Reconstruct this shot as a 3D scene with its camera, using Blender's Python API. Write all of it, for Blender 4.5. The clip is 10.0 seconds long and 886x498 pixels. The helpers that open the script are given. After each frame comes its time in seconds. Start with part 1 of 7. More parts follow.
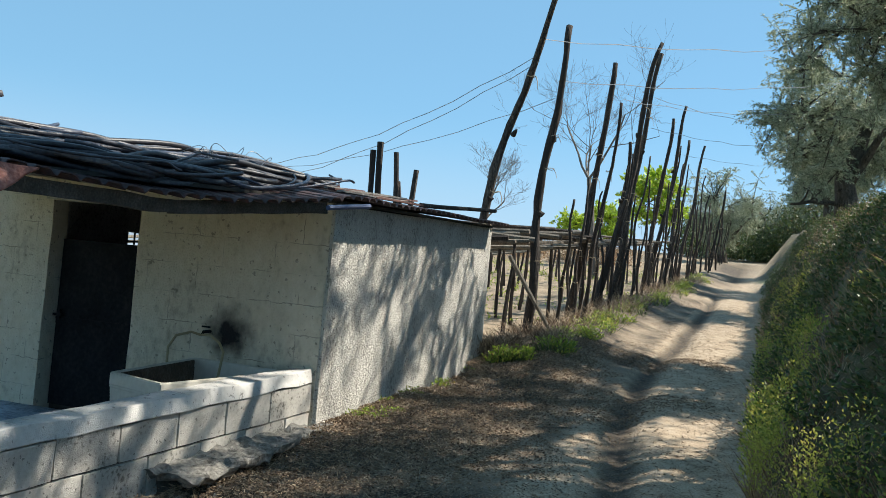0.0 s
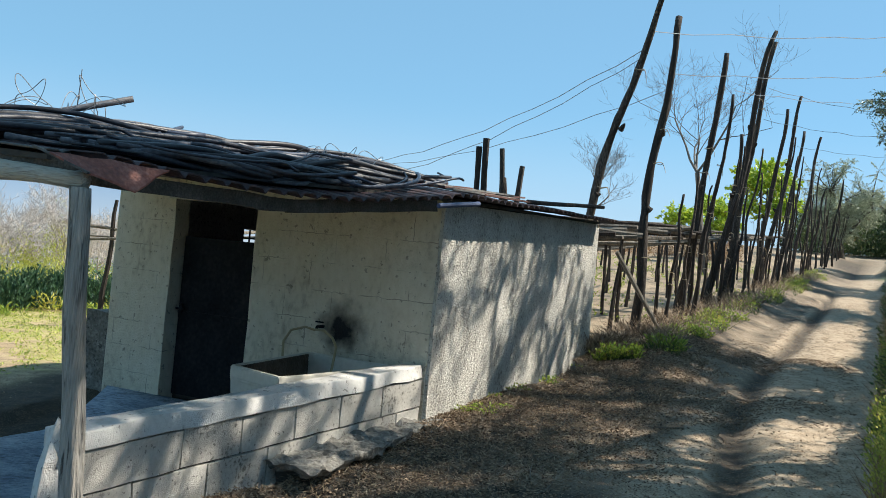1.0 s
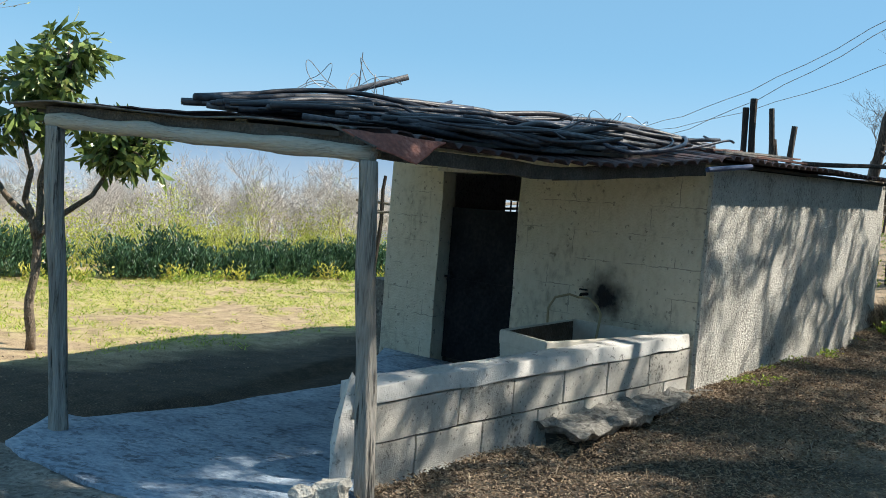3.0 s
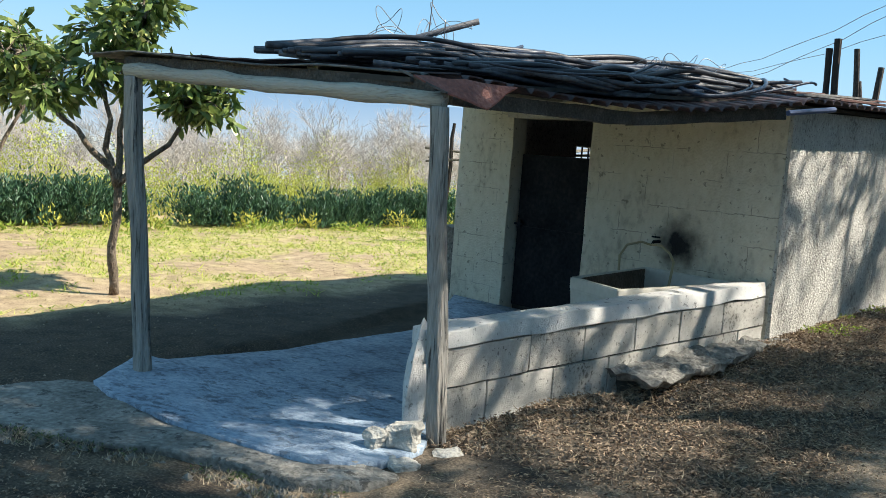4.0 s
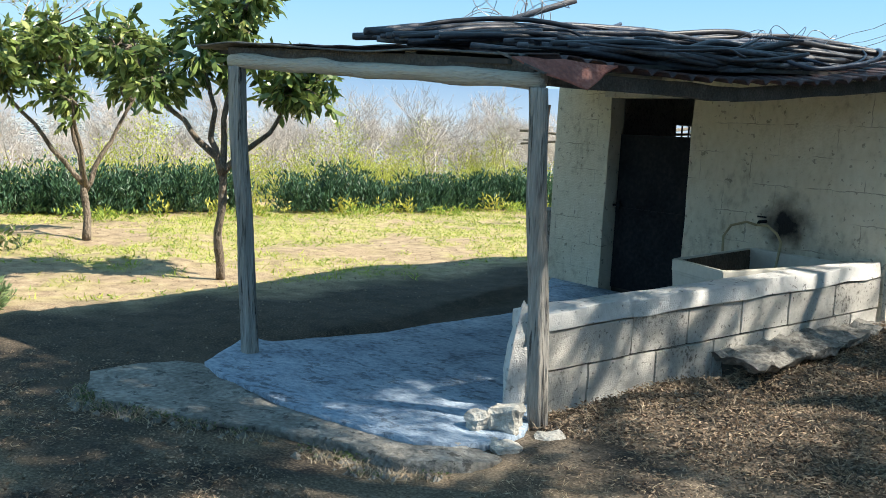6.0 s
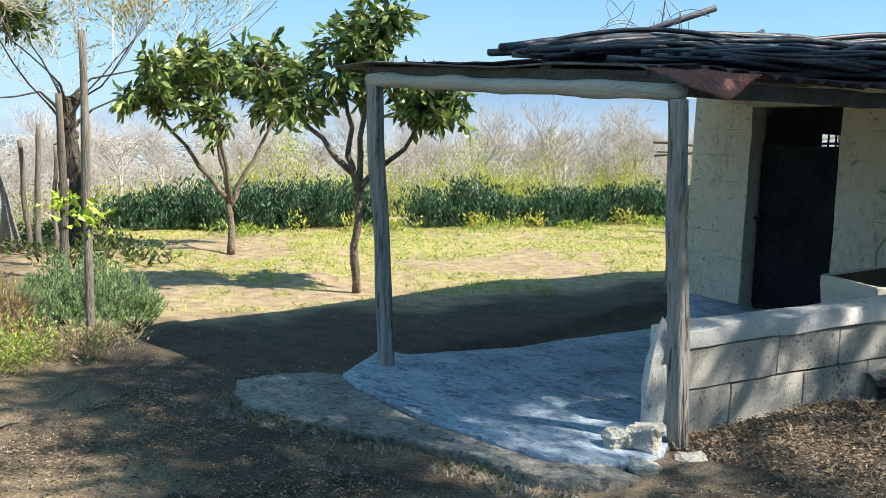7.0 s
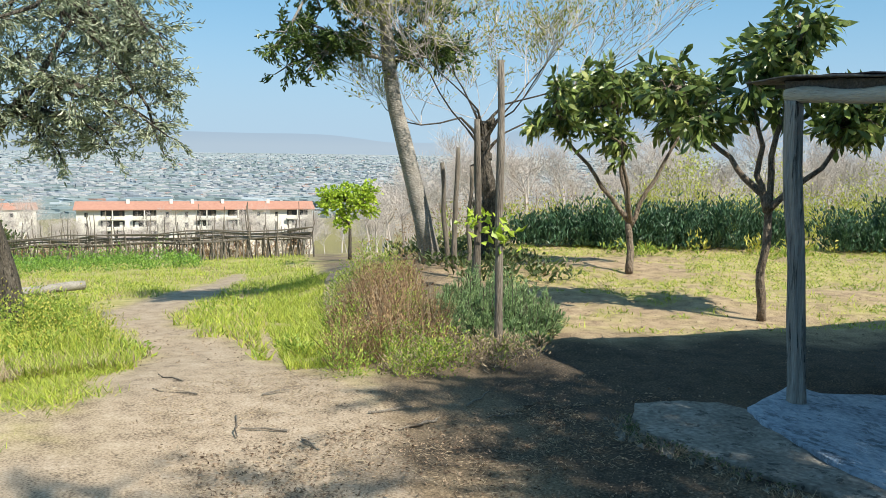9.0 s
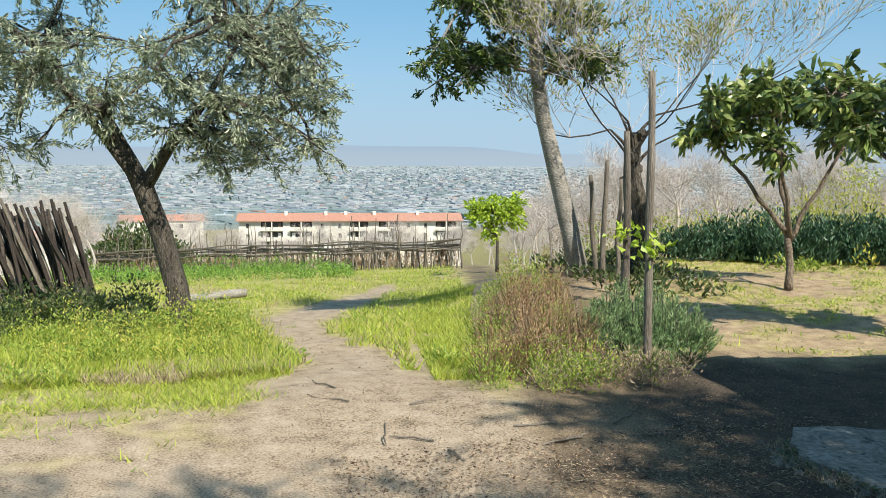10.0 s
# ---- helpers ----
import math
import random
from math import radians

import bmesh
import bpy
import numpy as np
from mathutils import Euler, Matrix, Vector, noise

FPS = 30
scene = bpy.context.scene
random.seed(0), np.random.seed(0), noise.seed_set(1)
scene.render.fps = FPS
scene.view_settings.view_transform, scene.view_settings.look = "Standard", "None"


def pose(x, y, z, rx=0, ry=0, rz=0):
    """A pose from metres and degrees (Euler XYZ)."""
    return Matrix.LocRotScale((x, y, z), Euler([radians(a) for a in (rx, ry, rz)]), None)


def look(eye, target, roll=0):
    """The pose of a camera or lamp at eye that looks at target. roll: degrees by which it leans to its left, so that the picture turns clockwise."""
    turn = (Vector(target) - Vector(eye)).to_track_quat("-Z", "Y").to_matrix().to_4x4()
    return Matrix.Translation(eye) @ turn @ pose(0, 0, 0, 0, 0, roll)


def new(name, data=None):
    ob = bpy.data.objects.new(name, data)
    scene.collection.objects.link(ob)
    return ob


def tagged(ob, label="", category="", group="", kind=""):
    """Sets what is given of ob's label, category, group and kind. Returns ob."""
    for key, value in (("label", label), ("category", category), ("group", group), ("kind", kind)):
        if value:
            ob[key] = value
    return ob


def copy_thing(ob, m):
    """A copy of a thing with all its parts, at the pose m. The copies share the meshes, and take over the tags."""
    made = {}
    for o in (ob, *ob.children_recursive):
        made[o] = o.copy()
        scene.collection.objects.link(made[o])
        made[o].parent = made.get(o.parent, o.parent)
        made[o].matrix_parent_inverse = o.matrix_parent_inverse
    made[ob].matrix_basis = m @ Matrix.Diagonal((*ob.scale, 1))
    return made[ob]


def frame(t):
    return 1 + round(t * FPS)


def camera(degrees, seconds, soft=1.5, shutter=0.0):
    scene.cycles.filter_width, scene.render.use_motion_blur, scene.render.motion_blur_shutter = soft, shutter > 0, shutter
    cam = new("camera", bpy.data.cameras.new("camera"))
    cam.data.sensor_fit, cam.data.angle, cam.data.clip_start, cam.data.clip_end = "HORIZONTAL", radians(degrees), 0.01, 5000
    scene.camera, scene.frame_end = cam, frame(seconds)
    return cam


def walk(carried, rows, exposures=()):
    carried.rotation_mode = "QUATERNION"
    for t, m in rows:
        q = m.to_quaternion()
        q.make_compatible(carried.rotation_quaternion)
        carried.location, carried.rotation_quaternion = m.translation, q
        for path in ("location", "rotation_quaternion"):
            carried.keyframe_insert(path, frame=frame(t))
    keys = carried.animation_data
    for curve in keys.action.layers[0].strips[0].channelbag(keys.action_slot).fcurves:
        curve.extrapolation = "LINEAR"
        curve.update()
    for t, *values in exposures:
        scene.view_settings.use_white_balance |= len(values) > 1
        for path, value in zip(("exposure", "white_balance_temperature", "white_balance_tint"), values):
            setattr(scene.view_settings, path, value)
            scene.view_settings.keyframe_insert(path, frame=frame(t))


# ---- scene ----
cam = camera(52.89, 10.0, soft=0.8)

PATH = [
    (0.0, pose(0.000, 0.000, 1.600, 91.562, -5.211, 0.000)),
    (0.5, pose(-0.022, -0.014, 1.617, 91.210, -5.347, 2.480)),
    (1.0, pose(-0.062, -0.026, 1.614, 90.628, -5.342, 6.544)),
    (1.5, pose(-0.096, -0.039, 1.595, 90.035, -5.169, 11.194)),
    (2.0, pose(-0.134, -0.060, 1.588, 89.441, -5.097, 15.567)),
    (2.5, pose(-0.145, -0.082, 1.580, 88.699, -4.860, 19.379)),
    (3.0, pose(-0.137, -0.107, 1.576, 87.414, -4.443, 22.700)),
    (4.5, pose(-0.161, -0.117, 1.561, 82.545, -3.950, 28.776)),
    (5.0, pose(-0.171, -0.123, 1.565, 82.087, -3.616, 30.374)),
    (6.5, pose(-0.180, -0.137, 1.556, 82.686, -2.293, 36.066)),
    (7.0, pose(-0.203, -0.153, 1.562, 82.938, -1.784, 41.217)),
    (7.5, pose(-0.226, -0.161, 1.559, 83.265, -1.584, 47.253)),
    (8.0, pose(-0.243, -0.165, 1.570, 83.345, -1.395, 53.809)),
    (8.5, pose(-0.251, -0.170, 1.578, 83.347, -1.223, 60.432)),
    (9.0, pose(-0.279, -0.168, 1.577, 83.519, -0.877, 66.227)),
    (9.5, pose(-0.279, -0.169, 1.580, 83.879, -0.594, 70.900)),
    (10.0, pose(-0.256, -0.174, 1.590, 84.181, -0.363, 75.680)),
]
walk(cam, PATH, [(0.0, 0.76), (2.5, 0.70), (5.0, 1.05), (7.5, 0.88), (9.0, 0.56), (10.0, 0.50)])

# ---- light ----
SUN_AZ, SUN_EL = radians(69.0), radians(48.0)
to_sun = Vector((math.sin(SUN_AZ) * math.cos(SUN_EL), math.cos(SUN_AZ) * math.cos(SUN_EL), math.sin(SUN_EL)))
world = bpy.data.worlds.new("sky")
scene.world = world
world.use_nodes = True
wn = world.node_tree.nodes
sky = wn.new("ShaderNodeTexSky")
sky.sky_type = "NISHITA"
sky.sun_disc = False
sky.sun_elevation, sky.sun_rotation = SUN_EL, SUN_AZ
sky.air_density, sky.dust_density, sky.ozone_density = 0.8, 0.0, 3.5
tint = wn.new("ShaderNodeMix")
tint.data_type, tint.blend_type = "RGBA", "MULTIPLY"
tint.inputs[0].default_value, tint.inputs[7].default_value = 1.0, (0.80, 1.03, 1.06, 1)
world.node_tree.links.new(sky.outputs[0], tint.inputs[6])
# spring haze evens the sky out from the horizon up
haze = wn.new("ShaderNodeMix")
haze.data_type = "RGBA"
haze.inputs[0].default_value, haze.inputs[7].default_value = 0.60, (2.0, 4.05, 5.7, 1)
world.node_tree.links.new(tint.outputs[2], haze.inputs[6])
world.node_tree.links.new(haze.outputs[2], wn["Background"].inputs[0])
wn["Background"].inputs[1].default_value = 0.090
sun_data = bpy.data.lights.new("sun", "SUN")
sun_data.energy, sun_data.angle, sun_data.color = 5.0, radians(0.53), (1.0, 0.93, 0.80)
sun = new("sun", sun_data)
sun.matrix_world = look(to_sun * 60, (0, 0, 0))

rng = random.Random(7)
nrg = np.random.default_rng(11)

# ---- materials ----


def surf(name, cols, scale=3.0, rough=0.9, bump=0.3, bscale=40.0, metal=0.0, stretch=(1, 1, 1), vary=0.0, island=False, mid=0.5, dist=0.02, pits=None):
    """A surface of two or three colours mixed by noise at two scales, with fine relief."""
    m = bpy.data.materials.new(name)
    m.use_nodes = True
    n, l = m.node_tree.nodes, m.node_tree.links
    b = n["Principled BSDF"]
    geo = n.new("ShaderNodeNewGeometry")
    mp = n.new("ShaderNodeMapping")
    mp.inputs["Scale"].default_value = stretch
    l.new(geo.outputs["Position"], mp.inputs[0])
    big, fine = n.new("ShaderNodeTexNoise"), n.new("ShaderNodeTexNoise")
    big.inputs["Scale"].default_value, fine.inputs["Scale"].default_value = scale, scale * 9
    big.inputs["Detail"].default_value, fine.inputs["Detail"].default_value = 5, 4
    l.new(mp.outputs[0], big.inputs[0]), l.new(mp.outputs[0], fine.inputs[0])
    mix = n.new("ShaderNodeMath")
    mix.operation = "MULTIPLY_ADD"
    mix.inputs[1].default_value = 0.55
    l.new(fine.outputs[0], mix.inputs[0])
    half = n.new("ShaderNodeMath")
    half.operation = "MULTIPLY"
    half.inputs[1].default_value = 0.45
    l.new(big.outputs[0], half.inputs[0]), l.new(half.outputs[0], mix.inputs[2])
    fac = mix.outputs[0]
    if vary:
        src = geo.outputs["Random Per Island"] if island else n.new("ShaderNodeObjectInfo").outputs["Random"]
        add = n.new("ShaderNodeMath")
        add.operation = "MULTIPLY_ADD"
        add.inputs[1].default_value = vary
        l.new(src, add.inputs[0])
        off = n.new("ShaderNodeMath")
        off.operation = "SUBTRACT"
        off.inputs[1].default_value = vary / 2
        l.new(fac, off.inputs[0]), l.new(off.outputs[0], add.inputs[2])
        fac = add.outputs[0]
    ramp = n.new("ShaderNodeValToRGB")
    e = ramp.color_ramp.elements
    e[0].position, e[1].position = 0.3, 0.7
    e[0].color, e[1].color = (*cols[0], 1), (*cols[-1], 1)
    if len(cols) == 3:
        e.new(mid).color = (*cols[1], 1)
    l.new(fac, ramp.inputs[0])
    col = ramp.outputs[0]
    if pits:
        # small dark holes and stains: scale, threshold, strength
        pt, rg, dk = n.new("ShaderNodeTexNoise"), n.new("ShaderNodeMapRange"), n.new("ShaderNodeMix")
        pt.inputs["Scale"].default_value, pt.inputs["Detail"].default_value, pt.inputs["Roughness"].default_value = pits[0], 8, 0.65
        rg.inputs[1].default_value, rg.inputs[2].default_value, rg.inputs[4].default_value = pits[1], pits[1] + 0.05, pits[2]
        dk.data_type = "RGBA"
        dk.inputs[7].default_value = tuple(c * 0.25 for c in cols[0]) + (1,)
        l.new(mp.outputs[0], pt.inputs[0]), l.new(pt.outputs[0], rg.inputs[0]), l.new(rg.outputs[0], dk.inputs[0]), l.new(col, dk.inputs[6])
        col = dk.outputs[2]
    l.new(col, b.inputs["Base Color"])
    b.inputs["Roughness"].default_value, b.inputs["Metallic"].default_value = rough, metal
    if bump:
        bn, bp = n.new("ShaderNodeTexNoise"), n.new("ShaderNodeBump")
        bn.inputs["Scale"].default_value, bn.inputs["Detail"].default_value = bscale, 6
        bp.inputs["Strength"].default_value, bp.inputs["Distance"].default_value = bump, dist
        l.new(mp.outputs[0], bn.inputs[0]), l.new(bn.outputs[0], bp.inputs["Height"]), l.new(bp.outputs[0], b.inputs["Normal"])
    return m


def leafmat(name, a, b_, trans=0.35, rough=0.55, dry=None):
    """Leaves: colour varies leaf by leaf, light comes through."""
    m = bpy.data.materials.new(name)
    m.use_nodes = True
    n, l = m.node_tree.nodes, m.node_tree.links
    b = n["Principled BSDF"]
    geo = n.new("ShaderNodeNewGeometry")
    ramp = n.new("ShaderNodeValToRGB")
    e = ramp.color_ramp.elements
    e[0].color, e[1].color = (*a, 1), (*b_, 1)
    if dry:
        e[1].position = 0.9
        e.new(0.96).color = (*dry, 1)
    l.new(geo.outputs["Random Per Island"], ramp.inputs[0])
    l.new(ramp.outputs[0], b.inputs["Base Color"])
    b.inputs["Roughness"].default_value = rough
    tr, mx = n.new("ShaderNodeBsdfTranslucent"), n.new("ShaderNodeMixShader")
    hs = n.new("ShaderNodeHueSaturation")
    hs.inputs["Value"].default_value, hs.inputs["Hue"].default_value = 1.5, 0.485
    l.new(ramp.outputs[0], hs.inputs["Color"]), l.new(hs.outputs[0], tr.inputs["Color"])
    mx.inputs[0].default_value = trans * 0.6
    l.new(b.outputs[0], mx.inputs[1]), l.new(tr.outputs[0], mx.inputs[2]), l.new(mx.outputs[0], n["Material Output"].inputs[0])
    return m


M = {}
M["plaster"] = surf("cream_plaster", [(0.42, 0.375, 0.29), (0.66, 0.605, 0.485), (0.75, 0.70, 0.585)], 1.6, 0.95, 0.9, 55, stretch=(1.4, 1.4, 0.9), mid=0.46, dist=0.022)
M["rough_plaster"] = surf("rough_plaster", [(0.20, 0.19, 0.17), (0.52, 0.50, 0.455), (0.70, 0.68, 0.63)], 3.4, 0.95, 1.0, 75, dist=0.03, mid=0.45, stretch=(1, 1, 0.75), pits=(60, 0.57, 0.7))
M["block"] = surf("concrete_block", [(0.14, 0.13, 0.115), (0.46, 0.44, 0.40), (0.60, 0.58, 0.54)], 5.0, 0.95, 0.8, 150, vary=0.10, mid=0.41, dist=0.010, pits=(30, 0.60, 0.7))
M["cap"] = surf("cement_cap", [(0.36, 0.35, 0.33), (0.58, 0.57, 0.55), (0.70, 0.69, 0.67)], 4.0, 0.95, 0.8, 120, mid=0.42, dist=0.012, pits=(24, 0.60, 0.7))
M["mortar"] = surf("mortar", [(0.04, 0.035, 0.03), (0.11, 0.10, 0.085)], 8.0, 1.0, 0.6, 60)
# the blue of skylight on the floor is mixed into this cement
M["slab"] = surf("bluish_screed", [(0.075, 0.10, 0.135), (0.26, 0.33, 0.42), (0.43, 0.50, 0.585)], 2.4, 0.9, 0.9, 34, stretch=(1, 1.5, 1), mid=0.5, dist=0.02, pits=(9, 0.57, 0.5))
M["old_slab"] = surf("old_concrete", [(0.07, 0.066, 0.06), (0.19, 0.18, 0.16), (0.36, 0.34, 0.31)], 3.5, 0.95, 1.0, 30, pits=(14, 0.58, 0.7))
M["post"] = surf("weathered_wood", [(0.05, 0.045, 0.04), (0.27, 0.255, 0.235), (0.44, 0.42, 0.385)], 3.0, 0.9, 1.0, 9, stretch=(6, 6, 0.3), mid=0.44, dist=0.03, pits=(4.5, 0.57, 0.85))
M["beam"] = surf("pale_beam", [(0.22, 0.20, 0.17), (0.42, 0.39, 0.33), (0.52, 0.48, 0.41)], 3.0, 0.9, 0.7, 18, stretch=(0.8, 5, 6), mid=0.45)
M["bark_dark"] = surf("chestnut_pole", [(0.016, 0.012, 0.010), (0.045, 0.034, 0.028), (0.14, 0.115, 0.095)], 4.0, 0.95, 1.0, 22, stretch=(3, 3, 0.5), vary=0.15, mid=0.55)
M["stake"] = surf("grey_stake", [(0.07, 0.057, 0.045), (0.18, 0.155, 0.125), (0.32, 0.285, 0.24)], 4.0, 0.95, 0.8, 22, stretch=(4, 4, 0.5), vary=0.2)
M["olive_bark"] = surf("olive_bark", [(0.028, 0.022, 0.018), (0.085, 0.072, 0.056), (0.22, 0.195, 0.16)], 7.0, 0.95, 1.0, 24, stretch=(2, 2, 0.6), dist=0.05, pits=(18, 0.55, 0.8))
M["loquat_bark"] = surf("loquat_bark", [(0.06, 0.046, 0.034), (0.18, 0.14, 0.105), (0.36, 0.30, 0.235)], 8.0, 0.95, 1.0, 26, stretch=(1.5, 1.5, 0.8), dist=0.04, pits=(20, 0.58, 0.7))
M["grey_bark"] = surf("pale_bark", [(0.11, 0.10, 0.082), (0.27, 0.25, 0.22), (0.42, 0.40, 0.36)], 4.0, 0.9, 0.8, 26, stretch=(1, 1, 1.6), pits=(7, 0.60, 0.55))
M["twig"] = surf("bare_twig", [(0.38, 0.33, 0.305), (0.60, 0.55, 0.515)], 5.0, 0.9, 0.0)
M["pipe"] = surf("black_hose", [(0.008, 0.008, 0.012), (0.022, 0.022, 0.032), (0.06, 0.06, 0.075)], 3.0, 0.48, 0.15, 60, vary=0.35)
M["pipe_grey"] = surf("dusty_hose", [(0.024, 0.026, 0.036), (0.06, 0.064, 0.08), (0.15, 0.155, 0.175)], 3.0, 0.6, 0.2, 60, vary=0.3)
M["sheet"] = surf("dark_red_sheet", [(0.018, 0.013, 0.016), (0.045, 0.026, 0.028), (0.10, 0.045, 0.042)], 2.5, 0.55, 0.3, 40)
M["rust"] = surf("rusty_sheet", [(0.13, 0.045, 0.035), (0.26, 0.085, 0.06), (0.38, 0.17, 0.13)], 5.0, 0.7, 0.4, 50)
M["board"] = surf("grey_board", [(0.10, 0.095, 0.09), (0.22, 0.21, 0.20), (0.32, 0.31, 0.29)], 3.0, 0.85, 0.5, 20, stretch=(0.6, 5, 5))
M["dark_metal"] = surf("dark_door_paint", [(0.006, 0.007, 0.010), (0.014, 0.016, 0.020), (0.03, 0.03, 0.032)], 3.0, 0.85, 0.2, 50)
M["dark_metal"].node_tree.nodes["Principled BSDF"].inputs["Specular IOR Level"].default_value = 0.12
M["basin_grime"] = surf("brown_basin_grime", [(0.035, 0.026, 0.018), (0.085, 0.06, 0.04), (0.16, 0.13, 0.10)], 5.0, 0.9, 0.6, 40)
# near-black all over, for the hut floor and the ceiling boards
M["inside"] = surf("dark_inside", [(0.03, 0.028, 0.025), (0.07, 0.065, 0.06)], 2.0, 0.95, 0.4, 30)
M["basin"] = surf("cream_basin", [(0.48, 0.46, 0.40), (0.62, 0.60, 0.54)], 3.0, 0.5, 0.1, 30)
M["stone"] = surf("pale_rubble", [(0.24, 0.22, 0.19), (0.42, 0.40, 0.36), (0.56, 0.54, 0.50)], 5.0, 0.95, 0.9, 50, vary=0.1)
M["clod"] = surf("earth_clod", [(0.12, 0.088, 0.062), (0.34, 0.26, 0.18)], 6.0, 1.0, 0.4, 40, vary=0.4, island=True)
M["hose"] = surf("yellowed_hose", [(0.30, 0.25, 0.14), (0.40, 0.34, 0.20)], 5.0, 0.5, 0.0)
M["wire"] = surf("galvanised_wire", [(0.28, 0.28, 0.29), (0.4, 0.4, 0.42)], 5.0, 0.5, 0.0, metal=0.4)
M["blue_hose"] = surf("blue_hose", [(0.014, 0.017, 0.03), (0.03, 0.037, 0.065), (0.07, 0.08, 0.11)], 3.0, 0.4, 0.1, 60, vary=0.3)
M["blue_paint"] = surf("blue_pipe", [(0.03, 0.05, 0.11), (0.05, 0.08, 0.17)], 5.0, 0.5, 0.1)
M["wall_paint"] = surf("cream_facade", [(0.68, 0.65, 0.57), (0.80, 0.77, 0.70)], 0.4, 0.9, 0.0)
M["tile_roof"] = surf("terracotta_tiles", [(0.34, 0.16, 0.11), (0.48, 0.26, 0.19)], 1.0, 0.9, 0.3, 8)
# window glass, and the painted shade of the balcony recesses
M["window_dark"] = surf("dark_glazing_shade", [(0.03, 0.035, 0.04), (0.06, 0.065, 0.07)], 1.0, 0.2, 0.0)
M["eave_wood"] = surf("dark_eave_wood", [(0.03, 0.026, 0.022), (0.075, 0.066, 0.056), (0.14, 0.125, 0.11)], 3.0, 0.9, 0.7, 18, stretch=(3, 3, 3))
M["grey_sheet"] = surf("dusty_grey_sheet", [(0.035, 0.033, 0.032), (0.09, 0.086, 0.082), (0.20, 0.195, 0.185)], 3.0, 0.8, 0.4, 30, pits=(9, 0.6, 0.6))
M["slat"] = surf("red_brown_slat", [(0.07, 0.03, 0.026), (0.17, 0.075, 0.06), (0.30, 0.17, 0.14)], 5.0, 0.85, 0.6, 26, vary=0.3)
M["bag"] = surf("white_plastic", [(0.62, 0.64, 0.66), (0.80, 0.81, 0.82)], 9.0, 0.5, 0.4, 40)
M["walnut_twig"] = surf("brown_twig", [(0.10, 0.085, 0.072), (0.22, 0.195, 0.17)], 5.0, 0.9, 0.0)
M["olive_leaf"] = leafmat("olive_leaf", (0.125, 0.165, 0.085), (0.48, 0.52, 0.385), 0.45, 0.40)
M["loquat_leaf"] = leafmat("loquat_leaf", (0.03, 0.062, 0.016), (0.24, 0.32, 0.09), 0.38, 0.30, dry=(0.44, 0.46, 0.17))
M["dark_leaf"] = leafmat("glossy_leaf", (0.025, 0.055, 0.018), (0.14, 0.21, 0.045), 0.38, 0.35)
M["lime_leaf"] = leafmat("young_leaf", (0.20, 0.33, 0.02), (0.44, 0.55, 0.06), 0.45, 0.5)
M["bud_leaf"] = leafmat("bud_leaf", (0.20, 0.24, 0.05), (0.36, 0.36, 0.10), 0.45, 0.6)
M["bean_leaf"] = leafmat("bean_leaf", (0.018, 0.052, 0.030), (0.085, 0.18, 0.095), 0.25, 0.45)
M["rosemary"] = leafmat("rosemary_leaf", (0.09, 0.17, 0.065), (0.34, 0.46, 0.21), 0.4, 0.6)
M["grass"] = leafmat("grass_blade", (0.15, 0.24, 0.025), (0.50, 0.55, 0.085), 0.45, 0.6, dry=(0.42, 0.36, 0.16))
M["weed"] = leafmat("weed_leaf", (0.13, 0.22, 0.03), (0.36, 0.45, 0.075), 0.42, 0.6, dry=(0.46, 0.42, 0.10))
M["yellow_weed"] = leafmat("yellow_weed", (0.26, 0.28, 0.045), (0.56, 0.54, 0.10), 0.4, 0.6, dry=(0.52, 0.44, 0.14))
M["sulphur"] = leafmat("sulphur_leaf", (0.26, 0.32, 0.05), (0.60, 0.60, 0.14), 0.45, 0.6)
M["lush"] = leafmat("nettle_leaf", (0.07, 0.17, 0.025), (0.24, 0.40, 0.06), 0.4, 0.6)
M["dry_weed"] = leafmat("dry_weed", (0.13, 0.062, 0.035), (0.46, 0.32, 0.17), 0.3, 0.8)
M["straw"] = leafmat("straw", (0.15, 0.108, 0.065), (0.54, 0.44, 0.30), 0.2, 0.8)
M["ivy"] = leafmat("bank_leaf", (0.028, 0.052, 0.016), (0.12, 0.165, 0.05), 0.35, 0.5, dry=(0.22, 0.17, 0.08))
M["litter"] = leafmat("dead_leaf", (0.07, 0.043, 0.028), (0.40, 0.30, 0.21), 0.1, 0.9)

# ---- mesh helpers ----


def as_mesh(name, data, smooth=False):
    me = bpy.data.meshes.new(name)
    if isinstance(data, bmesh.types.BMesh):
        data.to_mesh(me)
        data.free()
    else:
        me.from_pydata(*[d.tolist() if isinstance(d, np.ndarray) else d for d in (data[0], (), data[1])])
    if smooth:
        me.polygons.foreach_set("use_smooth", [True] * len(me.polygons))
    me.update()
    return me


def thing(name, at, label, category, group="", kind=""):
    ob = new(name)
    ob.location = at
    ob.empty_display_size = 0.2
    return tagged(ob, label, category, group, kind)


def part(name, data, material, parent, label="", smooth=False, kind=""):
    """Links a mesh, given in world coordinates, as one object under a thing or a part."""
    me = as_mesh(name, data, smooth)
    base = Vector((0, 0, 0))
    p = parent
    while p is not None:
        base += p.location
        p = p.parent
    me.transform(Matrix.Translation(-base))
    me.materials.append(material)
    ob = new(name, me)
    ob.parent = parent
    return tagged(ob, label, kind=kind)


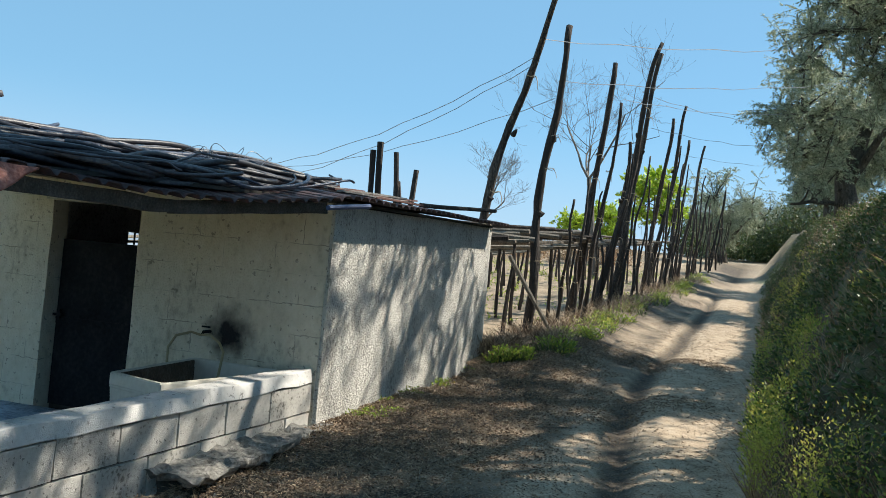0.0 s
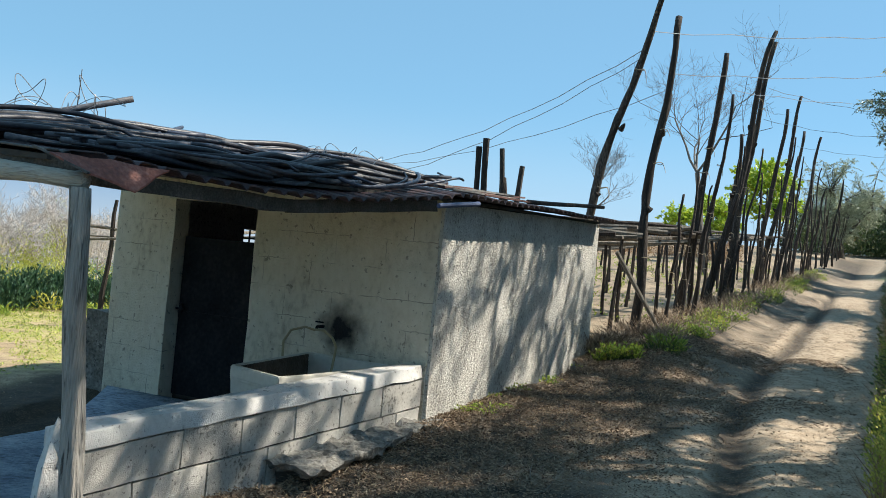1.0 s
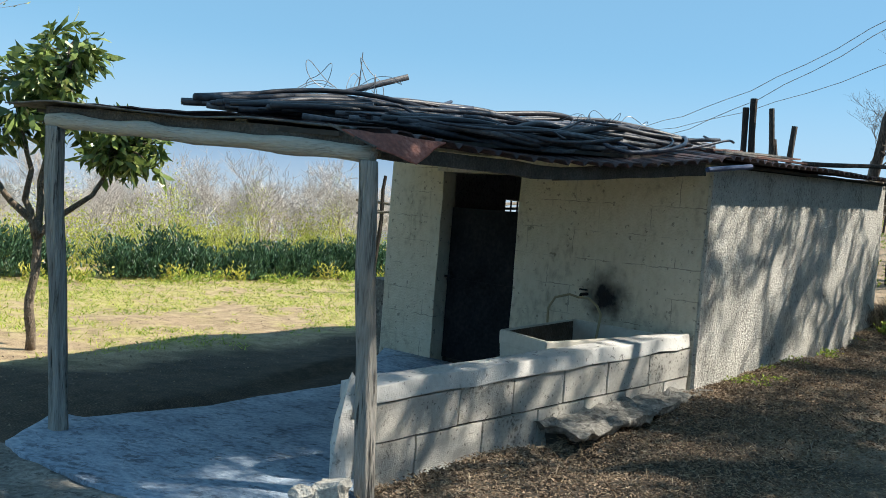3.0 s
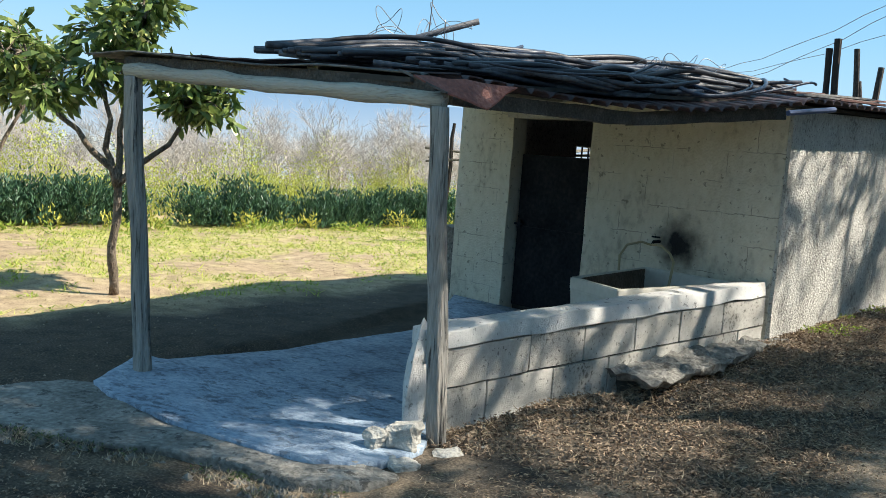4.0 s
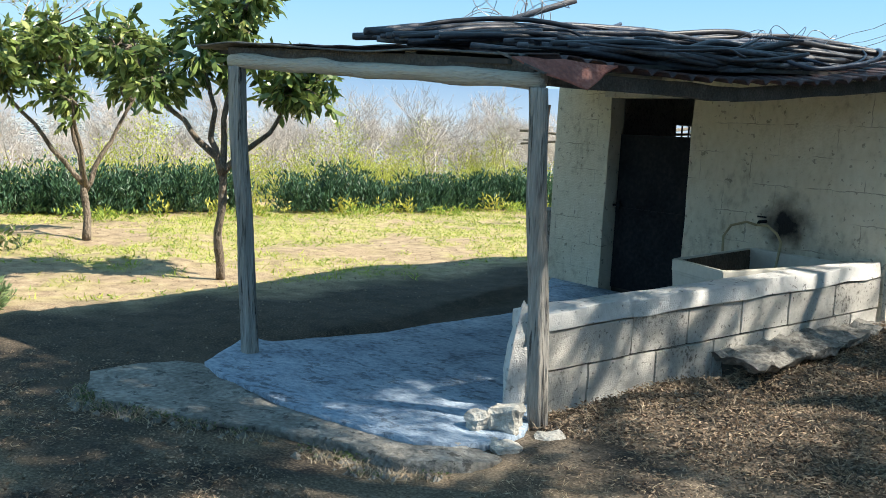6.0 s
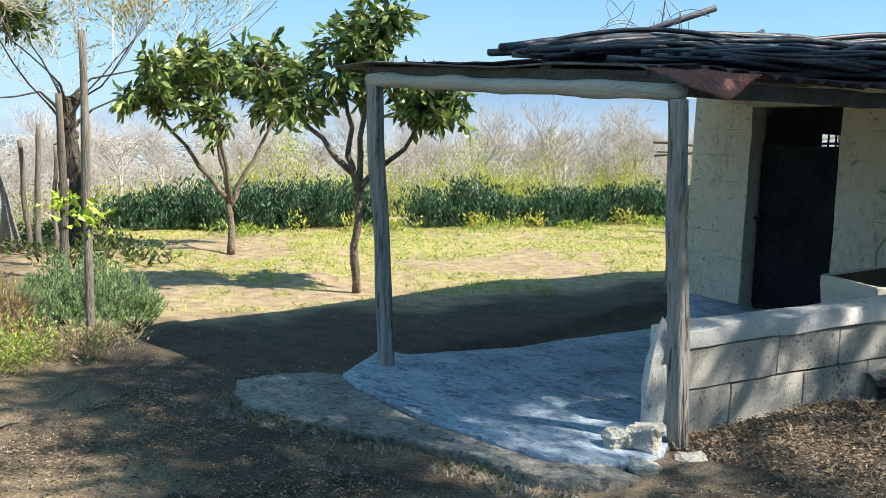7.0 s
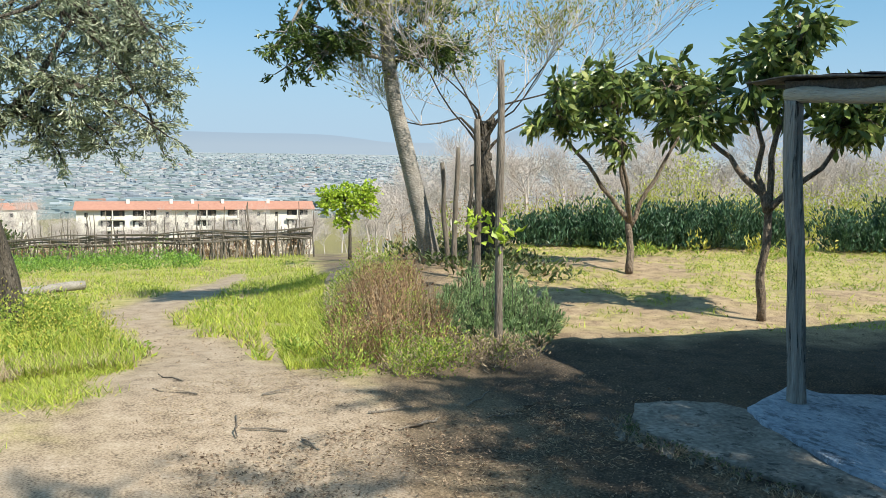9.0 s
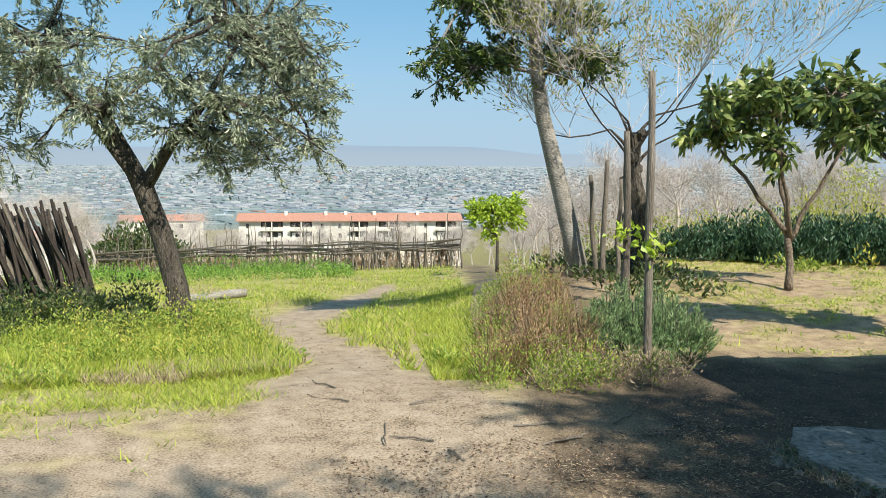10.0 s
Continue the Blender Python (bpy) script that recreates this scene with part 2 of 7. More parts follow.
def single(name, data, material, at, label, category, group="", kind="", smooth=False):
    """A thing that is one mesh, given in world coordinates."""
    me = as_mesh(name, data, smooth)
    me.transform(Matrix.Translation(-Vector(at)))
    me.materials.append(material)
    ob = new(name, me)
    ob.location = at
    return tagged(ob, label, category, group, kind)


def tubes(lines, sides=6, rough=0.0):
    """Tubes along polylines: each a list of (point, radius)."""
    vs, fs = [], []
    for line in lines:
        pts = [Vector(p) for p, _ in line]
        start = len(vs)
        for i, p in enumerate(pts):
            d = (pts[min(i + 1, len(pts) - 1)] - pts[max(i - 1, 0)]).normalized()
            a = d.orthogonal().normalized() if i == 0 else (a - d * a.dot(d)).normalized()
            b = d.cross(a)
            for k in range(sides):
                w = 2 * math.pi * k / sides
                r = line[i][1] * (1 + rough * (noise.noise(p * 9 + Vector((k * 1.7, 0, 0)))))
                vs.append(p + (a * math.cos(w) + b * math.sin(w)) * r)
        for i in range(len(pts) - 1):
            for k in range(sides):
                q = start + i * sides
                fs.append((q + k, q + (k + 1) % sides, q + sides + (k + 1) % sides, q + sides + k))
        fs.append(tuple(range(start + sides - 1, start - 1, -1)))
        e = start + (len(pts) - 1) * sides
        fs.append(tuple(range(e, e + sides)))
    return [tuple(v) for v in vs], fs


def gnarled(a, b, r0, r1, seed, sides=18, n=26):
    """A weathered post, its section lobed and split along the grain."""
    a, b = Vector(a), Vector(b)
    vs, fs = [], []
    for i in range(n + 1):
        t = i / n
        c = a.lerp(b, t) + noise.noise_vector(Vector((seed, t * 2.2, 0))) * 0.045 * math.sin(math.pi * t)
        r = (r0 + (r1 - r0) * t) * (1 + 0.10 * noise.noise(Vector((seed, t * 5, 3))))
        for k in range(sides):
            w = 2 * math.pi * k / sides
            g = noise.noise(Vector((math.cos(w) * 2.2 + seed, math.sin(w) * 2.2, t * 1.6)))
            q = noise.noise(Vector((math.cos(w) * 6 + seed, math.sin(w) * 6, t * 2.5)))
            q2 = noise.noise(Vector((math.cos(w) * 11 + seed, math.sin(w) * 11, t * 3.5)))
            rr = r * (1 + 0.18 * g - 0.5 * max(0, q - 0.12) - 0.3 * max(0, q2 - 0.2))
            vs.append((c.x + math.cos(w) * rr, c.y + math.sin(w) * rr, c.z))
    for i in range(n):
        for k in range(sides):
            q = i * sides
            fs.append((q + k, q + (k + 1) % sides, q + sides + (k + 1) % sides, q + sides + k))
    fs.append(tuple(range(n * sides, n * sides + sides)))
    fs.append(tuple(range(sides - 1, -1, -1)))
    return vs, fs


def crooked(a, b, r0, r1, n=8, wob=0.03, seed=0):
    """A crooked pole from a to b, as a polyline with radii."""
    a, b = Vector(a), Vector(b)
    out = []
    for i in range(n + 1):
        t = i / n
        off = noise.noise_vector(Vector((seed * 3.7, t * 2.6, 0.3))) * wob * (4 * t * (1 - t)) ** 0.5
        rr = (r0 + (r1 - r0) * t) * (1 + 0.16 * noise.noise(Vector((seed * 1.3, t * 7, 4.1))))
        out.append((a.lerp(b, t) + off, rr))
    return out


def leaves(points, dirs, length, width, fold=0.25, jitter=0.35, droop=0.0, gen=None):
    """Many single leaves: each four corners, folded along its rib."""
    gen = gen or nrg
    p, d = np.asarray(points, float), np.asarray(dirs, float)
    n = len(p)
    d = d + gen.normal(0, jitter, (n, 3))
    d[:, 2] -= droop
    d /= np.linalg.norm(d, axis=1)[:, None] + 1e-9
    s = np.cross(d, gen.normal(0, 1, (n, 3)))
    s /= np.linalg.norm(s, axis=1)[:, None] + 1e-9
    u = np.cross(s, d)
    L = length * gen.uniform(0.65, 1.25, n)[:, None]
    W = width * gen.uniform(0.7, 1.2, n)[:, None]
    mid = p + d * L * 0.45
    if length > 0.1:
        q1, q2 = p + d * L * 0.3, p + d * L * 0.68
        vs = np.stack([p, q1 - s * W * 0.42 + u * W * fold, q2 - s * W * 0.5 + u * W * fold * 0.5, p + d * L - u * L * 0.15, q2 + s * W * 0.5 + u * W * fold * 0.5, q1 + s * W * 0.42 + u * W * fold], 1).reshape(-1, 3)
        i = np.arange(n)[:, None] * 6
        return vs, np.concatenate([i + np.array(c) for c in ((0, 1, 5), (1, 2, 5), (2, 4, 5), (2, 3, 4))], 1).reshape(-1, 3)
    vs = np.stack([p, mid - s * W / 2 + u * W * fold, p + d * L - u * L * 0.12, mid + s * W / 2 + u * W * fold], 1).reshape(-1, 3)
    i = np.arange(n)[:, None] * 4
    fs = np.concatenate([i + np.array([0, 1, 2]), i + np.array([0, 2, 3])], 1).reshape(-1, 3)
    return vs, fs


def blades(points, height, width, lean=0.35, gen=None):
    """Grass: one thin triangle a blade."""
    gen = gen or nrg
    p = np.asarray(points, float)
    n = len(p)
    a = gen.uniform(0, 6.283, n)
    s = np.stack([np.cos(a), np.sin(a), np.zeros(n)], 1) * (width * gen.uniform(0.6, 1.3, n))[:, None]
    tip = np.stack([gen.normal(0, lean, n), gen.normal(0, lean, n), np.ones(n)], 1) * (height * gen.uniform(0.4, 1.3, n))[:, None]
    vs = np.stack([p - s, p + s, p + tip], 1).reshape(-1, 3)
    i = np.arange(n)[:, None] * 3
    return vs, (i + np.array([0, 1, 2])).astype(int)


def merge(*sets):
    vs, fs, k = [], [], 0
    for v, f in sets:
        v = [tuple(x) for x in v]
        vs += v
        fs += [tuple(int(j) + k for j in q) for q in f]
        k += len(v)
    return vs, fs


def hexa(c, cuts=0, rough=0.0, seed=0.0, freq=6.0):
    """A block from its eight corners (four below, four above, anticlockwise), its faces split and roughened."""
    bm = bmesh.new()
    v = [bm.verts.new(x) for x in c]
    for q in ((3, 2, 1, 0), (4, 5, 6, 7), (0, 1, 5, 4), (1, 2, 6, 5), (2, 3, 7, 6), (3, 0, 4, 7)):
        bm.faces.new([v[k] for k in q])
    if cuts:
        bmesh.ops.subdivide_edges(bm, edges=bm.edges[:], cuts=cuts, use_grid_fill=True)
    if rough:
        for x in bm.verts:
            x.co += noise.noise_vector(x.co * freq + Vector((seed, seed * 2, 0))) * rough
    return bm


def bar(a, b, w, h, cuts=0, rough=0.0, up=(0, 0, 1)):
    """A squared timber from a to b, w wide and h high."""
    a, b = Vector(a), Vector(b)
    d = (b - a).normalized()
    s = d.cross(Vector(up)).normalized() * w / 2
    u = s.cross(d).normalized() * h / 2
    return hexa([a - s - u, a + s - u, b + s - u, b - s - u, a - s + u, a + s + u, b + s + u, b - s + u], cuts, rough, a.x)


def rock(at, size, seed):
    bm = bmesh.new()
    bmesh.ops.create_icosphere(bm, subdivisions=2, radius=1)
    for v in bm.verts:
        k = 1 + 0.45 * noise.noise(v.co * 1.3 + Vector((seed, 0, 0))) + 0.15 * noise.noise(v.co * 4 + Vector((0, seed, 0)))
        v.co = Vector((v.co.x * size[0] * k, v.co.y * size[1] * k, v.co.z * size[2] * k)) + Vector(at)
    return bm


def smooth_step(a, b, x):
    u = min(1.0, max(0.0, (x - a) / (b - a)))
    return u * u * (3 - 2 * u)


# ---- the lie of the land ----


def bank_foot(y):
    return 2.28 + 0.36 * (y - 6.36) if y > 6 else 2.15 + 0.1 * (y - 6)


def terrace_edge(x):
    return 1.85 + 0.256 * (-5.9 - x)


def fall(q, start, slope):
    d = -slope * max(0.0, min(q, 40.0) - start)
    return max(-40.0, d - 0.13 * max(0.0, q - 40.0))


RISE = 0.07


def land(x, y):
    """Height of the ground, without its small relief."""
    up = RISE * (min(max(y, 3.3), 75.0) - 3.3) * smooth_step(-3.6, -1.4, x)
    q = -x
    wid = 0.35 + 0.4 * max(0.0, -x - 11)
    t = smooth_step(-wid, wid, y - terrace_edge(x) - 0.25 * (wid - 0.35))
    z = up + (1 - t) * fall(q, 6.0, 0.1) + t * fall(q, 13.5, 0.125)
    if x > -1:
        # the bank along the track, its crest and the orchard above
        u = x - bank_foot(y)
        if y > 0:
            u *= 0.94
        if u > 0:
            z += 2.45 * smooth_step(-0.15, 1.75, u) + 0.05 * max(0, min(u, 30) - 1.7)
    return z


def in_porch(x, y):
    """Under the hut and its porch."""
    a = (x + 2.3) * 0.93 - (y - 4.15) * 0.40
    return a < 0.05 and y > 3.6 and x > -4.3 + (y - 8.4) * 0.34 * (y > 8.4) and y < 12.6 and x < 0.4


def ground_z(x, y):
    z = land(x, y)
    if abs(x) < 40 and abs(y) < 60:
        u_ = x - bank_foot(y)
        k = 0.35 if -3.2 < u_ < 0.3 and x > -0.5 else 1.0
        z += k * 0.05 * noise.noise(Vector((x * 0.9, y * 0.9, 0))) + k * 0.010 * noise.noise(Vector((x * 4.3, y * 4.3, 5)))
        u = (x - bank_foot(y)) if y > -5 else 9
        if x > -1 and y > 3:
            # wheel ruts in the track
            for c, dep, wid in ((-0.9 - 0.45 * smooth_step(6, 10, y), 0.085, 0.17), (-0.35, 0.03, 0.22)):
                k = (u - c - 0.10 * noise.noise(Vector((y * 0.45, 1.7, 2)))) / wid
                z -= dep * math.exp(-k * k) * min(1, (y - 3) / 3)
            # a low ridge under the poles
            k = (u + 2.55) / 0.45
            z += 0.16 * math.exp(-k * k) * smooth_step(9, 12, y)
            if u > 0.2 and u < 6:
                z += 0.26 * noise.noise(Vector((x * 1.2, y * 1.2, 9))) + 0.12 * noise.noise(Vector((x * 3.5, y * 3.5, 3)))
    if in_porch(x, y):
        z = min(z, -0.06)
    if -3 < x < 0.5 and 4 < y < 8:
        z -= 0.13 * math.exp(-((x + 1.40) ** 2 + (y - 5.35) ** 2) / 0.10) + 0.06 * math.exp(-((x + 1.05) ** 2 + (y - 6.2) ** 2) / 0.25)
    return z


def axis_steps(lo, hi, step, far, grow=1.1):
    mid = list(np.arange(lo, hi, step))
    a, s = [], step
    p = hi
    while p < far:
        a.append(p)
        s *= grow
        p += s
    b, s, p = [], step, lo - step
    while p > -far:
        b.append(p)
        s *= grow
        p -= s
    return np.array(b[::-1] + mid + a)


gx, gy = axis_steps(-14, 7, 0.125, 4900), axis_steps(-3, 20, 0.125, 4900)
nx, ny = len(gx), len(gy)
gv = [(x, y, ground_z(x, y)) for y in gy.tolist() for x in gx.tolist()]
idx = np.arange(nx * ny).reshape(ny, nx)
gf = np.stack([idx[:-1, :-1], idx[:-1, 1:], idx[1:, 1:], idx[1:, :-1]], -1).reshape(-1, 4)


def cover(x, y):
    """How green, how trodden and how dark with humus and painted shade the ground is, each 0 to 1."""
    green, track, humus_shade = 0.5, 0.0, 0.2
    n1 = noise.noise(Vector((x * 0.5, y * 0.5, 3)))
    n2 = noise.noise(Vector((x * 1.7, y * 1.7, 8)))
    n3 = noise.noise(Vector((x * 4.6, y * 4.6, 6)))
    if x < -3.6:
        edge = y - terrace_edge(x)
        if edge > 0:
            green = 0.40 + 0.5 * n1 + 0.55 * n2 + 0.6 * n3 + 0.2 * smooth_step(9, 13, y - 0.3 * x) - 0.35 * smooth_step(2.5, 0.8, edge)
            # dark follows the edge of the roof's shadow: shade painted into the soil
            humus_shade = max(0.95 * smooth_step(-0.25, 0.3, x + 6.5 - 0.26 * (y - 3.4) + 0.45 * n2 + 0.3 * n3) * smooth_step(0.2, 1.0, edge + 0.4 * n2), 0.65 * smooth_step(1.6, 0.9, edge) + 0.4 * n2)
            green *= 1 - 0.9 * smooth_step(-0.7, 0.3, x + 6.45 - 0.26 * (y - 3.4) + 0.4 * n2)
        else:
            # the track down the slope, with a gravel path bending off it and two faint ruts
            q = -x
            c = float(np.interp(q, (5, 6, 8, 10, 12, 15, 18.5, 21), (0.7, 0.75, 0.95, 0.62, 0.65, 1.75, 3.0, 3.8)))
            half = float(np.interp(q, (5, 6, 8, 10, 12, 15, 18.5, 21), (1.0, 0.85, 0.48, 0.45, 0.62, 0.62, 0.4, 0.25)))
            w2 = (y - c + 0.22 * n2 + 0.15 * n1) / half
            track = math.exp(-w2 * w2 * w2 * w2) if q < 21.5 else 0.0
            for xs, ys, wd, st in (((6.5, 8.4, 10.8, 14), (1.4, 1.67, 2.36, 3.0), 0.13, 0.85), ((6.5, 7.5, 9.25, 11), (1.15, 1.21, 1.54, 1.9), 0.16, 0.7)):
                if q < xs[-1]:
                    w = (y - float(np.interp(q, xs, ys)) + 0.06 * n2) / wd
                    track = max(track, (st + 0.8 * n2) * math.exp(-w * w) * smooth_step(xs[-1], xs[-1] - 4, q))
            green = 1.0 - track + 0.2 * n2
            humus_shade = max(humus_shade, 0.58 * smooth_step(-5.0, -4.2, x + 0.5 * n1 + 0.3 * n2) * smooth_step(0.6, 1.5, y + 0.6 * n2))
            near = smooth_step(-7.2, -4.6, x + 1.2 * n1 + 1.2 * n2 + 0.8 * n3)
            track = max(track, near)
            green *= 1 - near
        q = -x
        w = (y - float(np.interp(q, (9, 10.9, 15.7, 18.3, 24), (2.5, 2.94, 4.6, 5.9, 8.6))) + 0.15 * n2) / (0.22 + 0.02 * q)
        if 9.2 < q < 26:
            k = (0.95 + 0.5 * n2) * math.exp(-w * w) * smooth_step(9.2, 10.5, q)
            track, green = max(track, k), green * (1 - min(1, k))
    else:
        u = x - bank_foot(y)
        track = 1.0 if u < 0.1 else 0.0
        green = 0.0 if u < 0.05 else 0.75
        # darker towards the hut, where tree shade is painted in
        humus_shade = 0.6 + 0.3 * n1 + 0.35 * n2 + 0.35 * n3 + 0.35 * smooth_step(-2.0, -2.6, u) if u < -1.6 else 0.12
        # a dark band along the deeper rut
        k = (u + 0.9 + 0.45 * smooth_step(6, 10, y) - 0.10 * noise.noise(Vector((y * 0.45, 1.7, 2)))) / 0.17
        humus_shade = max(humus_shade, 0.95 * math.exp(-k * k * k * k)) if y > 4 else humus_shade
        if y < 3.5:
            # foreground kept dark: leaf litter with the trees' shade painted in
            humus_shade = 0.62 + 0.3 * n1 + 0.35 * n2 + 0.35 * n3 + 0.25 * smooth_step(-1.8, -2.8, x + 0.5 * n2) * smooth_step(0.4, 1.4, y + 0.5 * n2)
            track = 0.3
        if u < -2.6 and y > 12:
            track, green, humus_shade = 0.6, 0.05 + 0.2 * n2, 0.35 + 0.4 * n2
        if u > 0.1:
            # bank soil nearly black: the bank's own shade is painted in
            humus_shade, green = 0.95, 0.3 + 0.3 * n2
    if x < -45 or y > 90 or y < -60 or x > 60:
        green = 0.5 + 0.3 * n1
        track = 0
        humus_shade = 0.7
    return max(0, min(1, green)), max(0, min(1, track)), max(0, min(1, humus_shade))


def ground_material():
    m = bpy.data.materials.new("earth")
    m.use_nodes = True
    n, l = m.node_tree.nodes, m.node_tree.links
    b = n["Principled BSDF"]
    geo = n.new("ShaderNodeNewGeometry")

    def tex(scale, detail=6.0):
        t = n.new("ShaderNodeTexNoise")
        t.inputs["Scale"].default_value, t.inputs["Detail"].default_value = scale, detail
        l.new(geo.outputs["Position"], t.inputs[0])
        return t.outputs[0]

    def ramp(src, *stops):
        r = n.new("ShaderNodeValToRGB")
        e = r.color_ramp.elements
        e[0].position, e[0].color = stops[0][0], (*stops[0][1], 1)
        e[1].position, e[1].color = stops[-1][0], (*stops[-1][1], 1)
        for p, c in stops[1:-1]:
            e.new(p).color = (*c, 1)
        l.new(src, r.inputs[0])
        return r.outputs[0]

    def blend(fac, a, c):
        x = n.new("ShaderNodeMix")
        x.data_type = "RGBA"
        l.new(fac, x.inputs[0]), l.new(a, x.inputs[6]), l.new(c, x.inputs[7])
        return x.outputs[2]

    def math2(op, a, c):
        x = n.new("ShaderNodeMath")
        x.operation = op
        x.use_clamp = True
        for k, v in enumerate((a, c)):
            if isinstance(v, float):
                x.inputs[k].default_value = v
            else:
                l.new(v, x.inputs[k])
        return x.outputs[0]

    def attr(name):
        a = n.new("ShaderNodeAttribute")
        a.attribute_name = name
        return a.outputs["Fac"]

    fine, mid, big = tex(75, 15.0), tex(6, 12.0), tex(0.9)
    grain = math2("ADD", math2("MULTIPLY", fine, 0.6), math2("MULTIPLY", mid, 0.4))
    soil = ramp(grain, (0.34, (0.10, 0.07, 0.042)), (0.5, (0.32, 0.232, 0.14)), (0.64, (0.50, 0.39, 0.255)))
    dirt = ramp(grain, (0.34, (0.12, 0.088, 0.062)), (0.48, (0.40, 0.31, 0.215)), (0.64, (0.57, 0.465, 0.355)))
    # near-black earth, used for humus and for painted shade
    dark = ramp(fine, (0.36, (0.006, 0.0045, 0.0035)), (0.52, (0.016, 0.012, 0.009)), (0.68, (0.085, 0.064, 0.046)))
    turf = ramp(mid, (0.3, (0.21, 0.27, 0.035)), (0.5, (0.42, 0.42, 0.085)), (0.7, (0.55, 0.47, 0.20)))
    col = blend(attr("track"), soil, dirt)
    col = blend(math2("MULTIPLY", attr("humus_shade"), ramp(mid, (0.35, (0.8,) * 3), (0.6, (1.0,) * 3))), col, dark)
    g = math2("SUBTRACT", math2("ADD", attr("green"), math2("MULTIPLY", mid, 0.9)), 0.45)
    col = blend(math2("MULTIPLY", g, attr("green")), col, turf)
    # distance haze is mixed into the colour of the far ground
    hazed_fields = ramp(tex(0.012, 3.0), (0.35, (0.18, 0.225, 0.225)), (0.5, (0.26, 0.295, 0.305)), (0.65, (0.35, 0.37, 0.375)))
    col = blend(attr("plain"), col, hazed_fields)
    l.new(col, b.inputs["Base Color"])
    b.inputs["Roughness"].default_value = 0.97
    bp = n.new("ShaderNodeBump")
    bp.inputs["Strength"].default_value, bp.inputs["Distance"].default_value = 0.8, 0.03
    hsum = math2("ADD", math2("MULTIPLY", fine, 0.35), math2("MULTIPLY", mid, 0.65))
    l.new(hsum, bp.inputs["Height"]), l.new(bp.outputs[0], b.inputs["Normal"])
    return m


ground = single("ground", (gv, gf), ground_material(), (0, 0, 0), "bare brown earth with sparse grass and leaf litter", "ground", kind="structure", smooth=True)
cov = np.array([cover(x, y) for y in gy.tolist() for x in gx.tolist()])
for k, nm in enumerate(("green", "track", "humus_shade")):
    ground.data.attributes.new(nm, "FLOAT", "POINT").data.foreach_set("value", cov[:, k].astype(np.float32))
# the ground turns to its hazed colour with distance
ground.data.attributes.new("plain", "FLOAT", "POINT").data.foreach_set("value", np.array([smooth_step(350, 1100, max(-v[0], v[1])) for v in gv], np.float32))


def joined(*bms):
    out = []
    for b in bms:
        b.verts.index_update()
        out.append(([tuple(v.co) for v in b.verts], [tuple(v.index for v in f.verts) for f in b.faces]))
        b.free()
    return merge(*out)


# ---- the hut ----
HA = radians(19)
HU, HW = Vector((math.sin(HA), math.cos(HA), 0)), Vector((-math.cos(HA), math.sin(HA), 0))
HC = Vector((-0.95, 7.25, 0))


def hp(s, t, z):
    """A place in the hut: s along its front, t back from the front, z up."""
    return HC + HW * s + HU * t + Vector((0, 0, z))


def wall_piece(s0, s1, t0, t1, z0, z1, cuts=3, rough=0.012, rise=0.0):
    c = [hp(s1, t0, z0), hp(s0, t0, z0), hp(s0, t1, z0), hp(s1, t1, z0), hp(s1, t0, z1), hp(s0, t0, z1), hp(s0, t1, z1 + rise), hp(s1, t1, z1 + rise)]
    return hexa(c, cuts, rough, s0 + t0, 3.0)


# black grime spreads over the plaster round the tap
pm = M["plaster"].node_tree
pn_, pl_ = pm.nodes, pm.links
pg, pd_, pz = pn_.new("ShaderNodeNewGeometry"), pn_.new("ShaderNodeVectorMath"), pn_.new("ShaderNodeTexNoise")
pd_.operation = "DISTANCE"
pd_.inputs[1].default_value = hp(0.84, -0.01, 0.93)
pz.inputs["Scale"].default_value, pz.inputs["Detail"].default_value = 9.0, 6.0
padd = pn_.new("ShaderNodeMath")
padd.operation, padd.inputs[1].default_value = "MULTIPLY_ADD", 0.24
pr = pn_.new("ShaderNodeValToRGB")
pr.color_ramp.elements[0].position, pr.color_ramp.elements[1].position = 0.20, 0.40
pr.color_ramp.elements[0].color, pr.color_ramp.elements[1].color = (1, 1, 1, 1), (0, 0, 0, 1)
pmx = pn_.new("ShaderNodeMix")
pmx.data_type = "RGBA"
pmx.inputs[7].default_value = (0.018, 0.018, 0.02, 1)
base_in = pn_["Principled BSDF"].inputs["Base Color"]
old = base_in.links[0].from_socket
pl_.new(pg.outputs["Position"], pd_.inputs[0]), pl_.new(pg.outputs["Position"], pz.inputs[0])
pl_.new(pz.outputs[0], padd.inputs[0]), pl_.new(pd_.outputs["Value"], padd.inputs[2]), pl_.new(padd.outputs[0], pr.inputs[0])
pl_.new(pr.outputs[0], pmx.inputs[0])
# courses of the blocks show through, in places
dot = pn_.new("ShaderNodeVectorMath")
dot.operation, dot.inputs[1].default_value = "DOT_PRODUCT", HW
sep, com = pn_.new("ShaderNodeSeparateXYZ"), pn_.new("ShaderNodeCombineXYZ")
brick = pn_.new("ShaderNodeTexBrick")
for key, val in (("Scale", 1.0), ("Mortar Size", 0.005), ("Mortar Smooth", 0.6), ("Brick Width", 0.5), ("Row Height", 0.25)):
    brick.inputs[key].default_value = val
brick.inputs["Color1"].default_value = brick.inputs["Color2"].default_value = (0, 0, 0, 1)
brick.inputs["Mortar"].default_value = (1, 1, 1, 1)
warp, gate, chip = pn_.new("ShaderNodeTexNoise"), pn_.new("ShaderNodeTexNoise"), pn_.new("ShaderNodeTexNoise")
warp.inputs["Scale"].default_value, gate.inputs["Scale"].default_value, chip.inputs["Scale"].default_value = 14.0, 3.5, 22.0
